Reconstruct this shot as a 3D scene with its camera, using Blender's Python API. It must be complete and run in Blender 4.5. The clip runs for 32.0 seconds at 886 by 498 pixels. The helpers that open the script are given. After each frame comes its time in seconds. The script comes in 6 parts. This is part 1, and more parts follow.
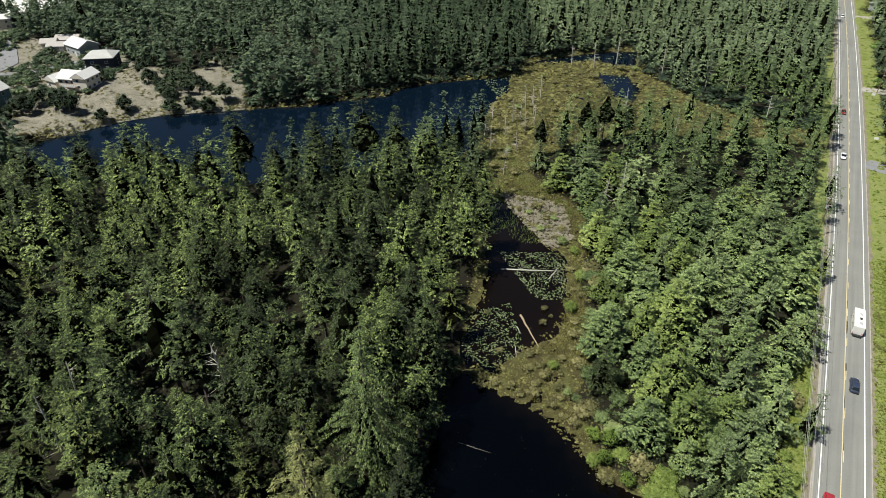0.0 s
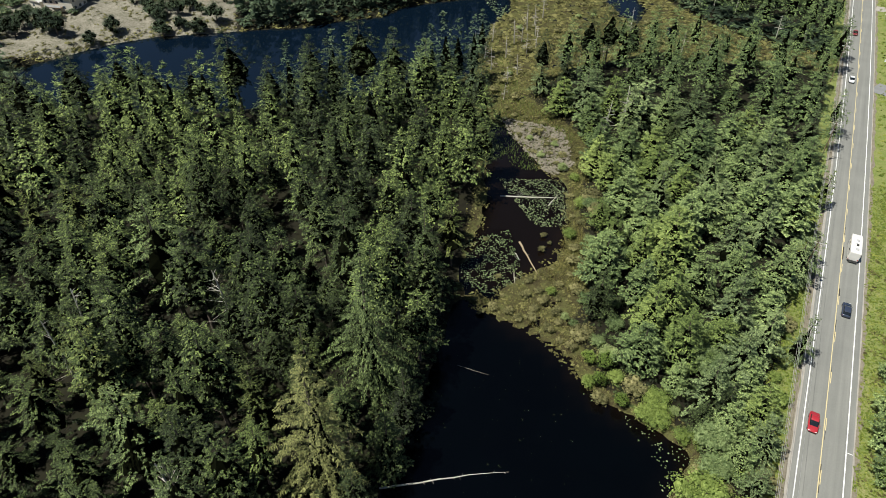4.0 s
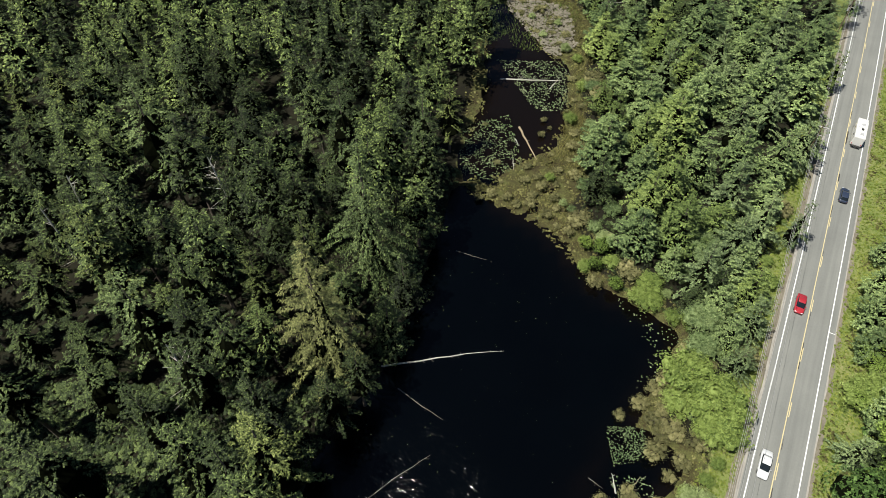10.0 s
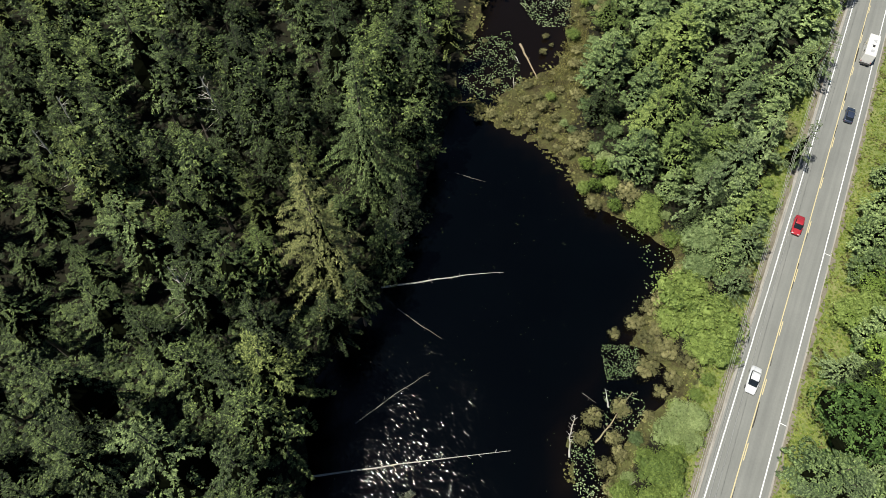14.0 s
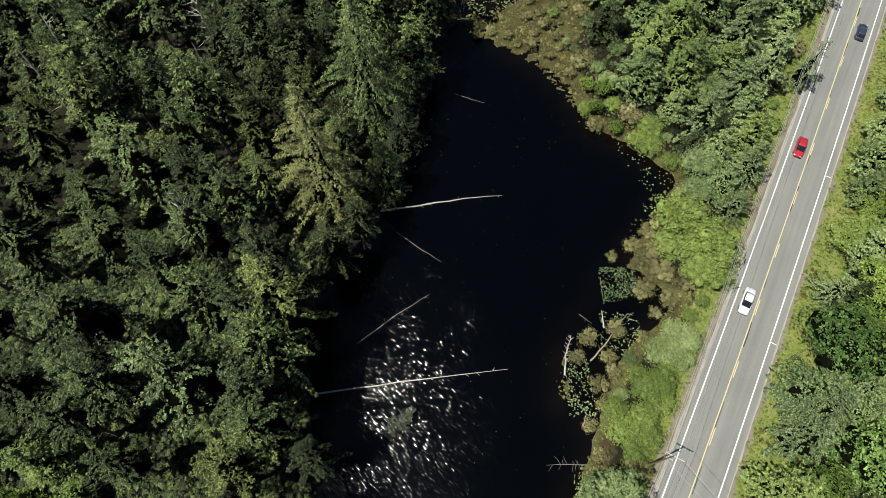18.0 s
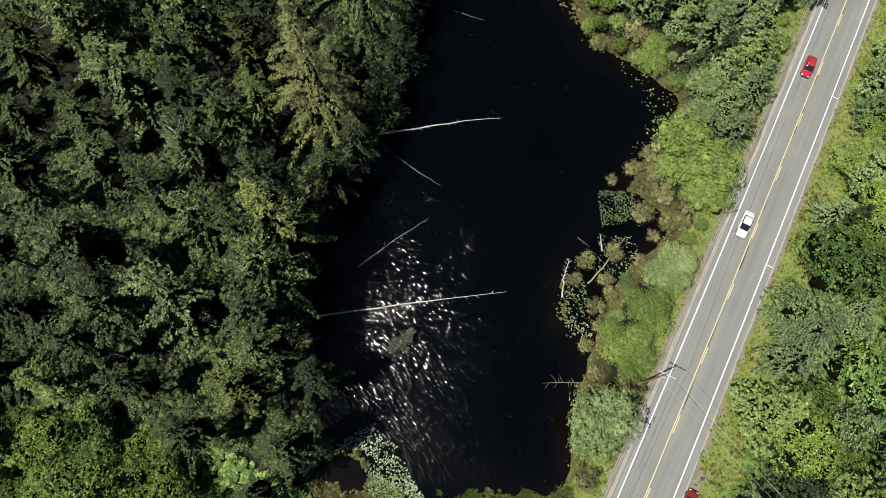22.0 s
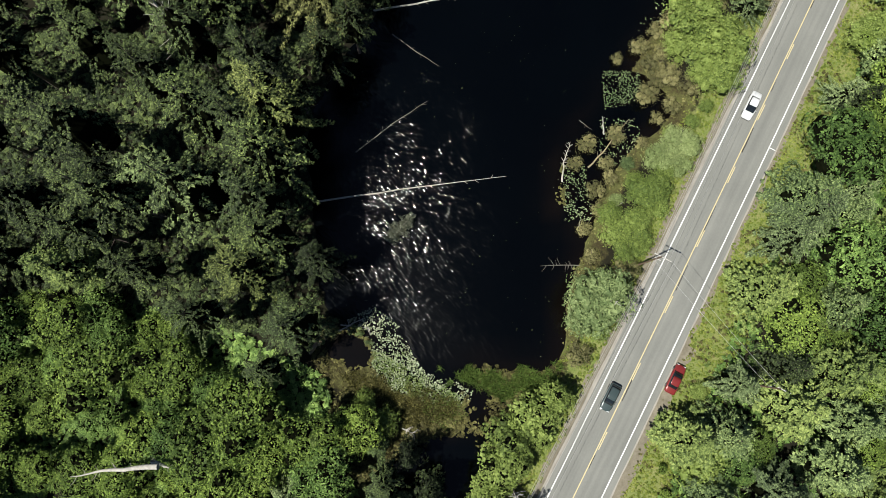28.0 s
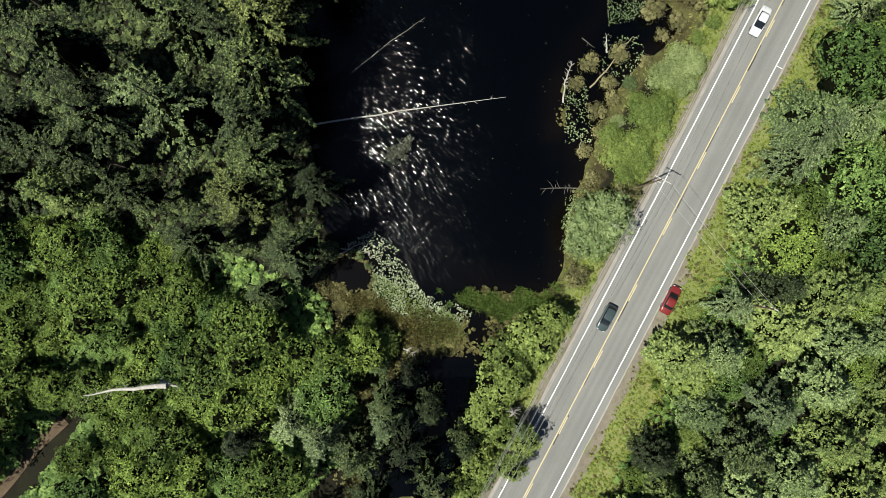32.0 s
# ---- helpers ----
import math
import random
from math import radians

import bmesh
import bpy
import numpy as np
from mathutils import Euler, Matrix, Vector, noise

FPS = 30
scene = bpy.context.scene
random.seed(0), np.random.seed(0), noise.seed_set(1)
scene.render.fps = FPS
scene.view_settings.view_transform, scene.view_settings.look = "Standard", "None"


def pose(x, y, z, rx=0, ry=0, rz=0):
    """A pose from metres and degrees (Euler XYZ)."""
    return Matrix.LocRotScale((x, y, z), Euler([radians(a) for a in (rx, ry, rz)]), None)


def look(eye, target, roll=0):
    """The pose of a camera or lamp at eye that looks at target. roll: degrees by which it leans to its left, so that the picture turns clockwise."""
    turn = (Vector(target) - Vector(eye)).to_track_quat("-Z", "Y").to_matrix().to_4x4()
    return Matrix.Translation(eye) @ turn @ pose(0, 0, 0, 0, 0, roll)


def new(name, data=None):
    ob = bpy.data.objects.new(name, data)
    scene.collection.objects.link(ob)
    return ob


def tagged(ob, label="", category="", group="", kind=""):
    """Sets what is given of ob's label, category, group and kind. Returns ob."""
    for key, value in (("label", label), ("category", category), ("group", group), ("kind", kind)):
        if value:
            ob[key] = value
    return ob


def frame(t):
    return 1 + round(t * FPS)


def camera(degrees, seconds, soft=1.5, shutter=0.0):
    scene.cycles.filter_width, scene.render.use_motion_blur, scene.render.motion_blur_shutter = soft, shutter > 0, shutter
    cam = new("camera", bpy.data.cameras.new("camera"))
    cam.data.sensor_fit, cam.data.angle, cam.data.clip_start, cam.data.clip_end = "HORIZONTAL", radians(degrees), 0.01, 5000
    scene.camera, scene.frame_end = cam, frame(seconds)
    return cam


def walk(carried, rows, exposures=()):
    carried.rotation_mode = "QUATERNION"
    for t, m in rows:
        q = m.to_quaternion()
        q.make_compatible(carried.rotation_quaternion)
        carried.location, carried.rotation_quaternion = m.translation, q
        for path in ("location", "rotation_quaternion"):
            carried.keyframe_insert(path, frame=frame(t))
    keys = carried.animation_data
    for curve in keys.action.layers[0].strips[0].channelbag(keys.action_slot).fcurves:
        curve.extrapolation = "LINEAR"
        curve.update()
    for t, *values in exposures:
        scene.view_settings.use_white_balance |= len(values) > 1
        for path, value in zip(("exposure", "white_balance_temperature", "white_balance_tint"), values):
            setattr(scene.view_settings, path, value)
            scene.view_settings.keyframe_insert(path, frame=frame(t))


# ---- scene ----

# ---- the camera hangs still 101 m up and tilts down from 35 degrees below the level to straight down ----
cam = camera(69.75, 32.0, soft=0.5)
walk(cam, [
    (0, pose(0, 0, 101, 55.215, 0.114, 0.380)),
    (1, pose(0, 0, 101, 53.525, 0.127, 0.352)),
    (2, pose(0, 0, 101, 51.891, 0.138, 0.326)),
    (3, pose(0, 0, 101, 50.275, 0.145, 0.299)),
    (4, pose(0, 0, 101, 48.653, 0.152, 0.273)),
    (5, pose(0, 0, 101, 47.011, 0.156, 0.245)),
    (6, pose(0, 0, 101, 45.344, 0.160, 0.215)),
    (7, pose(0, 0, 101, 43.650, 0.162, 0.183)),
    (8, pose(0, 0, 101, 41.932, 0.163, 0.149)),
    (9, pose(0, 0, 101, 40.197, 0.164, 0.113)),
    (10, pose(0, 0, 101, 38.449, 0.163, 0.075)),
    (11, pose(0, 0, 101, 36.696, 0.161, 0.036)),
    (12, pose(0, 0, 101, 34.942, 0.158, -0.005)),
    (13, pose(0, 0, 101, 33.193, 0.154, -0.046)),
    (14, pose(0, 0, 101, 31.450, 0.150, -0.088)),
    (15, pose(0, 0, 101, 29.715, 0.146, -0.131)),
    (16, pose(0, 0, 101, 27.989, 0.141, -0.173)),
    (17, pose(0, 0, 101, 26.271, 0.136, -0.215)),
    (18, pose(0, 0, 101, 24.559, 0.132, -0.256)),
    (19, pose(0, 0, 101, 22.850, 0.129, -0.297)),
    (20, pose(0, 0, 101, 21.141, 0.126, -0.336)),
    (21, pose(0, 0, 101, 19.432, 0.125, -0.376)),
    (22, pose(0, 0, 101, 17.718, 0.125, -0.415)),
    (23, pose(0, 0, 101, 16.000, 0.127, -0.455)),
    (24, pose(0, 0, 101, 14.278, 0.129, -0.495)),
    (25, pose(0, 0, 101, 12.551, 0.131, -0.537)),
    (26, pose(0, 0, 101, 10.821, 0.134, -0.582)),
    (27, pose(0, 0, 101, 9.092, 0.135, -0.630)),
    (28, pose(0, 0, 101, 7.364, 0.135, -0.684)),
    (29, pose(0, 0, 101, 5.640, 0.130, -0.743)),
    (30, pose(0, 0, 101, 3.921, 0.120, -0.810)),
    (31, pose(0, 0, 101, 2.203, 0.101, -0.885)),
    (32, pose(0, 0, 101, 0.479, 0.072, -0.971)),
])

# ---- light: clear noon sky, sun behind and to the side of the camera ----
SUN_EL, SUN_DIR = radians(62), Vector((-0.91, -0.41, 0)).normalized()
world = bpy.data.worlds.new("sky")
scene.world = world
world.use_nodes = True
sky = world.node_tree.nodes.new("ShaderNodeTexSky")
sky.sky_type, sky.sun_disc = "NISHITA", False
sky.air_density, sky.dust_density = 0.65, 0.2
sky.sun_elevation, sky.sun_rotation = SUN_EL, math.atan2(SUN_DIR.x, SUN_DIR.y)
world.node_tree.links.new(sky.outputs[0], world.node_tree.nodes["Background"].inputs[0])
world.node_tree.nodes["Background"].inputs[1].default_value = 0.05
lamp = bpy.data.lights.new("sun", "SUN")
lamp.energy, lamp.angle, lamp.color = 5.0, radians(0.53), (0.985, 0.965, 0.875)
sun = new("sun", lamp)
to_sun = (SUN_DIR * math.cos(SUN_EL) + Vector((0, 0, math.sin(SUN_EL)))).normalized()
sun.matrix_world = look(to_sun * 300, (0, 0, 0))
scene.view_settings.exposure = 0.38

rng = np.random.default_rng(7)


# ---- materials ----
class Nodes:
    """A node material under construction."""

    def __init__(self, name):
        self.mat = bpy.data.materials.new(name)
        self.mat.use_nodes = True
        self.tree = self.mat.node_tree
        self.bsdf = self.tree.nodes["Principled BSDF"]

    def add(self, kind, **sets):
        node = self.tree.nodes.new("ShaderNode" + kind)
        for key, value in sets.items():
            if key in node.inputs:
                node.inputs[key].default_value = value
            elif key == "operation":
                node.operation = value
            else:
                node.attribute_name = value
        return node

    def link(self, a, b):
        self.tree.links.new(a, b)

    def coords(self):
        return self.add("NewGeometry").outputs["Position"]

    def noise(self, scale, detail=4, rough=0.6, vector=None):
        n = self.add("TexNoise")
        n.inputs["Scale"].default_value, n.inputs["Detail"].default_value, n.inputs["Roughness"].default_value = scale, detail, rough
        self.link(vector or self.coords(), n.inputs["Vector"])
        return n.outputs["Fac"]

    def ramp(self, fac, stops):
        r = self.add("ValToRGB")
        while len(r.color_ramp.elements) < len(stops):
            r.color_ramp.elements.new(0.5)
        for e, (pos, col) in zip(r.color_ramp.elements, stops):
            e.position, e.color = pos, (*col, 1)
        self.link(fac, r.inputs["Fac"])
        return r.outputs["Color"]

    def mix(self, fac, a, b, blend="MIX"):
        m = self.add("Mix")
        m.data_type, m.blend_type = "RGBA", blend
        for sock, v in ((m.inputs[0], fac), (m.inputs[6], a), (m.inputs[7], b)):
            if isinstance(v, bpy.types.NodeSocket):
                self.link(v, sock)
            elif isinstance(v, (int, float)):
                sock.default_value = v
            else:
                sock.default_value = (*v, 1)
        return m.outputs[2]

    def math(self, op, a, b=0.0):
        m = self.add("Math")
        m.operation = op
        for sock, v in zip(m.inputs, (a, b)):
            if isinstance(v, bpy.types.NodeSocket):
                self.link(v, sock)
            else:
                sock.default_value = v
        return m.outputs[0]

    def bump(self, height, strength=0.5, distance=0.05):
        b = self.add("Bump")
        b.inputs["Strength"].default_value, b.inputs["Distance"].default_value = strength, distance
        self.link(height, b.inputs["Height"])
        self.link(b.outputs[0], self.bsdf.inputs["Normal"])
        return b

    def out(self, colour=None, rough=0.6, metal=0.0, spec=0.5):
        b = self.bsdf
        if isinstance(colour, bpy.types.NodeSocket):
            self.link(colour, b.inputs["Base Color"])
        elif colour:
            b.inputs["Base Color"].default_value = (*colour, 1)
        if isinstance(rough, bpy.types.NodeSocket):
            self.link(rough, b.inputs["Roughness"])
        else:
            b.inputs["Roughness"].default_value = rough
        b.inputs["Metallic"].default_value = metal
        b.inputs["Specular IOR Level"].default_value = spec
        return self.mat


def foliage(name, dark, mid, light, through_light=0.05, rough=0.6):
    """Leaves: one hue per plant, spread leaf by leaf, with larger patches of paler growth and a fine grain of needles; light passes through."""
    n = Nodes(name)
    leaf = n.add("NewGeometry").outputs["Random Per Island"]
    plant = n.add("ObjectInfo").outputs["Random"]
    patch = n.noise(0.09, 3)
    grain = n.noise(7.0, 2, 0.6)
    fac = n.math("ADD", n.math("MULTIPLY", leaf, 0.66), n.math("ADD", n.math("MULTIPLY", plant, 0.34), -0.13))
    fac = n.math("ADD", fac, n.math("MULTIPLY", n.math("SUBTRACT", patch, 0.35), 0.7))
    fac = n.math("ADD", fac, n.math("MULTIPLY", n.math("SUBTRACT", grain, 0.5), 0.75))
    col = n.ramp(fac, [(0.16, dark), (0.58, mid), (1.0, light)])
    n.out(col, rough, spec=0.2)
    n.bump(grain, 0.8, 0.12)
    tr = n.add("BsdfTranslucent")
    n.link(n.mix(0.5, col, (0.16, 0.24, 0.055)), tr.inputs["Color"])
    sh = n.add("MixShader")
    sh.inputs[0].default_value = through_light
    n.link(n.bsdf.outputs[0], sh.inputs[1])
    n.link(tr.outputs[0], sh.inputs[2])
    n.link(sh.outputs[0], n.tree.nodes["Material Output"].inputs["Surface"])
    return n.mat


def surface(name, stops, scale, fine=None, rough=0.8, bump=0.3, distance=0.05, metal=0.0, spec=0.4):
    """A mottled surface: a coarse and a fine noise through a ramp, with relief."""
    n = Nodes(name)
    a, b = n.noise(scale), n.noise(fine or scale * 12, 5)
    fac = n.math("ADD", n.math("MULTIPLY", a, 0.6), n.math("MULTIPLY", b, 0.4))
    n.out(n.ramp(fac, stops), rough, metal, spec)
    if bump:
        n.bump(b, bump, distance)
    return n.mat


SPRUCE = foliage("spruce needles", (0.0116, 0.0165, 0.0065), (0.063, 0.0921, 0.0304), (0.3298, 0.4171, 0.1249))
HEMLOCK = foliage("hemlock needles", (0.0145, 0.0204, 0.0088), (0.0765, 0.1105, 0.0411), (0.2975, 0.3825, 0.1417))
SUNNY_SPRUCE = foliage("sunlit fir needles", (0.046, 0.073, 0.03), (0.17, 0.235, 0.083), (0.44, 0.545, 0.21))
# For dark spruces, and for growth darkened where shade lies.
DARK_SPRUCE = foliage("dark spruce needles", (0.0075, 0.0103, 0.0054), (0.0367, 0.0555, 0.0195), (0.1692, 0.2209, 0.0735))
# The haze of distance is put into this colour as extra blue.
FAR_SUN = foliage("hazed distant sunlit needles", (0.045, 0.07, 0.04), (0.155, 0.21, 0.105), (0.36, 0.43, 0.22))
BLUE_SPRUCE = foliage("grey green needles", (0.044, 0.063, 0.03), (0.15, 0.205, 0.085), (0.4, 0.49, 0.21))
TAN_SPRUCE = foliage("yellowed needles", (0.09, 0.095, 0.036), (0.28, 0.295, 0.105), (0.53, 0.535, 0.225))
BRIGHT_SPRUCE = foliage("young yellow green needles", (0.0563, 0.0854, 0.0246), (0.1804, 0.242, 0.066), (0.3696, 0.4444, 0.132))
# Haze is mixed into the next two as well, as bluer needles.
FAR_GREEN = foliage("hazed distant dark needles", (0.016, 0.028, 0.017), (0.05, 0.078, 0.042), (0.14, 0.185, 0.095))
FAR_BRIGHT = foliage("hazed distant green needles", (0.024, 0.042, 0.022), (0.08, 0.118, 0.057), (0.2, 0.26, 0.12))
# Stands in for shade deep in the crowns; the darkness is in the colour.
CROWN_SHADE = surface("near-black crown shade", [(0.3, (0.003, 0.004, 0.002)), (0.7, (0.007, 0.008, 0.004))], 2, bump=0, rough=1.0, spec=0.0)
OLIVE_SPRUCE = foliage("olive needles", (0.0136, 0.0204, 0.0059), (0.085, 0.1105, 0.0293), (0.306, 0.3485, 0.1075))
BRIGHT_ALDER = foliage("bright alder leaves", (0.0536, 0.0884, 0.0208), (0.1915, 0.286, 0.0559), (0.4419, 0.585, 0.1235), 0.25, 0.45)
SAGE_LEAF = foliage("sage willow leaves", (0.075, 0.115, 0.046), (0.19, 0.26, 0.1), (0.34, 0.42, 0.18), 0.25, 0.5)
ALDER = foliage("alder leaves", (0.0403, 0.0784, 0.0202), (0.1456, 0.2464, 0.0616), (0.3696, 0.5376, 0.1456), 0.25, 0.45)
ROAD_LEAF = foliage("young alder leaves", (0.07, 0.1, 0.026), (0.185, 0.255, 0.06), (0.36, 0.45, 0.125), 0.25, 0.5)
BRIGHT_LEAF = foliage("bright thicket leaves", (0.1065, 0.1566, 0.0391), (0.2218, 0.2958, 0.0696), (0.3727, 0.4611, 0.1305), 0.25, 0.5)
PALE_LEAF = foliage("pale willow leaves", (0.202, 0.263, 0.096), (0.333, 0.405, 0.164), (0.466, 0.527, 0.240), 0.25, 0.5)
BROWN_LEAF = foliage("olive brown bog scrub", (0.1, 0.098, 0.042), (0.22, 0.21, 0.09), (0.38, 0.35, 0.16), 0.2)
GRASS_MAT = foliage("verge grass", (0.0828, 0.1204, 0.018), (0.184, 0.2365, 0.0405), (0.3404, 0.3612, 0.0855), 0.3)
BOG_GRASS = foliage("bog grass", (0.06, 0.055, 0.02), (0.16, 0.152, 0.052), (0.3, 0.28, 0.11), 0.2)
PAD_MAT = foliage("lily pads", (0.1, 0.14, 0.06), (0.23, 0.29, 0.14), (0.41, 0.45, 0.28), 0.1, 0.55)
BARK = surface("bark", [(0.3, (0.05, 0.04, 0.03)), (0.7, (0.16, 0.13, 0.11))], 3, bump=0.6)
DEAD_WOOD = surface("bleached dead wood", [(0.3, (0.25, 0.23, 0.2)), (0.7, (0.6, 0.57, 0.52))], 2, bump=0.4)
def worn_asphalt():
    """Grey asphalt with lengthwise wear, patches and fine aggregate."""
    n = Nodes("worn grey asphalt")
    pos = n.coords()
    axes = []
    for d in ((0.877, -0.4805, 0.0), (0.0115, 0.021, 0.0)):          # across and along the road
        v = n.add("VectorMath", operation="DOT_PRODUCT")
        v.inputs[1].default_value = d
        n.link(pos, v.inputs[0])
        axes.append(v.outputs["Value"])
    lanes = n.add("CombineXYZ")
    n.link(axes[0], lanes.inputs[0])
    n.link(axes[1], lanes.inputs[1])
    streak, patch, fine = n.noise(0.9, 4, 0.6, lanes.outputs[0]), n.noise(0.15, 4), n.noise(3.0, 6, 0.7)
    fac = n.math("ADD", n.math("MULTIPLY", streak, 0.5), n.math("ADD", n.math("MULTIPLY", patch, 0.25), n.math("MULTIPLY", fine, 0.25)))
    n.out(n.ramp(fac, [(0.32, (0.15, 0.152, 0.142)), (0.5, (0.196, 0.198, 0.184)), (0.68, (0.245, 0.245, 0.226))]), 0.85, spec=0.4)
    n.bump(fine, 0.15, 0.01)
    return n.mat


ASPHALT = worn_asphalt()
GRAVEL = surface("gravel shoulder", [(0.3, (0.24, 0.225, 0.2)), (0.7, (0.4, 0.37, 0.33))], 0.5, 9.0, rough=0.95, bump=0.5)
VERGE_DIRT = surface("dry brown verge dirt", [(0.3, (0.12, 0.105, 0.075)), (0.7, (0.26, 0.23, 0.175))], 0.6, 5.0, rough=0.95, bump=0.4)
WHITE_PAINT = surface("white road paint", [(0.3, (0.7, 0.7, 0.68)), (0.7, (0.85, 0.85, 0.83))], 1.5, 20, rough=0.6, bump=0)
YELLOW_PAINT = surface("faded yellow road paint", [(0.3, (0.5, 0.41, 0.21)), (0.7, (0.66, 0.56, 0.33))], 1.5, 20, rough=0.6, bump=0)
TAR = surface("tar seal", [(0.3, (0.03, 0.028, 0.025)), (0.7, (0.07, 0.06, 0.05))], 2, 15, rough=0.7, bump=0)
POLE_WOOD = surface("weathered pole wood", [(0.3, (0.1, 0.065, 0.045)), (0.7, (0.22, 0.15, 0.1))], 4, bump=0.4)
WIRE = surface("aluminium wire", [(0.3, (0.4, 0.4, 0.39)), (0.7, (0.55, 0.55, 0.53))], 4, bump=0, metal=0.2, rough=0.5)


# ---- mesh tools ----
def mesh_of(name, verts, tris, mats, index=None, smooth=False):
    """A mesh from an array of points and an array of triangles (or quads)."""
    verts, tris = np.asarray(verts, np.float32), np.asarray(tris, np.int32)
    me = bpy.data.meshes.new(name)
    k = tris.shape[1]
    me.vertices.add(len(verts))
    me.vertices.foreach_set("co", verts.ravel())
    me.loops.add(tris.size)
    me.loops.foreach_set("vertex_index", tris.ravel())
    me.polygons.add(len(tris))
    me.polygons.foreach_set("loop_start", np.arange(0, tris.size, k, dtype=np.int32))
    for m in (mats if isinstance(mats, (list, tuple)) else [mats]):
        me.materials.append(m)
    if index is not None:
        me.polygons.foreach_set("material_index", np.asarray(index, np.int32))
    me.polygons.foreach_set("use_smooth", np.full(len(tris), smooth))
    me.update(calc_edges=True)
    return me


def bm_mesh(name, bm, mats, smooth=False):
    me = bpy.data.meshes.new(name)
    for f in bm.faces:
        f.smooth = smooth
    bm.to_mesh(me)
    bm.free()
    for m in (mats if isinstance(mats, (list, tuple)) else [mats]):
        me.materials.append(m)
    return me


def part(name, data, parent, label=""):
    ob = new(name, data)
    ob.parent = parent
    return tagged(ob, label) if label else ob


def tube(path, radii, sides=6):
    """Points and quads of a tapered tube along a path."""
    path, ring = np.asarray(path, float), []
    along = np.gradient(path, axis=0)
    for p, d, r in zip(path, along, radii):
        d = d / (np.linalg.norm(d) + 1e-9)
        a = np.cross(d, (0.3, 0.9, 0.1) if abs(d[2]) > 0.8 else (0, 0, 1))
        a /= np.linalg.norm(a)
        b = np.cross(d, a)
        w = np.linspace(0, 2 * np.pi, sides, endpoint=False)
        ring.append(p + r * (np.cos(w)[:, None] * a + np.sin(w)[:, None] * b))
    quads = [(i * sides + j, i * sides + (j + 1) % sides, (i + 1) * sides + (j + 1) % sides, (i + 1) * sides + j)
             for i in range(len(path) - 1) for j in range(sides)]
    return np.concatenate(ring), np.array(quads)


def join(pieces):
    """Several (points, faces) as one."""
    vs, fs, n = [], [], 0
    for v, f in pieces:
        vs.append(v)
        fs.append(np.asarray(f) + n)
        n += len(v)
    return np.concatenate(vs), np.concatenate(fs)


# ---- plan ----
ROAD_A, ROAD_OFF, ROAD_CURVE = radians(28.72), 29.31, -0.483
ALONG = np.array([math.sin(ROAD_A), math.cos(ROAD_A)])
ACROSS = np.array([math.cos(ROAD_A), -math.sin(ROAD_A)])
WATER_Z = -1.8


def on_road(s, q, z=0.0):
    """A place s metres along the road and q metres to the right of its centre line."""
    g = s * ALONG + (ROAD_OFF + ROAD_CURVE * (s / 100) ** 2 + q) * ACROSS
    return (float(g[0]), float(g[1]), z)


def road_sq(x, y):
    s = x * ALONG[0] + y * ALONG[1]
    return s, x * ACROSS[0] + y * ACROSS[1] - ROAD_OFF - ROAD_CURVE * (s / 100) ** 2


POND = [(1.8, 100.0), (6.7, 97.8), (11.5, 93.3), (17.4, 90.4), (21.9, 87.2), (25.0, 82.7), (26.7, 77.6), (29.5, 72.7), (33.6, 70.2), (38.5, 66.6), (43.1, 62.2), (42.9, 58.5), (39.5, 54.4), (36.5, 49.3), (32.6, 43.9), (28.5, 40.1), (26.0, 34.9), (21.9, 30.9), (19.9, 27.1), (18.8, 21.4), (20.8, 18.7), (24.0, 17.3), (23.5, 13.4), (21.3, 9.1), (19.7, 4.3), (19.6, -1.2), (18.6, -5.3), (15.8, -6.8), (10.4, -6.3), (4.9, -5.7), (0.3, -4.5), (-4.2, -3.7), (-8.7, -1.6), (-12.4, 1.2), (-16.9, 0.3), (-19.6, 4.9), (-20.4, 11.4), (-21.4, 18.7), (-22.1, 25.1), (-22.9, 31.6), (-21.4, 38.0), (-17.4, 45.1), (-11.9, 52.8), (-8.1, 62.3), (-5.1, 72.7), (-1.9, 84.2), (0.5, 93.7)]
CREEK = [(3.0, 100.9), (3.1, 109.3), (4.3, 117.3), (8.6, 126.0), (10.4, 140.4), (11.6, 154.7), (13.2, 175.1), (18.4, 175.5), (22.8, 166), (27.4, 153.5), (33.6, 143.3), (31.7, 128.3), (29.1, 117.3), (25.8, 112.2), (20.0, 108.3), (14.4, 103.6), (9.1, 100.4)]
LAKE = [(-157.0, 215.2), (-145.3, 223.7), (-129.2, 237.0), (-113.6, 243.9), (-91.5, 247.5), (-73.4, 250.5), (-59.5, 251.7), (-46.2, 258.0), (-27.4, 263.1), (-18.2, 274.7), (-3.1, 280.4), (15.1, 285.5), (29.7, 289.3), (27.0, 271.3), (18.4, 251.9), (11.7, 229.2), (10.0, 214.2), (-2.3, 196.3), (-36.9, 192.1), (-73.2, 184.1), (-139.1, 187.8)]
POOLS = [[(38.1, 307.6), (59.0, 317.9), (81.8, 325.1), (97.6, 325.1), (90.4, 301.1), (79.9, 302.7), (74.7, 311.0), (57.5, 307.6)],
         [(68.3, 291.6), (84.1, 291.6), (86.4, 271.3), (78.0, 255.0), (71.5, 263.3), (69.6, 278.3)],
         [(87.5, 255.1), (92.6, 252.0), (89.6, 237.5), (85.1, 237.5)]]
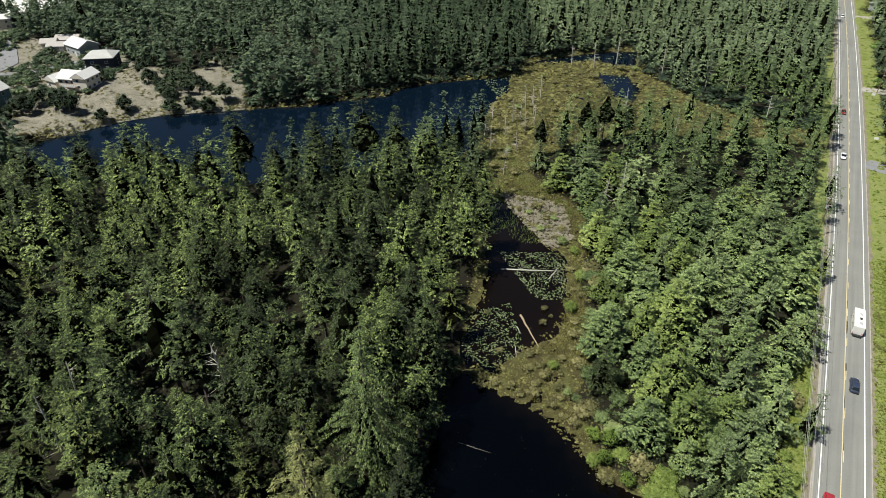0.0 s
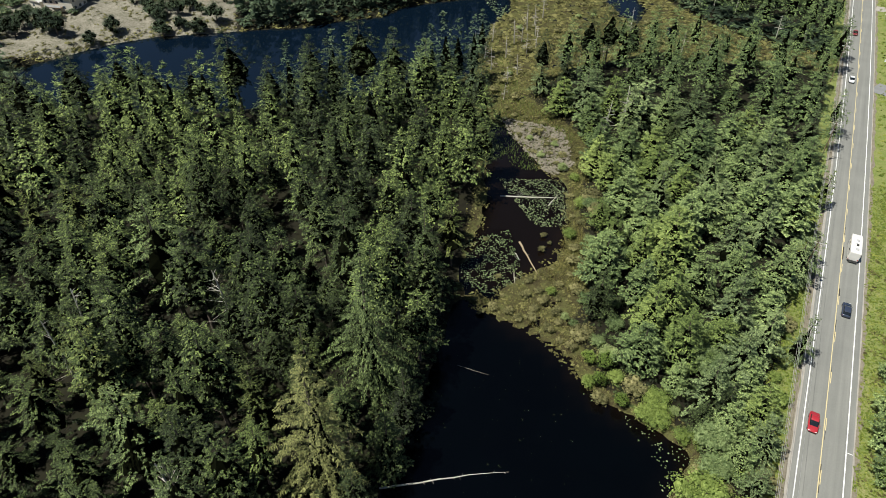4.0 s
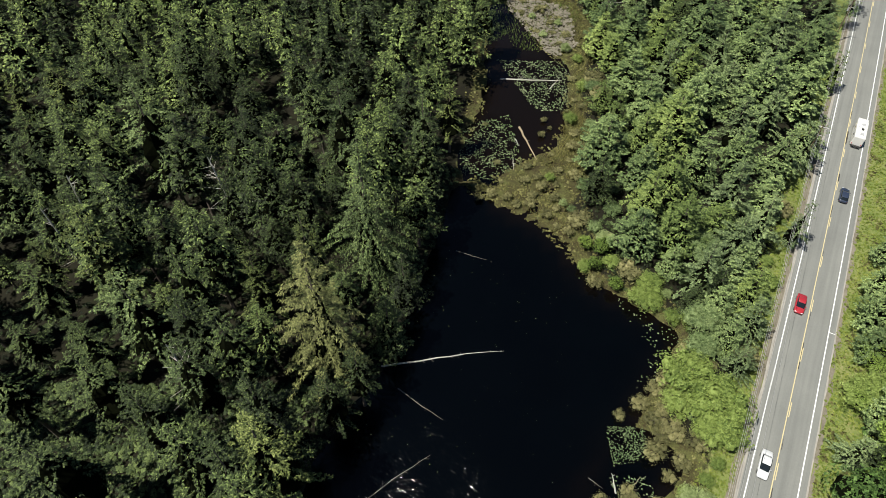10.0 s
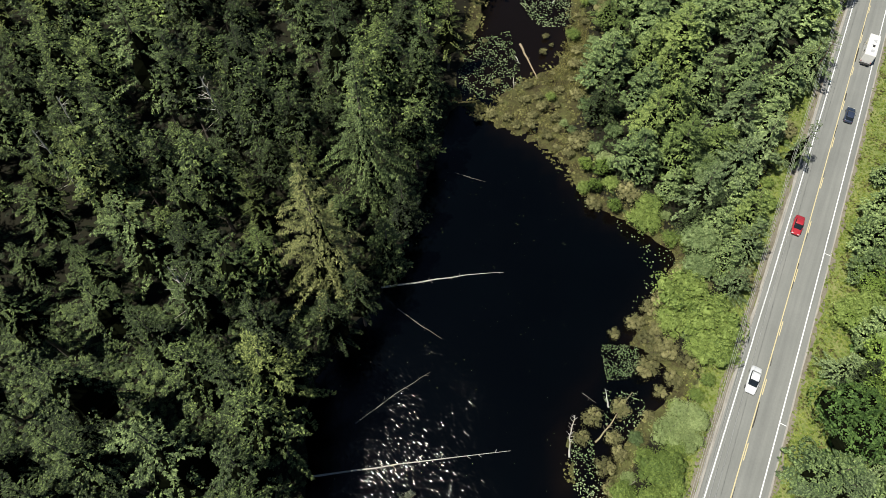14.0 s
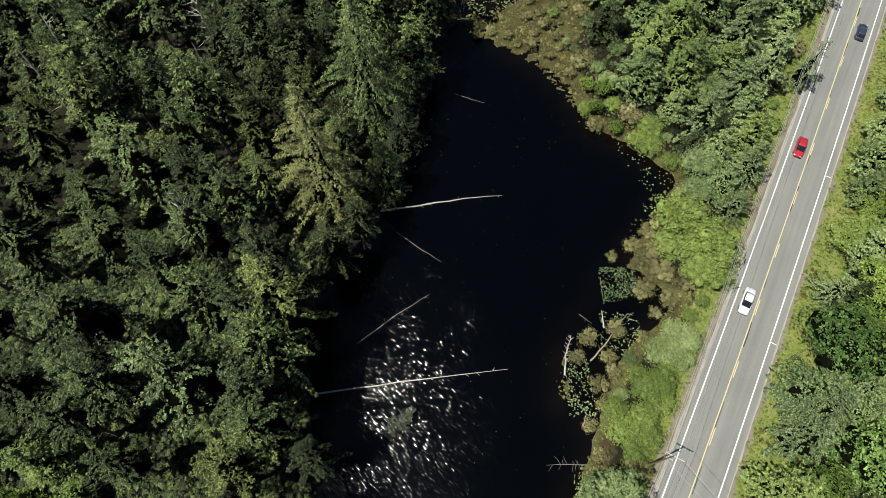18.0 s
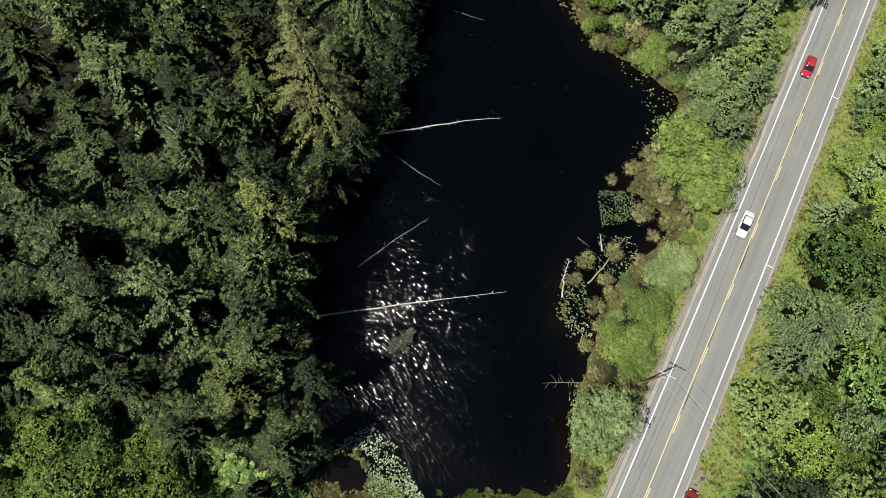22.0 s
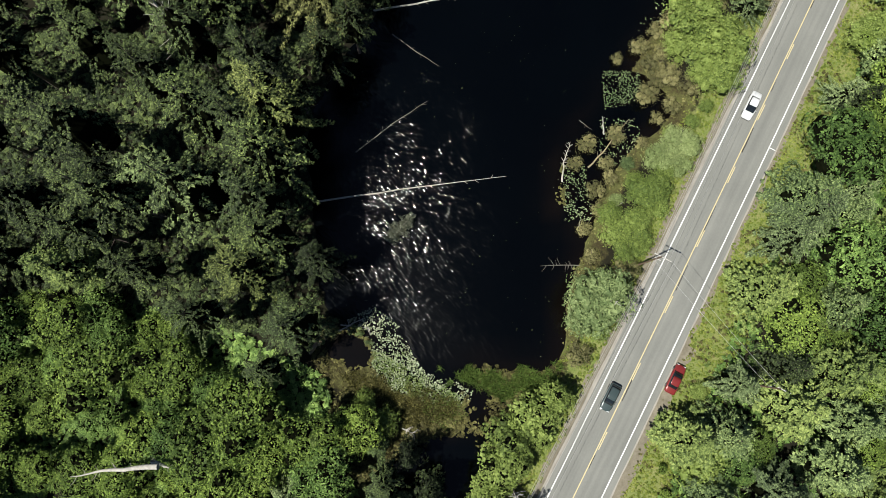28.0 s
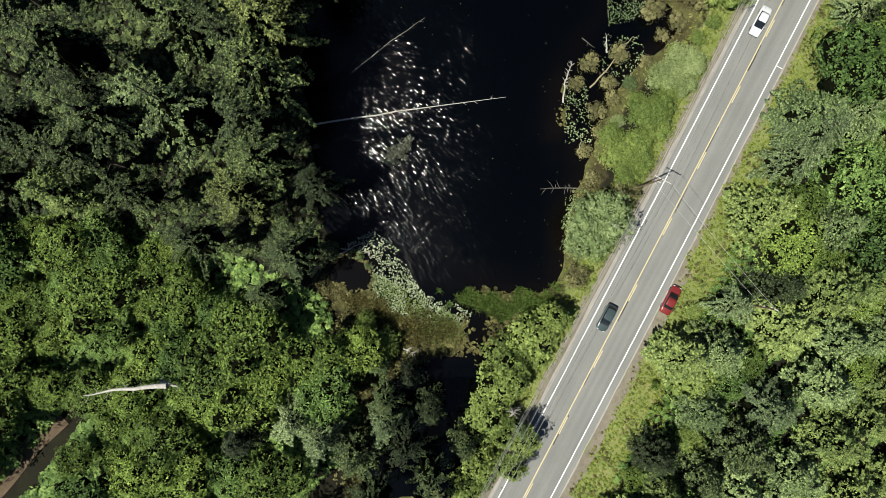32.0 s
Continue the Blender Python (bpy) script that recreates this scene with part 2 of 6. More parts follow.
LILY_BAY = [(-13.4, 3.5), (-7.8, 3), (-2.4, 0), (4.0, -4), (5.2, -9), (3.2, -12), (-4, -11.4), (-9, -9.8), (-12, -6)]
WET_POOLS = [[(-18.5, -2.0), (-16.2, 0.2), (-12.5, -0.4), (-11.0, -3.3), (-11.6, -6.0), (-15.8, -6.6), (-18.4, -4.5)],
             [(2.6, -8.4), (6.6, -8.0), (7.9, -11.3), (7.6, -14.5), (8.6, -17.0), (7.4, -19.6), (4.8, -18.4), (4.4, -14.5), (2.4, -12.9)],
             [(16.2, 91.0), (19.5, 95.6), (21.0, 94.0), (18.6, 90.2)]]
SWAMP = [(-7, -17), (5, -15), (8, -20), (4, -40), (-14, -40), (-14, -28)]
BAY = [(26, 44), (34, 43), (39.5, 37), (37, 33), (32, 30), (27.5, 25), (24.5, 17), (20, 18), (20, 30)]
MARSH = [(9.9, 182.9), (12.0, 212.5), (17.9, 244.0), (28.6, 276.1), (37.6, 302.7), (58.6, 315.5), (87.7, 319.9), (91.7, 290.9), (108.1, 253.1), (124.5, 235.7), (139.5, 225.1), (133.3, 211.9), (106.7, 217.5), (87.2, 222.4), (77.9, 227.6), (43.4, 215.0), (26.8, 194.9), (41.7, 168.7), (42.2, 153.0), (32.3, 131.7), (36.7, 116.2), (32.8, 102.8), (27.3, 92.8), (31.0, 71.0), (28.3, 73.4), (17.6, 91.2), (1.1, 99.2), (12.5, 147.2), (17.0, 165.3), (12.4, 177.4)]
DUNE = [(-175, 215), (-152.6, 222.2), (-133.4, 227.5), (-112.2, 241.3), (-84.4, 248.5), (-95.6, 295.6), (-115.4, 312.3), (-118.5, 287.8), (-142.5, 295.6), (-158.7, 295.6), (-170.2, 291.6), (-188.1, 280.3), (-200, 247.1)]
CLEARING = [(-260, 330), (-200.7, 303.7), (-182.0, 316.7), (-149.5, 299.6), (-162.3, 280.3), (-188.1, 280.3), (-220, 265)]
HOUSES = [(-152, 258), (-150, 300), (-170, 322), (-215, 338), (-265, 372), (-262, 350), (-225, 305), (-212, 240), (-180, 240)]
WET = [(-12, -3), (-4, -5), (8, -7), (14, -8), (9, -16), (4, -24), (0, -40), (-10, -40), (-12, -20), (-16, -10), (-19, -3)]


def inside(poly, x, y):
    """Signed distance to a polygon's edge, positive inside."""
    x, y = np.asarray(x, float), np.asarray(y, float)
    best, odd = np.full(x.shape, 1e9), np.zeros(x.shape, bool)
    for (ax, ay), (bx, by) in zip(poly, poly[1:] + poly[:1]):
        ex, ey = bx - ax, by - ay
        t = np.clip(((x - ax) * ex + (y - ay) * ey) / (ex * ex + ey * ey + 1e-9), 0, 1)
        best = np.minimum(best, np.hypot(x - ax - t * ex, y - ay - t * ey))
        with np.errstate(divide="ignore", invalid="ignore"):
            odd ^= ((ay > y) != (by > y)) & (x < ex * (y - ay) / (ey if ey else 1e-9) + ax)
    return np.where(odd, best, -best)


def sea_side(x, y):
    """Distance past the edge of the beach."""
    return (x + 266) * -0.6 + (y - 387) * 0.8


def wave(x, y, size, seed=0.0):
    """Cheap smooth unevenness between -1 and 1."""
    k = 6.283 / size
    return (np.sin(k * x + 1.3 * seed + 1.7 * np.sin(0.6 * k * y + seed)) + np.sin(0.83 * k * y - seed + 1.9 * np.sin(0.47 * k * x + 2 * seed))
            + np.sin(0.57 * k * (x + y) + 3 * seed)) / 3


def water_depth(x, y):
    """Distance into open water, negative on land."""
    d = np.full(np.shape(x), -1e9)
    for p in (POND, BAY, LILY_BAY, *WET_POOLS, SWAMP, CREEK, LAKE, *POOLS):
        d = np.maximum(d, inside(p, x, y))
    return d + 0.7 * wave(x, y, 5, 1) + 0.4 * wave(x, y, 1.9, 2)


def ground_z(x, y):
    x, y = np.asarray(x, float), np.asarray(y, float)
    s, q = road_sq(x, y)
    z = 0.25 + 0.5 * wave(x, y, 47, 3) + 0.25 * wave(x, y, 13, 4)
    z += 3.0 * np.clip((inside(DUNE, x, y) + 5) / 30, 0, 1) * (0.5 + 0.5 * wave(x, y, 17, 5))
    road = np.clip((np.abs(q) - 6.5) / 5, 0, 1)
    z = z * road - 0.12 * (1 - road)
    d = water_depth(x, y)
    m = np.maximum(inside(MARSH, x, y), inside(WET, x, y))
    mz = WATER_Z + 0.18 + 0.3 * wave(x, y, 7, 6) + 0.12 * wave(x, y, 2.3, 7)
    z = np.where(m > -4, mz + (z - mz) * np.clip(-m / 4, 0, 1), z)
    shore = WATER_Z + np.clip(-d / 4.0, -0.9, 1) * np.where(m > 0, 0.3, 1.6)
    z = np.where(d > 0, shore, np.minimum(z, np.where(d > -4, shore + 0.1, 99)))
    return z


# ---- ground: one sheet from underfoot to the horizon ----
def spaced(lo, hi, step, far):
    mid = np.arange(lo, hi + step, step)
    out, gap = [], step
    while (out[-1] if out else 0) < far:
        gap *= 1.35
        out.append((out[-1] if out else 0) + gap)
    out = np.array(out)
    return np.concatenate([lo - out[::-1], mid, hi + out])


gx, gy = spaced(-230, 200, 2.1, 3200), spaced(-70, 360, 2.1, 3200)
GX, GY = np.meshgrid(gx, gy)
GZ = ground_z(GX, GY)
SEA = sea_side(GX, GY)
GZ = np.where(SEA > 0, 0.3 - 0.004 * np.clip(SEA, 0, 400), GZ)
nx, ny = len(gx), len(gy)
ids = np.arange(nx * ny).reshape(ny, nx)
quads = np.stack([ids[:-1, :-1], ids[:-1, 1:], ids[1:, 1:], ids[1:, :-1]], -1).reshape(-1, 4)


def ground_material():
    """Forest floor, mown verge, bog and sand, blended by where they lie."""
    n = Nodes("ground")
    mask = {k: n.add("Attribute", attribute_name=k).outputs["Fac"] for k in ("bog", "verge", "sand", "beach")}
    ragged = n.math("MULTIPLY", n.math("SUBTRACT", n.noise(0.8, 5, 0.7), 0.5), 0.9)
    fine = n.noise(4.0, 5, 0.7)
    mid = n.noise(0.35, 5, 0.65)
    fac = n.math("ADD", n.math("MULTIPLY", mid, 0.55), n.math("MULTIPLY", fine, 0.45))
    # Peaty floor, darkened further: shade under the trees is in the colour.
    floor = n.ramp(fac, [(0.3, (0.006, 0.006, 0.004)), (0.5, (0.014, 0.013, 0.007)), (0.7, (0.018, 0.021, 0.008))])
    bog = n.ramp(fac, [(0.34, (0.02, 0.015, 0.009)), (0.45, (0.05, 0.042, 0.018)), (0.55, (0.085, 0.088, 0.03)), (0.7, (0.125, 0.145, 0.042))])
    verge = n.ramp(n.math("ADD", n.math("MULTIPLY", fac, 0.55), n.math("MULTIPLY", n.noise(7.0, 5, 0.75), 0.45)), [(0.36, (0.08, 0.118, 0.028)), (0.47, (0.143, 0.187, 0.048)), (0.55, (0.21, 0.218, 0.078)), (0.64, (0.29, 0.255, 0.14))])
    sand = n.ramp(n.math("ADD", n.math("MULTIPLY", mid, 0.35), n.math("MULTIPLY", n.noise(1.6, 6, 0.75), 0.65)), [(0.38, (0.07, 0.075, 0.045)), (0.47, (0.17, 0.16, 0.12)), (0.68, (0.34, 0.31, 0.26))])
    beach = n.ramp(n.noise(0.03, 5), [(0.35, (0.62, 0.6, 0.55)), (0.6, (0.82, 0.82, 0.8))])
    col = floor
    for key, layer in (("bog", bog), ("verge", verge), ("sand", sand), ("beach", beach)):
        edge = n.add("MapRange")
        edge.inputs["From Min"].default_value, edge.inputs["From Max"].default_value = 0.4, 0.6
        n.link(n.math("ADD", mask[key], ragged), edge.inputs["Value"])
        col = n.mix(edge.outputs[0], col, layer)
    n.out(col, 0.95, spec=0.2)
    n.bump(fine, 0.5, 0.12)
    return n.mat


def fade(d, width):
    return np.clip(0.5 + d / width, 0, 1)


q_ = road_sq(GX, GY)[1]
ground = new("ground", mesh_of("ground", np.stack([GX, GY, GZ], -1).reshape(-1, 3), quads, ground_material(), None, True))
# No bog ring on the west bank: near-black floor stands for its shade.
masks = {"bog": fade(np.maximum(np.maximum(inside(MARSH, GX, GY), inside(WET, GX, GY)), np.where((GX > 5) | (GY < -5), water_depth(GX, GY) + 2.5, -9)), 4),
         "verge": fade(np.where(q_ < 0, q_ + 9.5, 11.5 - q_), 4) * (np.abs(q_) < 40),
         "sand": np.maximum(fade(np.maximum(np.maximum(inside(DUNE, GX, GY), inside(CLEARING, GX, GY)), inside(HOUSES, GX, GY)), 8), fade(SEA + 2, 5)),
         "beach": fade(SEA, 6)}
for key, values in masks.items():
    ground.data.attributes.new(key, "FLOAT", "POINT").data.foreach_set("value", values.astype(np.float32).ravel())
tagged(ground, "dark forest floor, mossy bog, mown verge and pale dune sand", "ground", kind="structure")


def water_material():
    n = Nodes("dark tannin water")
    pos = n.coords()
    axes = []
    for d in ((0.66, 0.75, 0.0), (0.13, -0.11, 0.0)):          # across and along the crests
        v = n.add("VectorMath", operation="DOT_PRODUCT")
        v.inputs[1].default_value = d
        n.link(pos, v.inputs[0])
        axes.append(v.outputs["Value"])
    flow = n.add("CombineXYZ")
    n.link(axes[0], flow.inputs[0])
    n.link(axes[1], flow.inputs[1])
    ripple = n.noise(4.4, 1, 0.4, flow.outputs[0])
    fine = n.noise(5, 2, 0.5, pos)
    wind = n.add("Attribute", attribute_name="wind").outputs["Fac"]
    h = n.math("ADD", n.math("MULTIPLY", n.math("MULTIPLY", ripple, n.math("ADD", n.math("MULTIPLY", n.noise(0.16, 2), 1.3), 0.32)), 0.092), n.math("MULTIPLY", fine, 0.004))
    n.bump(n.math("MULTIPLY", h, wind), 1.0, 1.0)
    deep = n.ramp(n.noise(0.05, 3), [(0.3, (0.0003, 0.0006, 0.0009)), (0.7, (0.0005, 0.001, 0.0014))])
    # the far lake's blue is sky reflection mixed into the base colour
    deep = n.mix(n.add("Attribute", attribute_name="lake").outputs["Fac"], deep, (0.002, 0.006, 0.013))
    calm = n.add("MapRange")
    calm.inputs["To Min"].default_value, calm.inputs["To Max"].default_value = 0.125, 0.03
    n.link(n.add("Attribute", attribute_name="lake").outputs["Fac"], calm.inputs["Value"])
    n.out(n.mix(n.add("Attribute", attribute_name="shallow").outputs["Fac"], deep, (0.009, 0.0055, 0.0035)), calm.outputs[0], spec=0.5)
    n.bsdf.inputs["IOR"].default_value = 1.33
    return n.mat


wx, wy = np.meshgrid(np.arange(-240, 191, 3.5), np.arange(-60, 346, 3.5))
wi = np.arange(wx.size).reshape(wx.shape)
wq = np.stack([wi[:-1, :-1], wi[:-1, 1:], wi[1:, 1:], wi[1:, :-1]], -1).reshape(-1, 4)
water = new("water", mesh_of("water", np.stack([wx, wy, np.full(wx.shape, WATER_Z)], -1).reshape(-1, 3), wq, water_material(), None, True))
depth = water_depth(wx, wy)
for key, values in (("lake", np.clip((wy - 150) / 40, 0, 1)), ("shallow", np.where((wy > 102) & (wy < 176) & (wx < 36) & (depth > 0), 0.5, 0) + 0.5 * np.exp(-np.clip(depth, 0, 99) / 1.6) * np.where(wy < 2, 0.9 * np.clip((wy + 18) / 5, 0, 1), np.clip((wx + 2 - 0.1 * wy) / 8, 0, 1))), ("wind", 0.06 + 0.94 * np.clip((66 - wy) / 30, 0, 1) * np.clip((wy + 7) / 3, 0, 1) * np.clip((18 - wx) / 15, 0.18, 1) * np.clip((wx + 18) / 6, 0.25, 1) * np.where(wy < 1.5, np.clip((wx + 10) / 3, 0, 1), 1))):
    water.data.attributes.new(key, "FLOAT", "POINT").data.foreach_set("value", values.astype(np.float32).ravel())
tagged(water, "near-black tannin pond and lake water with light ripples", "water", kind="structure")


# ---- road ----
def ribbon(name, q0, q1, s0, s1, z, mat, step=6.0, jitter=0.0):
    ss = np.linspace(s0, s1, max(2, int((s1 - s0) / step) + 1))
    a = np.array([on_road(s, q0 + (jitter and jitter * wave(s, q0 * 9, 7)), z) for s in ss])
    b = np.array([on_road(s, q1 + (jitter and jitter * wave(s + 40, q1 * 9, 5)), z) for s in ss])
    n = len(ss)
    v = np.concatenate([a, b])
    return mesh_of(name, v, [(i, n + i, n + i + 1, i + 1) for i in range(n - 1)][::1], mat)


S0, S1 = -260, 1500
tagged(new("road", ribbon("road", -4.55, 4.75, S0, S1, 0.0, ASPHALT)), "straight grey two-lane asphalt road", "road", kind="structure")
tagged(new("road_shoulder", ribbon("road_shoulder", -5.05, -4.4, S0, S1, -0.03, GRAVEL, 1.5, 0.12)), "pale gravel shoulder beside the road", "shoulder", kind="structure")
tagged(new("road_shoulder", ribbon("road_shoulder", 4.6, 5.0, S0, S1, -0.03, GRAVEL, 1.5, 0.1)), "narrow gravel shoulder beside the road", "shoulder", kind="structure")
tagged(new("dirt_strip", ribbon("dirt_strip", -6.3, -4.9, S0, S1, -0.06, VERGE_DIRT, 1.0, 0.35)), "brown dry dirt strip under the wires", "verge", kind="structure")
tagged(new("dirt_strip", ribbon("dirt_strip", 4.9, 5.75, S0, S1, -0.06, VERGE_DIRT, 1.0, 0.4)), "dry brown dirt between shoulder and grass", "verge", kind="structure")
tagged(new("dirt_strip", ribbon("dirt_strip", 4.9, 6.7, -70, 16, -0.045, VERGE_DIRT, 1.0, 0.45)), "wider brown dirt pull-off beside the parked car", "verge", kind="structure")
for q0 in (-3.75, 3.57):
    tagged(new("edge_line", ribbon("edge_line", q0, q0 + 0.19, S0, S1, 0.006, WHITE_PAINT)), "white painted edge line", "road marking", kind="structure")
tagged(new("centre_line", ribbon("centre_line", -0.25, -0.09, S0, S1, 0.006, YELLOW_PAINT)), "solid yellow centre line", "road marking", kind="structure")
for k in range(-18, 42):
    s = 8.55 + 11.87 * k
    tagged(new("lane_dash", ribbon("lane_dash", 0.02, 0.17, s - 1.5, s + 1.5, 0.006, YELLOW_PAINT)), "short yellow passing dash", "road marking", kind="structure")


# ---- plants: generators ----
def unit(v):
    return v / (np.linalg.norm(v, axis=-1, keepdims=True) + 1e-9)


def rosettes(base, up, size, wedges, g):
    """Clumps of needles or leaves: each a shallow ragged cone of wedges round one raised middle."""
    n = len(base)
    side = unit(np.cross(up, (0.31, 0.87, 0.1)))
    fore = np.cross(up, side)
    turn = g.uniform(0, 6.28, n)
    v = [base + up * (0.22 * size)[:, None]]
    step = 6.283 / wedges
    for w in range(wedges):
        for e in (0.08, 0.86):
            a = turn + (w + e) * step + g.normal(0, 0.12, n)
            l = size * g.uniform(0.6, 1.35, n)
            v.append(base + (side * np.cos(a)[:, None] + fore * np.sin(a)[:, None]) * l[:, None] - up * (0.12 * l)[:, None])
    m = 1 + 2 * wedges
    v = np.stack(v, 1).reshape(-1, 3)
    f = np.array([(0, 1 + 2 * w, 2 + 2 * w) for w in range(wedges)])
    return v, (np.arange(n)[:, None, None] * m + f[None]).reshape(-1, 3)


def conifer(seed, h, r, gap=1.25, arms=7, per=6, droop=0.35, low=0.25, ragged=0.25, fat=0.8, size=0.4, plate=0.16, wedges=5, core=0):
    """Crown of a conifer: whorls of drooping branches, each set with needle clumps, thickest towards its end."""
    g = np.random.default_rng(seed)
    base, up, sizes = [], [], []
    lean = g.normal(0, 0.012, 2)
    for z in np.arange(low * h, h * 0.98, gap):
        f = (z / h - low) / (1 - low)
        reach = r * min(1.0, 0.6 + 2.0 * f) * (1 - f) ** fat + 0.3
        n = max(4, int(round(arms * (1 - 0.35 * f))))
        a0 = g.uniform(0, 6.28)
        for j in range(n):
            a = a0 + 6.283 * j / n + g.normal(0, 0.25)
            L = reach * max(0.35, 1 + g.normal(0, ragged))
            zz = z + g.normal(0, 0.35 * gap)
            k = max(2, int(round(per * min(1.25, 0.1 + L / r))))
            t = 0.2 + 0.8 * (np.arange(k) + g.uniform(0.3, 0.95, k)) / k
            w = g.normal(0, 1, k) * plate * L * np.sqrt(np.clip(1.1 - t, 0.05, 1))
            rise = 0.5 * f + 0.08 + g.normal(0, 0.06)
            out, side = np.array([math.cos(a), math.sin(a)]), np.array([-math.sin(a), math.cos(a)])
            p = np.empty((k, 3))
            p[:, :2] = out * (L * t)[:, None] + side * w[:, None] + lean * zz
            p[:, 2] = zz + L * (rise * t - droop * (1.2 - 0.5 * f) * t ** 2 + 0.12 * t ** 4) - 0.2 * np.abs(w) + g.normal(0, 0.08, k)
            tilt = 0.25 + 0.9 * droop * t
            u = np.stack([g.normal(0, 0.25, k) + tilt * out[0], g.normal(0, 0.25, k) + tilt * out[1], np.ones(k)], 1)
            base.append(p)
            up.append(unit(u))
            sizes.append(size * g.uniform(0.7, 1.35, k) * (0.75 + 0.3 * L / r))
    m = 5
    base.append(np.stack([lean[0] * h + np.zeros(m), lean[1] * h + np.zeros(m), np.linspace(h - 1.6, h - 0.1, m)], 1))
    up.append(unit(np.stack([g.normal(0, 0.3, m), g.normal(0, 0.3, m), np.ones(m)], 1)))
    sizes.append(size * np.linspace(1.2, 0.4, m))
    leaves = rosettes(np.concatenate(base), np.concatenate(up), np.concatenate(sizes), wedges, g)
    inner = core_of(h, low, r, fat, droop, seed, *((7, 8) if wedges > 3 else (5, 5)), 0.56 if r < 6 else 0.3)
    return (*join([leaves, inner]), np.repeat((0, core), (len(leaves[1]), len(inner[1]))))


def sprays(base, out, up, size, fingers, g, fan=1.25, ridge=0.16, girth=0.26, hang=0.22, flat=False):
    """Needle sprays at the ends of branches: each a hand of ridged, pointed twigs spread forwards from one root."""
    n = len(base)
    up = unit(up)
    fore = unit(out - up * (out * up).sum(1)[:, None])
    side = np.cross(up, fore)
    phi = np.linspace(-fan, fan, fingers)[None] + g.normal(0, 0.16, (n, fingers))
    l = size[:, None] * g.uniform(0.65, 1.25, (n, fingers)) * (0.62 + 0.38 * np.cos(phi * 0.9))
    d = fore[:, None] * np.cos(phi)[..., None] + side[:, None] * np.sin(phi)[..., None]
    u = up[:, None] + np.zeros_like(d)
    d = unit(d - u * (hang * np.abs(phi) * 0.7 + g.normal(0.06, 0.16, (n, fingers)))[..., None])
    w = np.cross(u, d) * (girth * l * g.uniform(0.75, 1.25, (n, fingers)))[..., None]
    base = base[:, None] + fore[:, None] * (size[:, None] * g.uniform(-0.4, 0.4, (n, fingers)))[..., None] + side[:, None] * (size[:, None] * g.uniform(-0.22, 0.22, (n, fingers)))[..., None]
    root = base + d * (0.12 * l)[..., None]
    tip = base + d * l[..., None] - u * (hang * 0.5 * l)[..., None]
    mid = base + d * (0.45 * l)[..., None]
    left, right = mid - w, mid + w
    low = u * (0.5 * ridge * l)[..., None]
    if flat:
        v = np.stack([root, left - low, tip, right - low], 2)
        f = np.array([(0, 2, 1), (0, 3, 2)])
    else:
        v = np.stack([root, left - low, tip, right - low, mid + u * (ridge * l)[..., None]], 2)
        f = np.array([(0, 4, 1), (1, 4, 2), (2, 4, 3), (3, 4, 0)])
    k = v.shape[2]
    return v.reshape(-1, 3), (np.arange(n * fingers)[:, None, None] * k + f[None]).reshape(-1, 3)


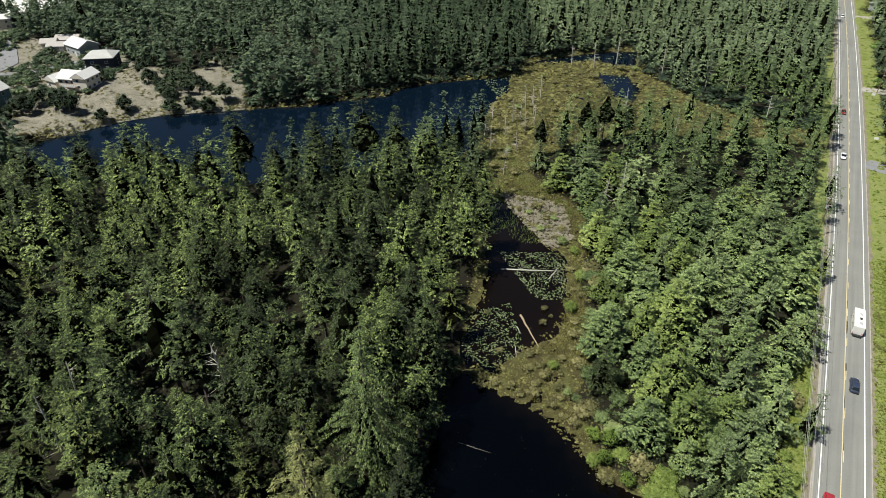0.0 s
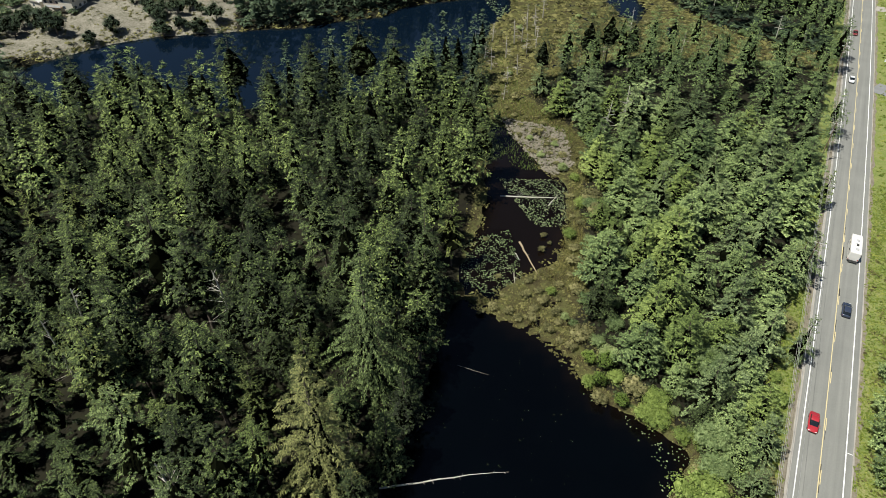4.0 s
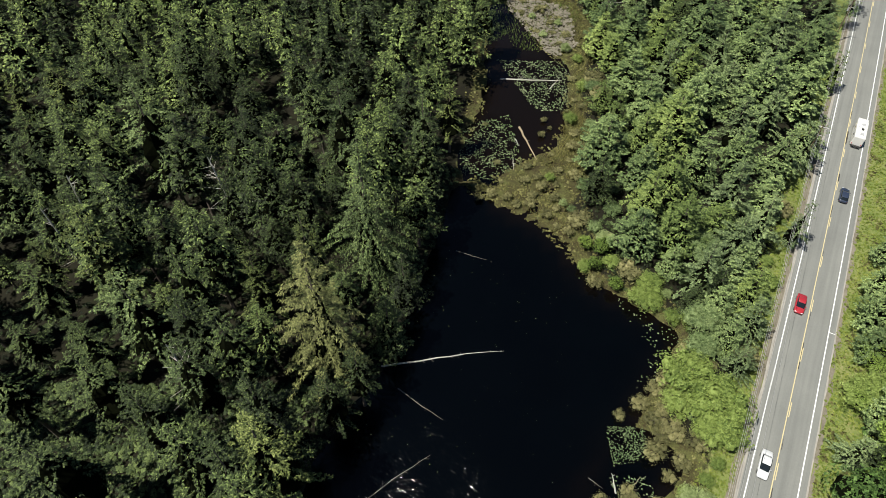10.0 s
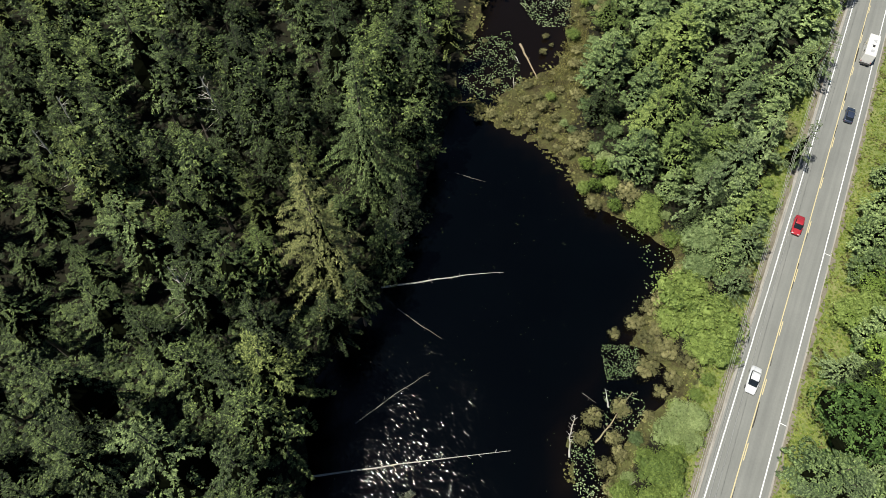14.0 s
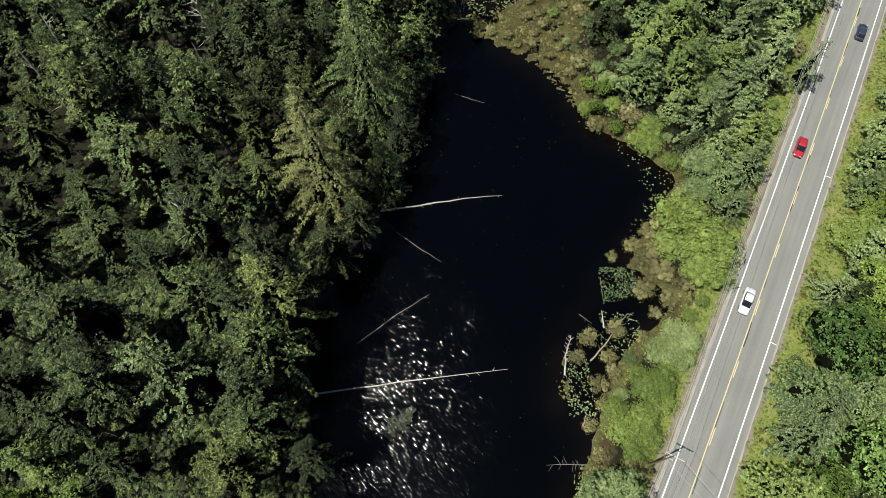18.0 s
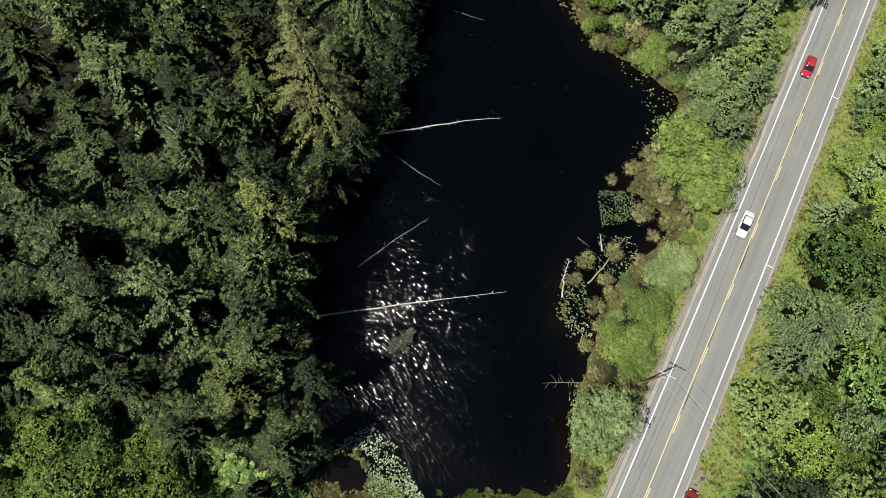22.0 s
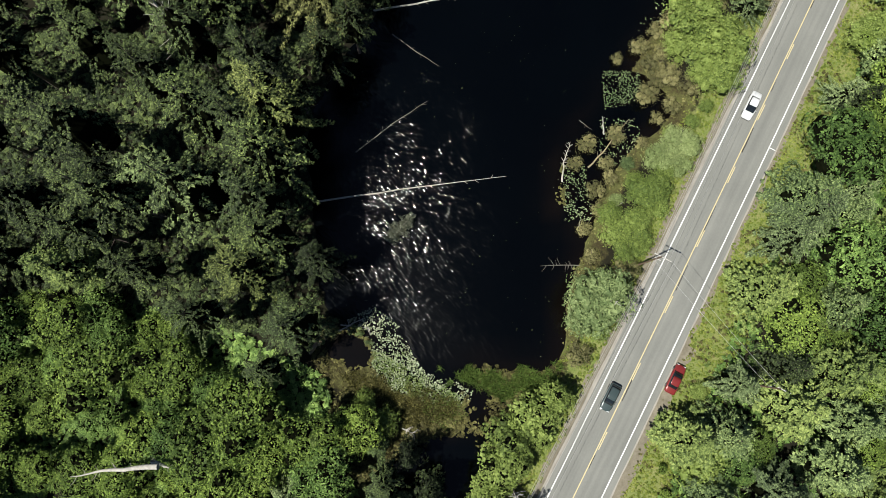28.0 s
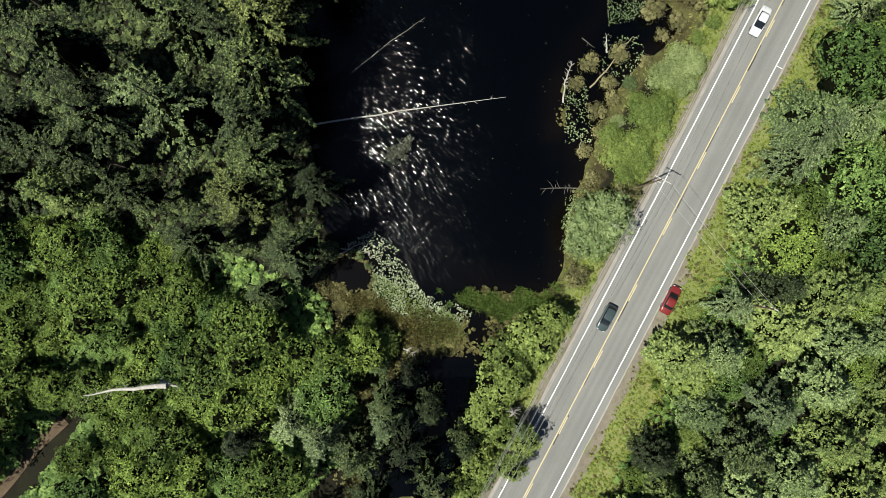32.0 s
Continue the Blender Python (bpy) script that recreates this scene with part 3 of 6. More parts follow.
def fir(seed, h, r, gap=1.2, arms=7, per=7, droop=0.35, low=0.25, ragged=0.2, fat=0.8, size=0.8, plate=0.2, fingers=5, core=1, inside_of=0.5, rise=0.25, hang=0.22, flat=False, girth=0.26, feather=0.0, fan=1.25, deep=0.72):
    """Crown of a conifer: tiers of branches that end in broad sprays of needles, with dark gaps between them."""
    g = np.random.default_rng(seed)
    base, out, up, sizes, lean = [], [], [], [], g.normal(0, 0.012, 2)
    for z in np.arange(low * h, h * 0.985, gap):
        f = (z / h - low) / (1 - low)
        reach = r * min(1.0, 0.65 + 1.8 * f) * (1 - f) ** fat + 0.35
        n = max(4, int(round(arms * (1 - 0.35 * f))))
        a0 = g.uniform(0, 6.28)
        for j in range(n):
            a = a0 + 6.283 * j / n + g.normal(0, 0.22)
            L = reach * min(1.5, max(0.4, 1 + g.normal(0, ragged)))
            zz = z + g.normal(0, 0.2 * gap)
            k = max(2, int(round(per * min(1.3, 0.12 + L / r))))
            t = 1 - deep * ((np.arange(k) + g.uniform(0, 0.9, k)) / k) ** 1.1
            w = np.where(t > 0.93, 0.3, 1.0) * g.normal(0, 1, k).clip(-1.7, 1.7) * plate * L * np.clip(1.35 - t, 0.1, 0.8) * 1.6
            sign = np.where((np.arange(k) + j) % 2, 1.0, -1.0)
            if feather:
                t = np.linspace(1.0, 0.3, k) + g.normal(0, 0.02, k)
                w = sign * feather * size * np.clip(1.12 - t, 0.05, 0.5) * g.uniform(0.6, 1.3, k)
            lift = rise * (0.5 + 1.6 * f) + g.normal(0, 0.05)
            dr = droop * (1.15 - 0.6 * f)
            o, s = np.array([math.cos(a), math.sin(a)]), np.array([-math.sin(a), math.cos(a)])
            p = np.empty((k, 3))
            p[:, :2] = o * (L * t - 0.45 * size)[:, None] + s * w[:, None] + lean * zz
            p[:, 2] = zz + L * (lift * t - dr * t * t) - 0.22 * np.abs(w) + g.normal(0, 0.08, k)
            slope = lift - 2 * dr * t * 0.8
            yaw = np.clip(1.1 * w / (0.3 * L + 0.3), -1.1, 1.1) + g.normal(0, 0.25, k)
            if feather:
                yaw = sign * (0.95 * np.clip(1.15 - t, 0.1, 0.75) + 0.1) + g.normal(0, 0.16, k)
            q = o[None] * np.cos(yaw)[:, None] + s[None] * np.sin(yaw)[:, None]
            base.append(p)
            out.append(np.column_stack([q, slope + g.normal(0, 0.1, k)]))
            up.append(np.column_stack([-q * slope[:, None] + g.normal(0, 0.2, (k, 2)) + 0.1 * q, np.ones(k)]))
            sizes.append(size * g.uniform(0.75, 1.3, k) * (0.65 + 0.4 * min(1.2, L / r)))
    m = 5
    b = np.arange(m) * 1.257
    base.append(np.column_stack([lean[0] * h + np.zeros(m), lean[1] * h + np.zeros(m), np.linspace(h - 1.3, h - 0.5, m)]))
    out.append(np.column_stack([np.cos(b), np.sin(b), np.full(m, 0.9)]))
    up.append(np.column_stack([-0.7 * np.cos(b), -0.7 * np.sin(b), np.ones(m)]))
    sizes.append(np.full(m, 0.75 * size))
    leaves = sprays(np.concatenate(base), np.concatenate(out), np.concatenate(up), np.concatenate(sizes), fingers, g, fan, 0.16, girth, hang, flat)
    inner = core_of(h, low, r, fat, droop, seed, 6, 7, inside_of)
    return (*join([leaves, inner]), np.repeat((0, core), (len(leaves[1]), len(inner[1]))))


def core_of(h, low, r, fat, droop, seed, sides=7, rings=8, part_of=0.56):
    """Dense body added inside a conifer's crown; where near-black, it paints in shade."""
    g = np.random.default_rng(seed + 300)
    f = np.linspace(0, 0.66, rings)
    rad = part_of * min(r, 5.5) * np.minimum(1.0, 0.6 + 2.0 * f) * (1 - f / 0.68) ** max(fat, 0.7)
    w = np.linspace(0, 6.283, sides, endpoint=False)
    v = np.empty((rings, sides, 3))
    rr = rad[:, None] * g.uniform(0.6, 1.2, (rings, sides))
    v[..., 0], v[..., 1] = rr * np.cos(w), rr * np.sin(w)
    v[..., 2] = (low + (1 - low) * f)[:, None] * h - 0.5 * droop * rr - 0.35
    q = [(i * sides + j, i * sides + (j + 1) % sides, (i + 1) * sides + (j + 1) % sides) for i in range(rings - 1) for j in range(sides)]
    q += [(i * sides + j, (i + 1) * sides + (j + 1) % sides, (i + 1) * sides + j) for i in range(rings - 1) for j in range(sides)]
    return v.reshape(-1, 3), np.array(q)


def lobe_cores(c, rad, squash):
    """Low bodies inside a leafy crown's lobes; near-black ones paint the shade there."""
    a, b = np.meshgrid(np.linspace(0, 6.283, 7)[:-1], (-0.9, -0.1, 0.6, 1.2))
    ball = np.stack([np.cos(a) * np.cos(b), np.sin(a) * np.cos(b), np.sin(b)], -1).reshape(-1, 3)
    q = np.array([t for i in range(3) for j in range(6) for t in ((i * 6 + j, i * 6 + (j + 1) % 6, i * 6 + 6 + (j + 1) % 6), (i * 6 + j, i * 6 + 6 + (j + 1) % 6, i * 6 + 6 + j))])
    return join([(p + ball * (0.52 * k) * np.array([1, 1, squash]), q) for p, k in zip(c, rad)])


def trunk_of(h, r, seed=0, sides=6):
    g = np.random.default_rng(seed + 900)
    z = np.linspace(-0.6, h * 0.97, 7)
    path = np.stack([0.1 * np.sin(z * 0.3 + seed), 0.1 * np.cos(z * 0.27 + seed), z], 1)
    rad = r * (1 - 0.93 * np.clip(z / h, 0, 1)) + 0.25 * r * np.exp(-np.clip(z, 0, 9) * 2)
    pieces = [tube(path, rad, sides)]
    for i in range(9):
        zz, a = h * g.uniform(0.1, 0.75), g.uniform(0, 6.28)
        l = (1 - zz / h) * h * 0.13
        t = np.linspace(0, 1, 3)[:, None]
        p = np.array([0, 0, zz]) + t * np.array([math.cos(a) * l, math.sin(a) * l, -0.15 * l])
        pieces.append(tube(p, (0.18 * r, 0.12 * r, 0.04 * r), 4))
    return join(pieces)


def leafy(seed, r, h, n=300, leaf=0.34, lobes=7, low=0.25, wedges=5, core=0, leaves_each=0):
    """Crown of a broad-leaved tree or shrub: leaf clumps over a cluster of uneven lobes with gaps between them."""
    g = np.random.default_rng(seed)
    c = np.empty((lobes, 3))
    a = np.arange(lobes) * 2.4 + g.uniform(0, 1)
    d = r * 0.66 * np.sqrt((np.arange(lobes) + 0.3) / lobes)
    c[:, 0], c[:, 1] = np.cos(a) * d, np.sin(a) * d
    c[:, 2] = h * (low + (1 - low) * (0.6 - 0.38 * (d / r) ** 2)) + g.normal(0, 0.09 * h, lobes)
    rad = r * g.uniform(0.28, 0.48, lobes)
    k = g.integers(0, lobes, n)
    v = unit(g.normal(0, 1, (n, 3)) + (0, 0, 0.55))
    p = c[k] + v * (rad[k] * g.uniform(0.7, 1.08, n))[:, None] * np.array([1, 1, min(1.0, 0.8 * h * (1 - low) / r)])
    p[:, 2] = np.maximum(p[:, 2], 0.05)
    up = unit(v * 0.8 + (0, 0, 0.6) + g.normal(0, 0.28, (n, 3)))
    if leaves_each:
        side = np.column_stack([v[:, :2], np.zeros(n)]) + g.normal(0, 0.3, (n, 3))
        leaves = sprays(p, side, up, leaf * g.uniform(0.6, 1.4, n), leaves_each, g, 2.7, 0.16, 0.3, 0.2, True)
    else:
        leaves = rosettes(p, up, leaf * g.uniform(0.6, 1.4, n), wedges, g)
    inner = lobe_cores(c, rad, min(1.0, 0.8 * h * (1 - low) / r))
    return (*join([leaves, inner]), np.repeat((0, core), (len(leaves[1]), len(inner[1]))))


def limbs_of(r, h, seed=0):
    g = np.random.default_rng(seed + 500)
    base = 0.09 + 0.012 * h
    pieces = [tube(np.array([(0, 0, -0.5), (0.1, 0, 0.35 * h), (0.05, 0.1, 0.7 * h)]), (base, 0.75 * base, 0.3 * base), 6)]
    for i in range(6):
        a = i * 2.4 + g.uniform(0, 0.6)
        z = h * g.uniform(0.2, 0.5)
        e = np.array([math.cos(a) * r * 0.6, math.sin(a) * r * 0.6, z + 0.3 * h])
        m = np.array([math.cos(a) * r * 0.25, math.sin(a) * r * 0.25, z + 0.17 * h])
        pieces.append(tube(np.array([(0.05, 0, z), m, e]), (0.5 * base, 0.3 * base, 0.08 * base), 4))
    return join(pieces)


class Kind:
    """One model of a tree: its crown and trunk meshes, 1 m as 1 m, at the given height."""

    def __init__(self, name, h, crown, trunk, mat, label, category="tree"):
        self.name, self.h, self.label, self.category, self.mat = name, h, label, category, mat
        self.crown_raw, self.trunk_raw = crown, trunk
        self.crown = mesh_of("crown", crown[0], crown[1], [mat, CROWN_SHADE], crown[2])
        self.trunk = mesh_of("trunk", *trunk, BARK)

    def plant(self, x, y, height, turn, group="", fat=1.0, z=None):
        ob = new(self.name)
        k = height / self.h
        ob.matrix_basis = Matrix.LocRotScale((x, y, max(float(ground_z(x, y)), WATER_Z) if z is None else z), Euler((0, 0, turn)), (k * fat, k * fat, k))
        part("trunk", self.trunk, ob)
        part("crown", self.crown, ob)
        return tagged(ob, self.label, self.category, group)


def spruce_kinds(mat, label, n, h, r, seed, name="spruce_tree", **kw):
    return [Kind(name, h, fir(seed + i, h, r * (0.9 + 0.1 * i), **kw), trunk_of(h, 0.36, seed + i), mat, label) for i in range(n)]


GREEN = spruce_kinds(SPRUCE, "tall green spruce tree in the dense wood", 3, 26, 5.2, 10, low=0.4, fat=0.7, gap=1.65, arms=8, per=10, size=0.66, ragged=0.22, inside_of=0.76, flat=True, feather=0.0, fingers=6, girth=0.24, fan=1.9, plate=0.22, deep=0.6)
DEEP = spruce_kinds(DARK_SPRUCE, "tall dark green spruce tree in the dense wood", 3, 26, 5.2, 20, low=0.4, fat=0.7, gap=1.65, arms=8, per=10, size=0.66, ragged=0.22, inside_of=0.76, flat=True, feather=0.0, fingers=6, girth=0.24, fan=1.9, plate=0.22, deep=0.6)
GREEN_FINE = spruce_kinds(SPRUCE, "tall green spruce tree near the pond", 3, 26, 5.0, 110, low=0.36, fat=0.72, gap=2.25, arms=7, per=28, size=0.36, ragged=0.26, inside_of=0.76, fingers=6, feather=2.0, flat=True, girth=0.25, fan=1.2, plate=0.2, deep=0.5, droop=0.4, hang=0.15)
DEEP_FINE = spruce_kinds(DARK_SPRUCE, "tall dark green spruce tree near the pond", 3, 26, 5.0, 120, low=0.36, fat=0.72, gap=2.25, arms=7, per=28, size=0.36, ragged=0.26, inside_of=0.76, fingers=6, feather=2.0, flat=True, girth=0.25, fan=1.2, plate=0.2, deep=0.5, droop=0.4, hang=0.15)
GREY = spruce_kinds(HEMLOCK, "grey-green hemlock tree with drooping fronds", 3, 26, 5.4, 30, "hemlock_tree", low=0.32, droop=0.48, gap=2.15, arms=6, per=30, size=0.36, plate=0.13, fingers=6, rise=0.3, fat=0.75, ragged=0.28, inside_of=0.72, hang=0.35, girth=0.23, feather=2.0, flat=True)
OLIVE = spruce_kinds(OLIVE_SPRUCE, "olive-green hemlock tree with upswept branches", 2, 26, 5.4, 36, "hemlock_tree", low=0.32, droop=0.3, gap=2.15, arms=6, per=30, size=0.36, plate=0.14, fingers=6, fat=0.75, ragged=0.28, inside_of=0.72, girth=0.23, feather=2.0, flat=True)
BRIGHT = spruce_kinds(BRIGHT_SPRUCE, "young yellow-green fir tree in full sun", 3, 16, 4.4, 40, "fir_tree", gap=1.45, droop=0.22, low=0.12, arms=7, per=25, size=0.44, fat=0.8, ragged=0.2, inside_of=0.66, fingers=5, flat=True, girth=0.27)
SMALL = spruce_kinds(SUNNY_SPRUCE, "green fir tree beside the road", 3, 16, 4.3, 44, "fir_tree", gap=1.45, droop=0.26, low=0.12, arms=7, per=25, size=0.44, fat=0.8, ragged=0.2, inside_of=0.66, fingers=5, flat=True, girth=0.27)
SMALL_D = spruce_kinds(DARK_SPRUCE, "dark green fir tree at the wood's edge", 2, 16, 4.0, 48, "fir_tree", gap=1.5, droop=0.3, low=0.12, arms=7, per=24, size=0.42, fat=0.8, ragged=0.22, inside_of=0.66, fingers=5, flat=True, girth=0.26)
SMALL_Y = spruce_kinds(BLUE_SPRUCE, "grey-green hemlock tree beside the road", 3, 16, 4.4, 54, "hemlock_tree", gap=1.45, droop=0.4, low=0.12, arms=7, per=27, size=0.38, plate=0.15, fingers=6, rise=0.3, fat=0.78, ragged=0.24, inside_of=0.66, hang=0.3, girth=0.24, feather=2.0, flat=True)
TALL_BRIGHT = spruce_kinds(OLIVE_SPRUCE, "tall yellow-green spruce tree in the sun", 1, 26, 5.0, 130, low=0.3, fat=0.75, gap=1.75, arms=8, per=9, size=0.52, ragged=0.26, inside_of=0.76, fingers=8, flat=True, feather=0.0, girth=0.2, fan=1.9, plate=0.2, deep=0.5)
DROOP = [Kind("spruce_tree", 36, fir(51, 36, 9.5, 1.6, 8, 44, 0.6, 0.1, 0.3, 0.95, 0.52, 0.1, 6, 1, 0.6, 0.25, 0.5, True, 0.15, 1.5), trunk_of(36, 0.6, 51), HEMLOCK, "very tall old spruce with long drooping branches")]
TAN = [Kind("spruce_tree", 36, fir(58, 36, 8.0, 1.7, 7, 40, 0.5, 0.12, 0.34, 0.85, 0.52, 0.1, 6, 1, 0.6, 0.25, 0.45, True, 0.15, 1.5), trunk_of(36, 0.6, 58), TAN_SPRUCE, "very tall thinning spruce with yellowed needles")]
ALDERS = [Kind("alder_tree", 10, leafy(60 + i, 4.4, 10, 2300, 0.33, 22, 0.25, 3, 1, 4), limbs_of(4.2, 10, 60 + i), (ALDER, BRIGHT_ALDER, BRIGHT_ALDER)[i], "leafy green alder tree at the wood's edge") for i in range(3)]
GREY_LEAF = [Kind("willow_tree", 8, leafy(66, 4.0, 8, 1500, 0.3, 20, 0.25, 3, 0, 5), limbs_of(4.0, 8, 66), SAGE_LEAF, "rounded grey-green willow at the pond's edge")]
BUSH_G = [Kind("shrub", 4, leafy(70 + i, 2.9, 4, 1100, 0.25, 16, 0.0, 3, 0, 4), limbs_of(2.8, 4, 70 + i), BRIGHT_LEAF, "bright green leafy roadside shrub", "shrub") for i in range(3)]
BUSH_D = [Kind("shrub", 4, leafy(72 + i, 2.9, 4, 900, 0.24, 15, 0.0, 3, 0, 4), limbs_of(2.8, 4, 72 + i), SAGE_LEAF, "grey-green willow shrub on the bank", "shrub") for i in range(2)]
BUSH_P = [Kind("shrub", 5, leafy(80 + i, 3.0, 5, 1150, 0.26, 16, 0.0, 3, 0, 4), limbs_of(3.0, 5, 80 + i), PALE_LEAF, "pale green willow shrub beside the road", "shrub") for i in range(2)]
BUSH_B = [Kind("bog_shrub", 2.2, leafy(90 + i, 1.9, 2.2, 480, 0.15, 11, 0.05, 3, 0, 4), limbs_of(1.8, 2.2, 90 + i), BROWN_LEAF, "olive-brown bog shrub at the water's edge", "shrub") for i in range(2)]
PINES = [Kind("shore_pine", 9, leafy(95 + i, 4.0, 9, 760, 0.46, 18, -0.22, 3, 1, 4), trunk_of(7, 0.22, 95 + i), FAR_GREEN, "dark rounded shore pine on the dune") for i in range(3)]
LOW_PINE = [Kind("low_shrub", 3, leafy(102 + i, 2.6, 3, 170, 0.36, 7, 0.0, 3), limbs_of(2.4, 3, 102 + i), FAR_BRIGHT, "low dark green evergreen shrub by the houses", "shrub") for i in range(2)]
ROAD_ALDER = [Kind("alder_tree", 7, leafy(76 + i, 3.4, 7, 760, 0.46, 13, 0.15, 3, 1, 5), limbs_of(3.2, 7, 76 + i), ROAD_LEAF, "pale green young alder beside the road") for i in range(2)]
MODELS = {"a": ROAD_ALDER, "G": GREEN, "D": DEEP, "Y": GREY, "B": BRIGHT, "O": DROOP, "T": TAN, "L": OLIVE,
          "l": ALDERS, "p": BUSH_P, "b": BUSH_G, "o": BUSH_B, "w": GREY_LEAF}
SHORT = {"G": SMALL, "D": SMALL_D, "Y": SMALL_Y}

MID_MODELS = [fir(240 + i, 24, 5.2 + 0.25 * i, 1.7, 8, 7, 0.34, 0.36, 0.24, 0.78 + 0.05 * i, 0.85, 0.2, 5, 1, 0.45, flat=True, fan=1.5) for i in range(6)]
FAR_MODELS = [fir(200 + i, 24, 4.6 + 0.35 * i, 1.8, 7, 4, 0.36, 0.2, 0.28, 0.8, 1.15, 0.2, 4, 1, 0.5, flat=True) for i in range(5)]
FAR_PINE = [conifer(220 + i, 12, 3.9, 1.7, 6, 3, 0.15, 0.2, 0.35, 0.42, 0.85, 0.2, 3) for i in range(3)]
FAR_LEAF = [leafy(230 + i, 4, 8, 110, 0.6, 9, 0.25, 4) for i in range(3)]


def stuff(name, mat, models, spots, label, category):
    """Many far plants as one mesh; spots: x, y, scale, turn."""
    pieces, slots = [], []
    if not len(spots):
        return None
    spots = np.asarray(spots)
    zs = ground_z(spots[:, 0], spots[:, 1])
    for i, ((x, y, k, a), z) in enumerate(zip(spots, zs)):
        v, f, m = models[i % len(models)]
        slots.append(m)
        c, s = math.cos(a), math.sin(a)
        w = np.empty_like(v)
        w[:, 0], w[:, 1], w[:, 2] = (v[:, 0] * c - v[:, 1] * s) * k + x, (v[:, 0] * s + v[:, 1] * c) * k + y, v[:, 2] * k + z
        pieces.append((w, f))
    return tagged(new(name, mesh_of(name, *join(pieces), [mat, CROWN_SHADE], np.concatenate(slots))), label, category, kind="stuff")


class Spread:
    """Uneven places that keep their distance from one another and from what is planted already."""

    def __init__(self):
        self.cells = {}

    def clash(self, x, y, r):
        i, j = int(x // 8), int(y // 8)
        return any((x - a) ** 2 + (y - b) ** 2 < (0.5 * (r + c)) ** 2 for di in (-1, 0, 1) for dj in (-1, 0, 1) for a, b, c in self.cells.get((i + di, j + dj), ()))

    def put(self, x, y, r):
        self.cells.setdefault((int(x // 8), int(y // 8)), []).append((x, y, r))

    def fill(self, x0, x1, y0, y1, r0, r1, ok, seed, tries=6.0):
        g = np.random.default_rng(seed)
        n = int(tries * (x1 - x0) * (y1 - y0) / (r0 * r0))
        x, y, r = g.uniform(x0, x1, n), g.uniform(y0, y1, n), g.uniform(r0, r1, n)
        keep, out = ok(x, y), []
        for a, b, c in zip(x[keep], y[keep], r[keep]):
            if not self.clash(a, b, c):
                self.put(a, b, c)
                out.append((a, b, c))
        return np.array(out)


spread = Spread()


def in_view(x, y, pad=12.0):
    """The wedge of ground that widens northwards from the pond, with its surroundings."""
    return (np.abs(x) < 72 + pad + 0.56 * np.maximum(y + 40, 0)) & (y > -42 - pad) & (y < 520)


TRACK = [(-54, -18), (-61, -18), (-68, -26), (-82, -40), (-94, -54), (-78, -56), (-58, -34), (-51, -24)]
DECID = [(-90, 8), (-62, 5), (-48, 3), (-32, -2), (-21, -8), (-15, -28), (-24, -36), (-34, -60), (-110, -60)]


def wooded(x, y):
    s, q = road_sq(x, y)
    ok = (water_depth(x, y) < -1.2) & (inside(MARSH, x, y) < -1) & (inside(WET, x, y) < -0.5)
    ok &= (q < -9.5) | (q > 11.5)
    ok &= (inside(DUNE, x, y) < -2) & (inside(CLEARING, x, y) < -2)
    ok &= sea_side(x, y) < -3
    ok &= inside(HOUSES, x, y) < 0
    return ok


# ---- single trees and shrubs that stand out: x, y, height, kind, girth ----
WEST_A = [(-13.7, 73.9, 36, "O", 1), (-19.2, 52.8, 36, "T", 1), (-4.1, 95.0, 28, "Y", 0.9), (-19.5, 94.9, 30, "Y", 1), (-10.0, 91.2, 28, "G", 1), (-22.9, 66.1, 27, "B", 0.9), (-55.1, 91.2, 33, "Y", 1), (-56.8, 65.1, 30, "G", 1), (-39.6, 65.7, 28, "G", 1)]
WEST_A += [(-32.7, 81.3, 28, "G", 1), (-48.6, 88.4, 28, "G", 1.2), (-34.2, 19.3, 32, "Y", 1.2), (-24.0, 31.3, 30, "L", 1.2), (-49.8, 28.4, 30, "D", 1), (-36.4, 42.9, 28, "Y", 1), (-46.4, 52.4, 30, "Y", 1), (-31.7, 47.2, 28, "G", 1), (-55.3, 63.3, 31, "L", 1)]
WEST_B = [(-20.4, 1.0, 26, "Y", 1.1), (-26.9, 8.5, 27, "L", 1), (-34.4, 2.7, 22, "Y", 1), (-44.9, 18.7, 30, "D", 1), (-42.8, 9.3, 22, "G", 1), (-55.9, 10.0, 17, "B", 1), (-17.9, 10.3, 22, "D", 1), (-19.1, -15.9, 12, "l", 1.0), (-13.3, -14.2, 10, "l", 1), (-22.8, -24.2, 15, "Y", 1), (-18.5, -27, 14, "Y", 1.1), (-8.8, -25.2, 15, "Y", 1), (-13.8, -29.2, 16, "D", 1), (-8.6, -20.5, 19, "D", 0.9), (-6.2, -27, 21, "D", 0.8), (-10.5, -35, 22, "D", 0.9), (-3.5, -37.5, 21, "Y", 0.9), (-2.5, -23.5, 14, "D", 0.8), (-2.5, -31.6, 21, "Y", 0.85), (2.6, -29.0, 13, "D", 0.8), (-5.5, -18.2, 13, "D", 0.8), (-30.3, -26.6, 14, "D", 1), (-10.7, -17.2, 8, "G", 1), (-18.5, -15.1, 10, "B", 1)]
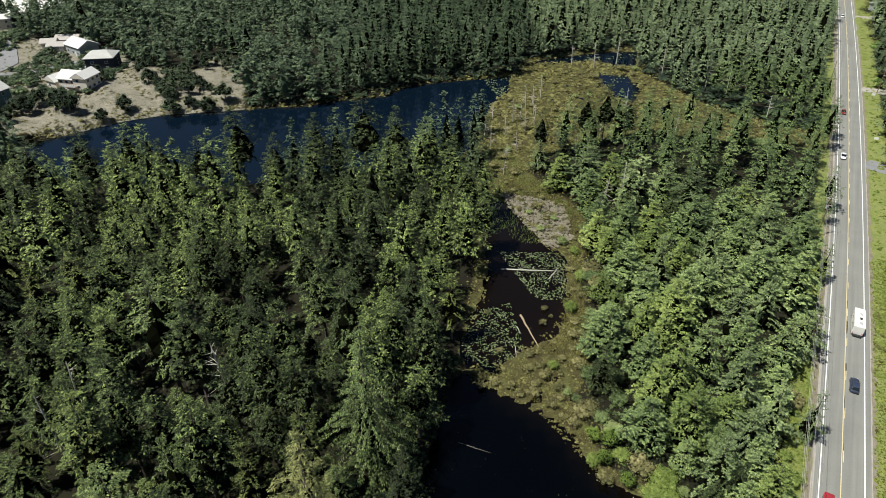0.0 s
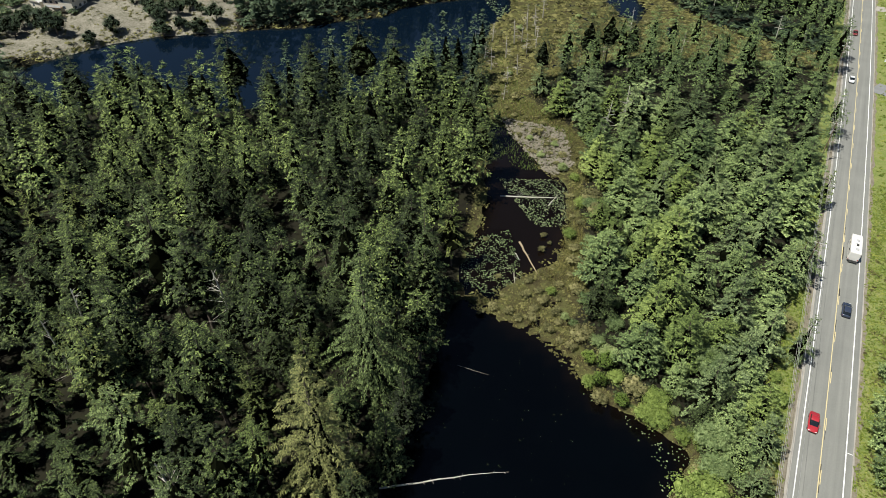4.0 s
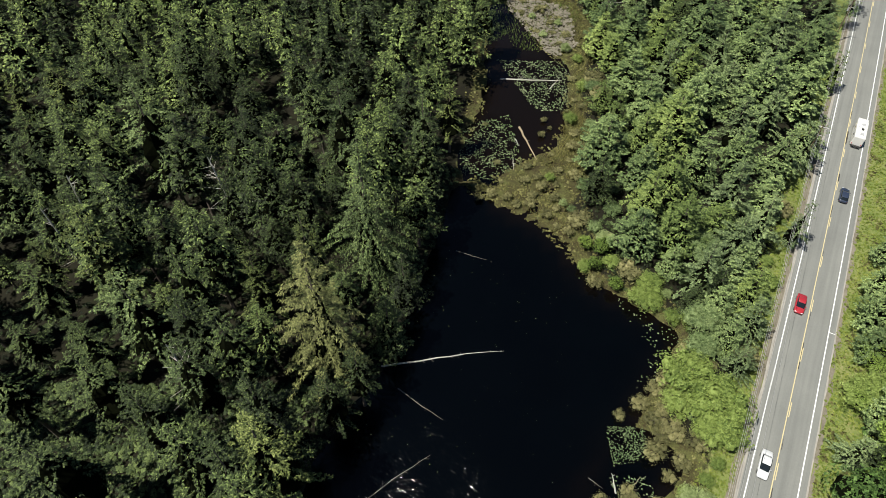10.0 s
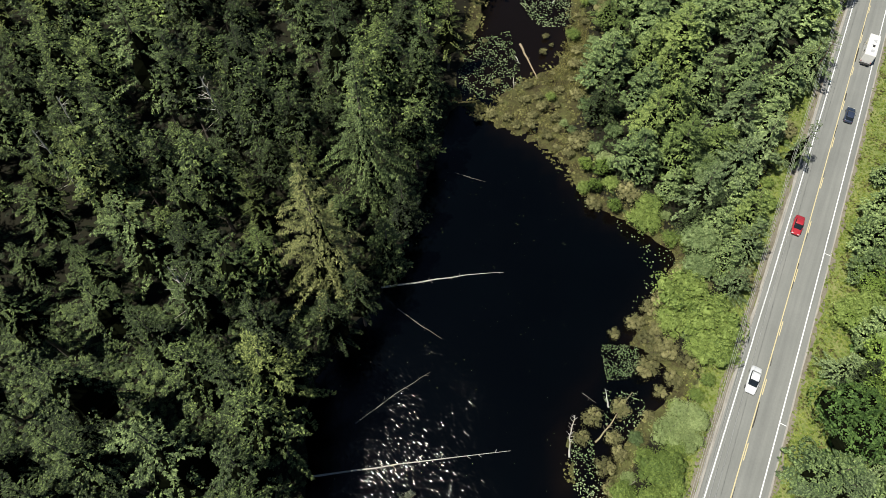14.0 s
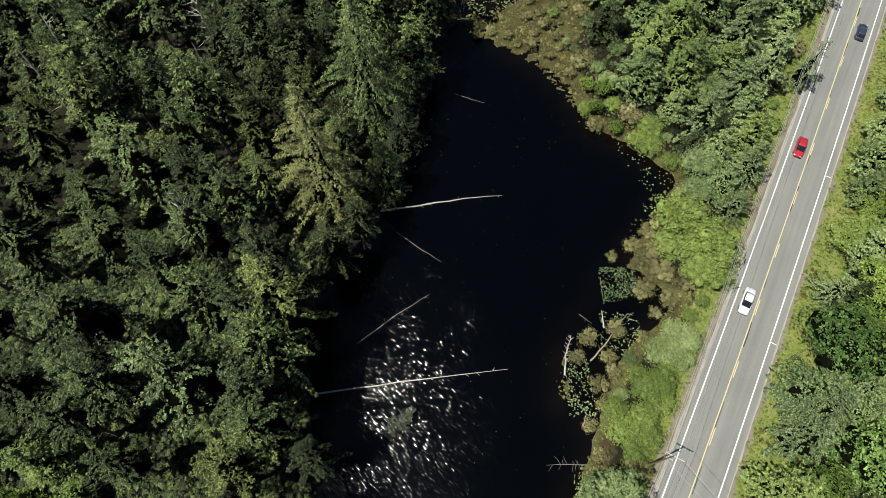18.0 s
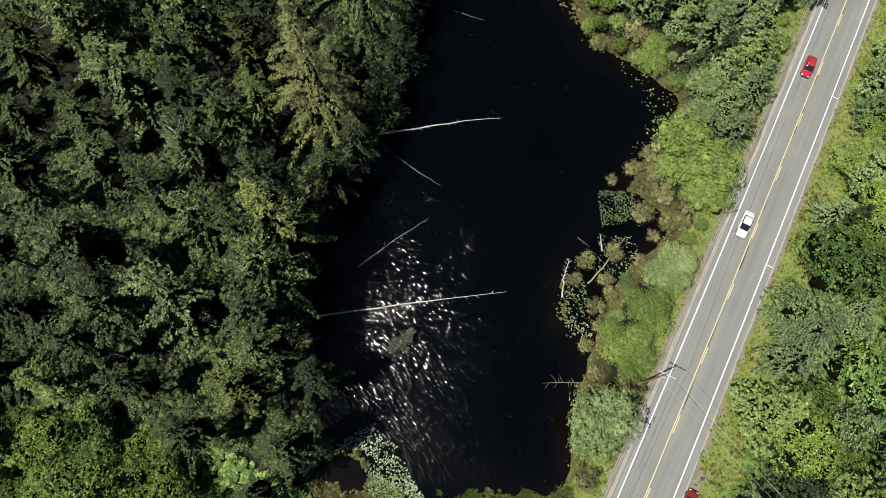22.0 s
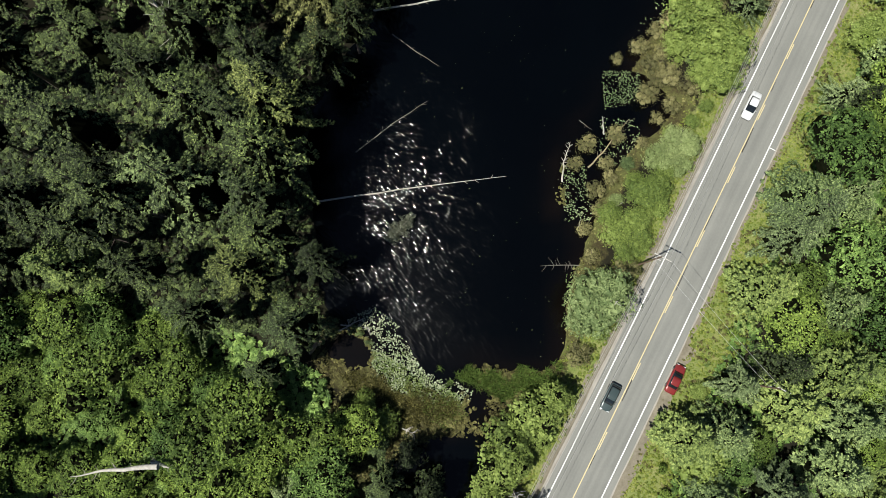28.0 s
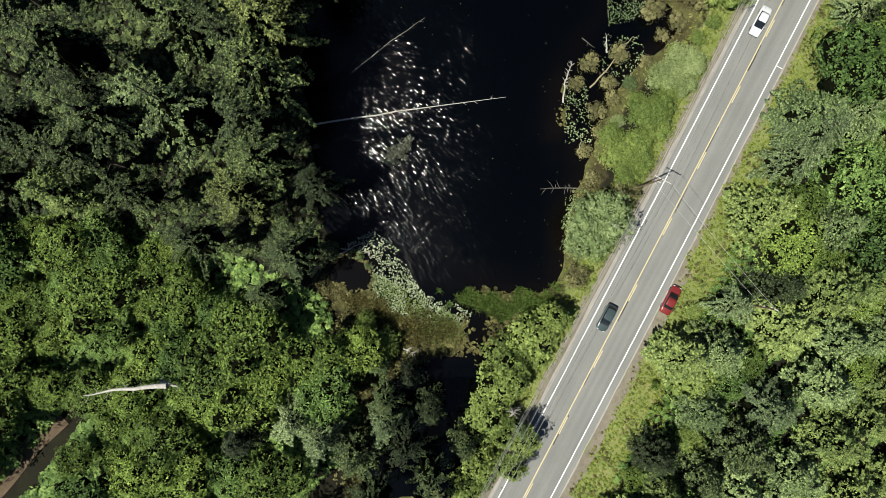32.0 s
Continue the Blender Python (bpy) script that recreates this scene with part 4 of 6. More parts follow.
# D trees here are added dark where gaps and bank lie in shade.
WEST_B += [(-66, 14.5, 25, "D", 1), (-58.5, 18.5, 26, "D", 1), (-50.5, 14.8, 24, "D", 1), (-73, 19, 26, "D", 1), (-61.5, 11.0, 22, "D", 0.9), (-69.5, 9.5, 23, "D", 0.9), (-47.0, 22.5, 25, "D", 0.9), (-13.8, 47.2, 19, "D", 1), (-9.8, 57.5, 18, "D", 0.9), (-17.5, 42.5, 20, "D", 1), (-7.4, 66.5, 17, "D", 0.9), (-22.5, 36.5, 19, "D", 1), (-25.5, 18.2, 28, "Y", 1.05), (-24.8, 24.6, 29, "G", 1.05), (-24.2, 13.2, 27, "G", 1), (-27.5, 28.2, 29, "D", 1), (-33.5, 30.5, 29, "G", 1), (-25.5, 37.5, 28, "D", 1)]
LAKE_TOPS = [(-65.1, 181.0, 27, "D", 1.3), (-26.1, 185.0, 30, "D", 1.3), (-41.2, 183.6, 24, "D", 1.3), (-96.8, 175.1, 24, "D", 1.3), (-110.5, 173.2, 23, "D", 1.3), (-84.3, 169.5, 22, "D", 1.3), (-15.9, 183.4, 26, "D", 1.3), (-6.3, 179.4, 24, "G", 1.3), (1.4, 171.6, 22, "G", 1.3), (-74.2, 171.4, 22, "D", 1.3), (-52.2, 173.4, 22, "D", 1.3), (-119.9, 163.4, 24, "D", 1.3), (10.1, 146.3, 20, "G", 1.2), (6.0, 159.2, 20, "G", 1.3)]
BELT = [(32.6, 204.1, 19, "D", 1.1), (48.6, 209.5, 22, "D", 1.1), (56.0, 212.1, 23, "D", 1.1), (63.4, 209.4, 21, "D", 1.1), (38.3, 190.4, 15, "D", 1.1), (42.2, 163.9, 8, "B", 1), (42.9, 139.2, 13, "B", 1.2), (38.1, 123.6, 9, "B", 1.3), (53.5, 165.0, 17, "Y", 1), (64.0, 166.9, 16, "G", 1)]
BELT += [(76.3, 174.4, 16, "D", 1), (90.4, 184.4, 15, "G", 1), (101.3, 172.6, 15, "G", 1), (116.4, 182.4, 14, "Y", 1), (52.5, 126.8, 17, "Y", 1), (67.3, 134.5, 17, "Y", 1), (78.9, 131.9, 17, "Y", 1), (100.4, 153.6, 16, "Y", 1), (43.8, 107.0, 14, "B", 1), (45.8, 90.8, 16, "B", 1.2)]
BELT2 = [(31.9, 92.8, 14, "D", 1), (45.0, 78.9, 17, "B", 1.2), (40.6, 86.2, 16, "B", 1), (57.5, 88.1, 17, "Y", 1.2), (70.7, 98.5, 16, "G", 1), (54.4, 75.0, 16, "Y", 1.2), (61.0, 80.4, 16, "Y", 1), (47.5, 69.4, 15, "Y", 1), (49.8, 66.7, 12, "D", 1), (46.0, 101.4, 15, "B", 1), (53.6, 96.9, 16, "G", 1), (72.6, 112.4, 16, "Y", 1), (39.4, 114.4, 13, "B", 1), (64.6, 108.8, 16, "Y", 1), (42.9, 73.4, 10, "G", 1), (45.5, 65.2, 9, "D", 1)]
EAST = [(50.5, 21.7, 14, "G", 1.3), (55.9, 17.4, 14, "Y", 1.3), (52.5, 13.3, 13, "Y", 1.2), (48.0, 5.5, 13, "B", 1.4), (58.8, 3.0, 12, "G", 1.2), (50.3, -6.0, 12, "D", 1.3), (43.5, -8.3, 11, "Y", 1.2), (35.0, -15.6, 12, "B", 1.6), (41.3, -15.7, 12, "G", 1.3), (50.6, -11.7, 14, "B", 1.4), (58.7, -6.5, 13, "B", 1.3), (47.8, -23.5, 13, "Y", 1.4), (55.7, -20.5, 13, "G", 1.4)]
EAST += [(57.8, -29.1, 13, "B", 1.3), (44.0, -29.4, 14, "D", 1.4), (31.1, -30.9, 11, "D", 1.3), (38.8, -24.7, 11, "G", 1.3), (51.5, -33.7, 13, "G", 1.3), (37.8, -34.6, 12, "D", 1.2), (71.0, 65.2, 13, "G", 1.2), (71.9, 56.6, 10, "G", 1.2), (62.8, 37.2, 9, "Y", 1.3), (65.5, 35.0, 11, "D", 1), (76.1, 71.5, 11, "G", 1.2), (80.4, 79.5, 11, "G", 1)]
EAST_LEAF = [(64.1, 30.6, 7, "l", 1), (69.0, 47.2, 6, "b", 1), (72.9, 47.7, 6, "b", 1), (74.1, 52.1, 6, "l", 1), (77.0, 63.6, 4, "b", 1), (67.6, 46.4, 5, "l", 1), (73.2, 55.3, 5, "l", 1)]
ROADSIDE = [(23.4, 4.3, 9, "w", 1.3), (21.1, 1.4, 6, "w", 1), (37.8, 29.4, 5, "p", 1.2), (41.1, 28.2, 4, "p", 1), (34.7, 27.2, 5, "p", 1), (40.2, 24.7, 4, "p", 1), (31.8, 21.4, 4, "b", 1.2), (27.7, 14.9, 4, "b", 1.2), (26.6, 18.4, 3.5, "b", 1), (34.0, 22.2, 4, "b", 1), (30.4, 17.0, 4, "b", 1)]
ROADSIDE += [(28.7, 11.8, 3.5, "b", 1), (16.4, -10.2, 7, "a", 0.9), (13.2, -12.6, 8, "a", 1.1), (9.9, -15.6, 8, "a", 1.1), (8.4, -20.2, 8, "a", 1.1), (6.2, -24.6, 8, "a", 1.1), (10.8, -19.6, 6, "a", 0.9), (8.5, -27.4, 7, "a", 0.9), (12.4, -28.1, 6, "a", 0.8), (4.9, -32.8, 7, "a", 1), (2.8, -35.8, 7, "a", 1), (6.6, -36.1, 6, "a", 1), (14.5, -16.3, 4, "a", 1)]
ROADSIDE2 = [(41.5, 50.8, 7, "b", 1.2), (44.9, 44.9, 7, "b", 1.2), (44.9, 40.6, 6, "b", 1), (42.9, 40.9, 5, "b", 1), (38.9, 46.1, 5, "b", 1), (37.8, 41.5, 3, "o", 1), (35.2, 43.6, 3, "o", 1), (34.0, 38.5, 3, "o", 1), (38.1, 36.6, 2.5, "o", 1), (40.8, 39.5, 3, "o", 1), (33.3, 47.0, 2.5, "o", 1), (23.9, 30.3, 2.5, "o", 1)]
ROADSIDE2 += [(28.6, 31.7, 2.5, "o", 1), (21.8, 27.1, 2, "o", 1), (26.8, 27.1, 2, "o", 1), (24.9, 22.4, 2.5, "o", 1), (45.4, 62.7, 3, "b", 1), (42.5, 63.9, 3, "b", 1), (49.5, 56.8, 3, "b", 1), (29.6, 76.1, 4, "l", 1), (32.9, 71.2, 3.5, "l", 1), (36.8, 68.6, 3.5, "b", 1), (28.5, 81.4, 4, "l", 1), (31.4, 79.4, 5, "l", 1)]
SCRUB = [(17.7, 100.4, 2, "o", 1), (21.3, 98.6, 2, "o", 1), (24.0, 95.2, 2, "o", 1), (13.6, 95.3, 1.8, "o", 1), (18.4, 93.5, 2, "o", 1), (21.6, 90.2, 2, "o", 1), (25.8, 85.5, 2, "o", 1), (7.5, 95.5, 1.5, "o", 1), (11.8, 106.5, 1.2, "o", 1), (23.2, 116.1, 1.5, "o", 1), (27.8, 76.5, 2.5, "b", 1), (29.3, 72.4, 2.5, "o", 1)]
SCRUB += [(24.2, 121.5, 1.3, "o", 1), (12.2, 106.6, 1.2, "o", 1), (9.8, 120.0, 1.1, "o", 1), (25.4, 118.6, 1.1, "o", 0.8), (29.2, 101.8, 2.5, "o", 1), (29.9, 111.3, 2.5, "o", 1), (30.5, 121.2, 3, "b", 1), (32.9, 150.6, 3, "p", 1), (27.4, 156.8, 2.5, "p", 1), (32.1, 162.7, 2.5, "p", 1), (25.1, 166.2, 2.2, "p", 1), (35.4, 145.7, 2.5, "b", 1), (34.9, 132.6, 3, "b", 1), (25.7, 93.8, 2, "p", 1), (23.5, 101.3, 2, "b", 1)]


def plant_list(rows, group):
    for x, y, h, key, girth in rows:
        s, q = road_sq(x, y)
        if -8.5 < q < 9.5:                              # keep clear of the carriageway
            x, y, _ = on_road(s, 9.5 if q > 0 else -8.5)
        models = TALL_BRIGHT if key == "B" and h > 19 else SHORT[key] if key in SHORT and h < 19 else {"G": GREEN_FINE, "D": DEEP_FINE}.get(key, MODELS[key]) if y < 62 else MODELS[key]
        m = models[int(rng.integers(len(models)))]
        m.plant(x, y, h, rng.uniform(0, 6.28), group, girth)
        spread.put(x, y, {"O": 13.0, "T": 11.0}.get(key, 5.4 * girth if key in "GDYBL" else 3.0) * min(1.0, h / 18 + 0.2))


plant_list(WEST_A + WEST_B, "spruces of the west wood")
plant_list(LAKE_TOPS, "spruces along the lake")
plant_list(BELT + BELT2, "trees between bog and road")
plant_list([(*on_road(s, q)[:2], h, key, 1.15) for s, q, h, key in ((70, -10, 9, "Y"), (74, -13, 10, "G"), (78, -10, 12, "Y"), (80, -16, 11, "G"), (84, -12, 13, "B"), (76, -18, 7, "w"), (71, -16.5, 6, "w"), (86, -19, 9, "G"), (92, -22, 8, "w"), (90, -15, 12, "G"))], "trees between bog and road")
plant_list(EAST, "trees east of the road")
plant_list(EAST_LEAF, "leafy shrubs east of the road")
plant_list(ROADSIDE + ROADSIDE2, "leafy plants between pond and road")
BAY_SCRUB = [(29.5, 45, 1.6, "o", 1), (35.8, 41.3, 2.6, "o", 1), (35.6, 34.5, 1.8, "o", 1), (33, 30.5, 1.6, "o", 1), (27.4, 24.6, 2, "o", 1),
             (36.8, 45.6, 2.2, "o", 1), (36.4, 49.8, 2, "o", 1.2), (40.2, 52.2, 2.2, "o", 1.1), (43.6, 57.2, 2, "o", 1.1), (25.3, 19.4, 2, "o", 1), (22.8, 16.2, 1.8, "o", 1.1)]
for x, y, h, model, fat in ((11.6, -28.6, 7, ROAD_ALDER[0], 0.85), (9.8, -32.2, 7, ROAD_ALDER[1], 0.85), (10.9, -26.4, 10.5, SMALL_Y[0], 0.5)):
    model.plant(x, y, h, 2 * h, "leafy plants between pond and road", fat)
plant_list([(-9.4, -13.8, 5, "b", 0.8), (-12.6, -10.6, 4, "b", 0.8)], "leafy plants between pond and road")
plant_list(SCRUB + BAY_SCRUB, "scrub on the bog")


def pick(models):
    return models[int(rng.integers(len(models)))]


# ---- the wood west of the pond ----
def west_ok(x, y):
    s, q = road_sq(x, y)
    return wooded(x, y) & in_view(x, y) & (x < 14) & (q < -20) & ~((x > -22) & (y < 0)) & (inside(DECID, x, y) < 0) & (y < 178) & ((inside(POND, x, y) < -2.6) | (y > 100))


rest, count = [], 0
places = [*spread.fill(-90, 0, -58, 48, 9.0, 13.0, lambda x, y: west_ok(x, y) & (y < 46), 21), *spread.fill(-170, 20, 40, 180, 5.0, 9.0, lambda x, y: west_ok(x, y) & (y > 46), 1)]
for x, y, r in places:
    h = 11.5 + 13 * rng.random() + 1.2 * (r - 5.0) + 3.0 * float(wave(x, y, 31, 2)) + (1.5 if y > 140 else 0)
    if -8 < inside(POND, x, y) < 0 and 24 < y < 60:
        h += 7
    if y < 125 and x > -78 - 0.5 * y and count < 300:
        u = rng.random()
        # Dark needles put shade into the trees along the bank and west edge.
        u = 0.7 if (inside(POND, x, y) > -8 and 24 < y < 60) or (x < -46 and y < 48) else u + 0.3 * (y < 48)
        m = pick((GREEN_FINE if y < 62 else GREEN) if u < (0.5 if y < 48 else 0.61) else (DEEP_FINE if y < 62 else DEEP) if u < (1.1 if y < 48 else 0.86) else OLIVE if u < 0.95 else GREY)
        m.plant(x, y, h, rng.uniform(0, 6.28), "spruces of the west wood", min(1.25, (0.55 + 0.085 * r) * rng.uniform(0.88, 1.1) * 24 / max(h, 19)) * (0.74 if y < 48 else 0.95))
        count += 1
    else:
        rest.append((x, y, h / 24, rng.uniform(0, 6.28)))
rest = np.array(rest)
half = rng.random(len(rest)) < 0.68
stuff("spruce_wood", SPRUCE, MID_MODELS, rest[half], "dense green spruce wood beyond the pond", "woodland")
stuff("spruce_wood", DARK_SPRUCE, MID_MODELS, rest[~half], "dense dark spruce wood beyond the pond", "woodland")


# ---- the belt of trees between the bog and the road ----
def belt_ok(x, y):
    s, q = road_sq(x, y)
    return (wooded(x, y) | ((q > -9.6) & (s > 99) & (s < 260))) & (q < -6.7) & (x > 28) & (y > 64)


rest, count = [], 0
for x, y, r in spread.fill(25, 190, 60, 262, 6.3, 9.2, belt_ok, 2):
    s, q = road_sq(x, y)
    h = rng.uniform(10, 16) + 0.5 * (r - 6) - (2 if q > -11 else 0)
    u = rng.random()
    if s < 185:
        pick(BRIGHT if u < 0.2 else SMALL if u < 0.62 else SMALL_Y if u < 0.9 or q > -11 else SMALL_D).plant(x, y, h, rng.uniform(0, 6.28), "trees between bog and road", min(0.72 + 0.115 * r + rng.uniform(-0.1, 0.1), max(0.75, 0.45 * (-q - 4.4) * 16 / (4.4 * h) * 2)))
        count += 1
    else:
        rest.append((x, y, h / 17, rng.uniform(0, 6.28)))
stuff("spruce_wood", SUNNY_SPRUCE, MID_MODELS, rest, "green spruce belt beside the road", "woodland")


# ---- east of the road ----
def east_ok(x, y):
    s, q = road_sq(x, y)
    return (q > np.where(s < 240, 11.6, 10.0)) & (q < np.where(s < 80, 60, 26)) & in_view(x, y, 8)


rest, rest_b, count = [], [], 0
for x, y, r in spread.fill(0, 330, -55, 330, 4.6, 6.6, east_ok, 3):
    s, q = road_sq(x, y)
    h = rng.uniform(8, 14.5)
    u = rng.random()
    if s < 80:
        pick(SMALL if u < 0.35 else BRIGHT if u < 0.72 else SMALL_Y if u < 0.84 else ALDERS).plant(x, y, h, rng.uniform(0, 6.28), "trees east of the road", rng.uniform(1.1, 1.4))
        count += 1
    else:
        (rest if u < 0.7 else rest_b).append((x, y, h / 19, rng.uniform(0, 6.28)))
stuff("spruce_wood", FAR_SUN, MID_MODELS, rest, "green mixed wood east of the road", "woodland")
stuff("alder_wood", ALDER, FAR_LEAF, rest_b, "leafy alders east of the road", "woodland")

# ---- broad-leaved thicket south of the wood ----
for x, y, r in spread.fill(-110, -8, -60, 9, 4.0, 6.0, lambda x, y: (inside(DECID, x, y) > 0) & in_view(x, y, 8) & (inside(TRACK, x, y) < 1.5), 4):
    pick(ALDERS).plant(x, y, rng.uniform(7, 13), rng.uniform(0, 6.28), "alders south of the wood", rng.uniform(0.9, 1.25))


# ---- far woods ----
def far_ok(x, y):
    s, q = road_sq(x, y)
    ok = wooded(x, y) & (y > 186) & ((q < -9.5) | (q > 13)) & (np.abs(x) < 60 + 0.66 * y)
    return ok & ~((q > 13) & (s < 330)) & ~((x > 25) & (y < 262) & (q > -75))


p = spread.fill(-360, 330, 186, 500, 5.4, 9.0, far_ok, 5)
x, y, r = p.T
pine = (x < -60 + 0.05 * y) & (rng.random(len(p)) < 0.9)
k = rng.uniform(0.62, 1.15, len(p)) + 0.16 * wave(x, y, 60, 3) + 0.08 * wave(x, y, 23, 5)
spots = np.stack([x, y, np.where(pine, k * 1.2, k * np.where(x > 60, 0.92, 1.0)), rng.uniform(0, 6.28, len(p))], 1)
stuff("pine_wood", FAR_GREEN, FAR_PINE, spots[pine], "dark shore pine wood behind the dunes", "woodland")
two = (rng.random(len(p)) < 0.5) & (x < 45)
stuff("spruce_wood", FAR_GREEN, FAR_MODELS, spots[~pine & two], "distant dark spruce wood", "woodland")
stuff("spruce_wood", FAR_BRIGHT, FAR_MODELS, spots[~pine & ~two & (x < 45)], "distant green spruce wood", "woodland")
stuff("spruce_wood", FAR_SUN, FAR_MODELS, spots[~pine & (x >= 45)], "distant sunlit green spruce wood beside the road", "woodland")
for x, y, r in spread.fill(-205, -85, 222, 300, 5, 9, lambda x, y: (inside(DUNE, x, y) > 1) & (wave(x, y, 33, 8) > -0.3) & (x + 0.2 * y > -75) & (inside(HOUSES, x, y) < 0), 6):
    pick(PINES).plant(x, y, rng.uniform(5, 10), rng.uniform(0, 6.28), "pines on the dune", rng.uniform(0.9, 1.2))

for x, y, h in ((-150, 238, 12), (-155, 240, 11), (-130, 242, 9), (-136, 234, 7.5), (-166, 237, 11), (-171, 240, 9), (-170, 227, 10), (-153, 271, 9), (-171, 235, 8), (-165, 243, 10), (-131, 270, 9), (-117, 256, 10), (-119, 269, 11), (-139, 284, 10), (-138, 299, 10)):
    pick(PINES).plant(x, y, h, rng.uniform(0, 6.28), "pines on the dune", rng.uniform(0.85, 1.1))
    spread.put(x, y, 7)


# ---- shrubs and tussocks that cover the banks ----
def bank_ok(x, y):
    s, q = road_sq(x, y)
    return (q < -8.2) & (q > -60) & (x > 2) & (y > -45) & (y < 260) & (water_depth(x, y) < -0.8) & ((y > 1) | (x > 19.5)) & (inside(WET, x, y) < 0) & (inside(MARSH, x, y) < 0.5) & ((y < 90) | (inside(MARSH, x, y) > -7))


for x, y, r in spread.fill(0, 120, -45, 250, 2.6, 4.0, bank_ok, 8):
    u = rng.random()
    near_road = road_sq(x, y)[1] > -12 or (x > 24.5 and 8 < y < 34 and road_sq(x, y)[1] > -15)
    m = pick(BUSH_G if u < (0.82 if near_road else 0.1) else BUSH_D if u < (0.86 if near_road else 0.5) else BUSH_B if u < 0.93 else BUSH_P)
    m.plant(x, y, rng.uniform(1.4, 3.4), rng.uniform(0, 6.28), "shrubs on the banks", rng.uniform(1.0, 1.4))


def east_bank(x, y):
    s, q = road_sq(x, y)
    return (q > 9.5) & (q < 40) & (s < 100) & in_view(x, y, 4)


for x, y, r in spread.fill(10, 110, -50, 95, 3.0, 4.2, east_bank, 9):
    near_road = road_sq(x, y)[1] < 12
    pick(BUSH_G if rng.random() < (0.55 if near_road else 0.25) else ALDERS).plant(x, y, rng.uniform(1.2, 2.4) if near_road else rng.uniform(3, 6.5), rng.uniform(0, 6.28), "shrubs east of the road", rng.uniform(1.0, 1.4))


def low_scrub(x, y):
    return (inside(HOUSES, x, y) > 0) & (wave(x, y, 12, 4) > -0.35)


for x, y, r in spread.fill(-265, -148, 238, 375, 3.2, 5.5, low_scrub, 10):
    if min((x + a) ** 2 + (y - b) ** 2 for a, b in ((163, 296), (159, 266), (170, 270), (184, 318), (200, 325), (186, 246), (252, 362))) > 90 and not (-222 < x < -204 and y > 270):
        pick(LOW_PINE).plant(x, y, rng.uniform(1.8, 3.8), rng.uniform(0, 6.28), "low shrubs round the houses", rng.uniform(1.0, 1.5))


def tussocks(name, mat, n, box, ok, size, seed, label, category, rise=0.15):
    """Countless low clumps of grass or moss as one mesh."""
    g = np.random.default_rng(seed)
    x, y = g.uniform(box[0], box[1], n), g.uniform(box[2], box[3], n)
    k = ok(x, y)
    x, y = x[k], y[k]
    z = ground_z(x, y)
    k = z > WATER_Z - 0.12
    x, y, z = x[k], y[k], z[k]
    m = len(x)
    up = unit(np.stack([g.normal(0, 0.3, m), g.normal(0, 0.3, m), np.ones(m)], 1))
    v, f = rosettes(np.stack([x, y, z + rise], 1), up, size * g.uniform(0.5, 1.5, m), 5, g)
    return tagged(new(name, mesh_of(name, v, f, mat)), label, category, kind="stuff")


def marshy(x, y):
    return (np.maximum(inside(MARSH, x, y), inside(WET, x, y)) > -3) | ((water_depth(x, y) > -4) & (water_depth(x, y) < 0.3))


tussocks("bog_grass", BOG_GRASS, 38000, (-20, 45, -42, 215), lambda x, y: marshy(x, y) & (wave(x, y, 6, 11) > -0.35) & ((x > 5) | (y < -4)), 0.26, 31, "olive and straw-coloured bog grass tussocks", "grass")
tussocks("bog_grass", BOG_GRASS, 9000, (10, 145, 205, 330), marshy, 0.8, 32, "olive bog grass far across the marsh", "grass", 0.2)
tussocks("bog_grass", BOG_GRASS, 9000, (-21, 12, -22, 2.5), lambda x, y: marshy(x, y) & (ground_z(x, y) > WATER_Z - 0.05), 0.24, 44, "straw and olive sedge tufts round the wet pools", "grass", 0.12)
tussocks("verge_grass", GRASS_MAT, 150000, (0, 120, -48, 140), lambda x, y: ((road_sq(x, y)[1] > np.where(road_sq(x, y)[0] < 16, 6.3, 5.3) + 0.5 * wave(x, y, 3, 5)) & (road_sq(x, y)[1] < 14)) | ((road_sq(x, y)[1] < -5.7 + 0.5 * wave(x, y, 3, 6)) & (road_sq(x, y)[1] > -11)), 0.2, 33, "uneven green verge grass with straw patches", "grass", 0.1)
tussocks("verge_weeds", BOG_GRASS, 60000, (8, 110, -48, 120), lambda x, y: (road_sq(x, y)[1] > 5.6) & (road_sq(x, y)[1] < 14) & (wave(x, y, 5, 21) + 0.6 * wave(x, y, 1.7, 22) > 0.25), 0.24, 45, "olive and straw weeds through the verge grass", "grass", 0.14)
# The next two are coloured dark in place of shade on bank and floor.
tussocks("undergrowth", DARK_SPRUCE, 9000, (-32, 6, -2, 105), lambda x, y: (water_depth(x, y) > -8) & (water_depth(x, y) < -0.1) & (x < 0.2 * y - 8), 0.36, 40, "salal hanging over the bank, darkened to stand for shade", "undergrowth", 0.5)
tussocks("undergrowth", DARK_SPRUCE, 13000, (-95, -20, 0, 50), lambda x, y: wooded(x, y) & (water_depth(x, y) < -5) & (inside(DECID, x, y) < 0), 0.42, 43, "fern undergrowth between the spruces, darkened to stand for shade", "undergrowth", 0.5)
tussocks("shore_grass", BOG_GRASS, 12000, (-175, 40, 210, 300), lambda x, y: (water_depth(x, y) > -5) & (water_depth(x, y) < 0.2) & (inside(MARSH, x, y) < 0), 0.6, 41, "olive grass fringe along the far lake shore", "grass", 0.3)
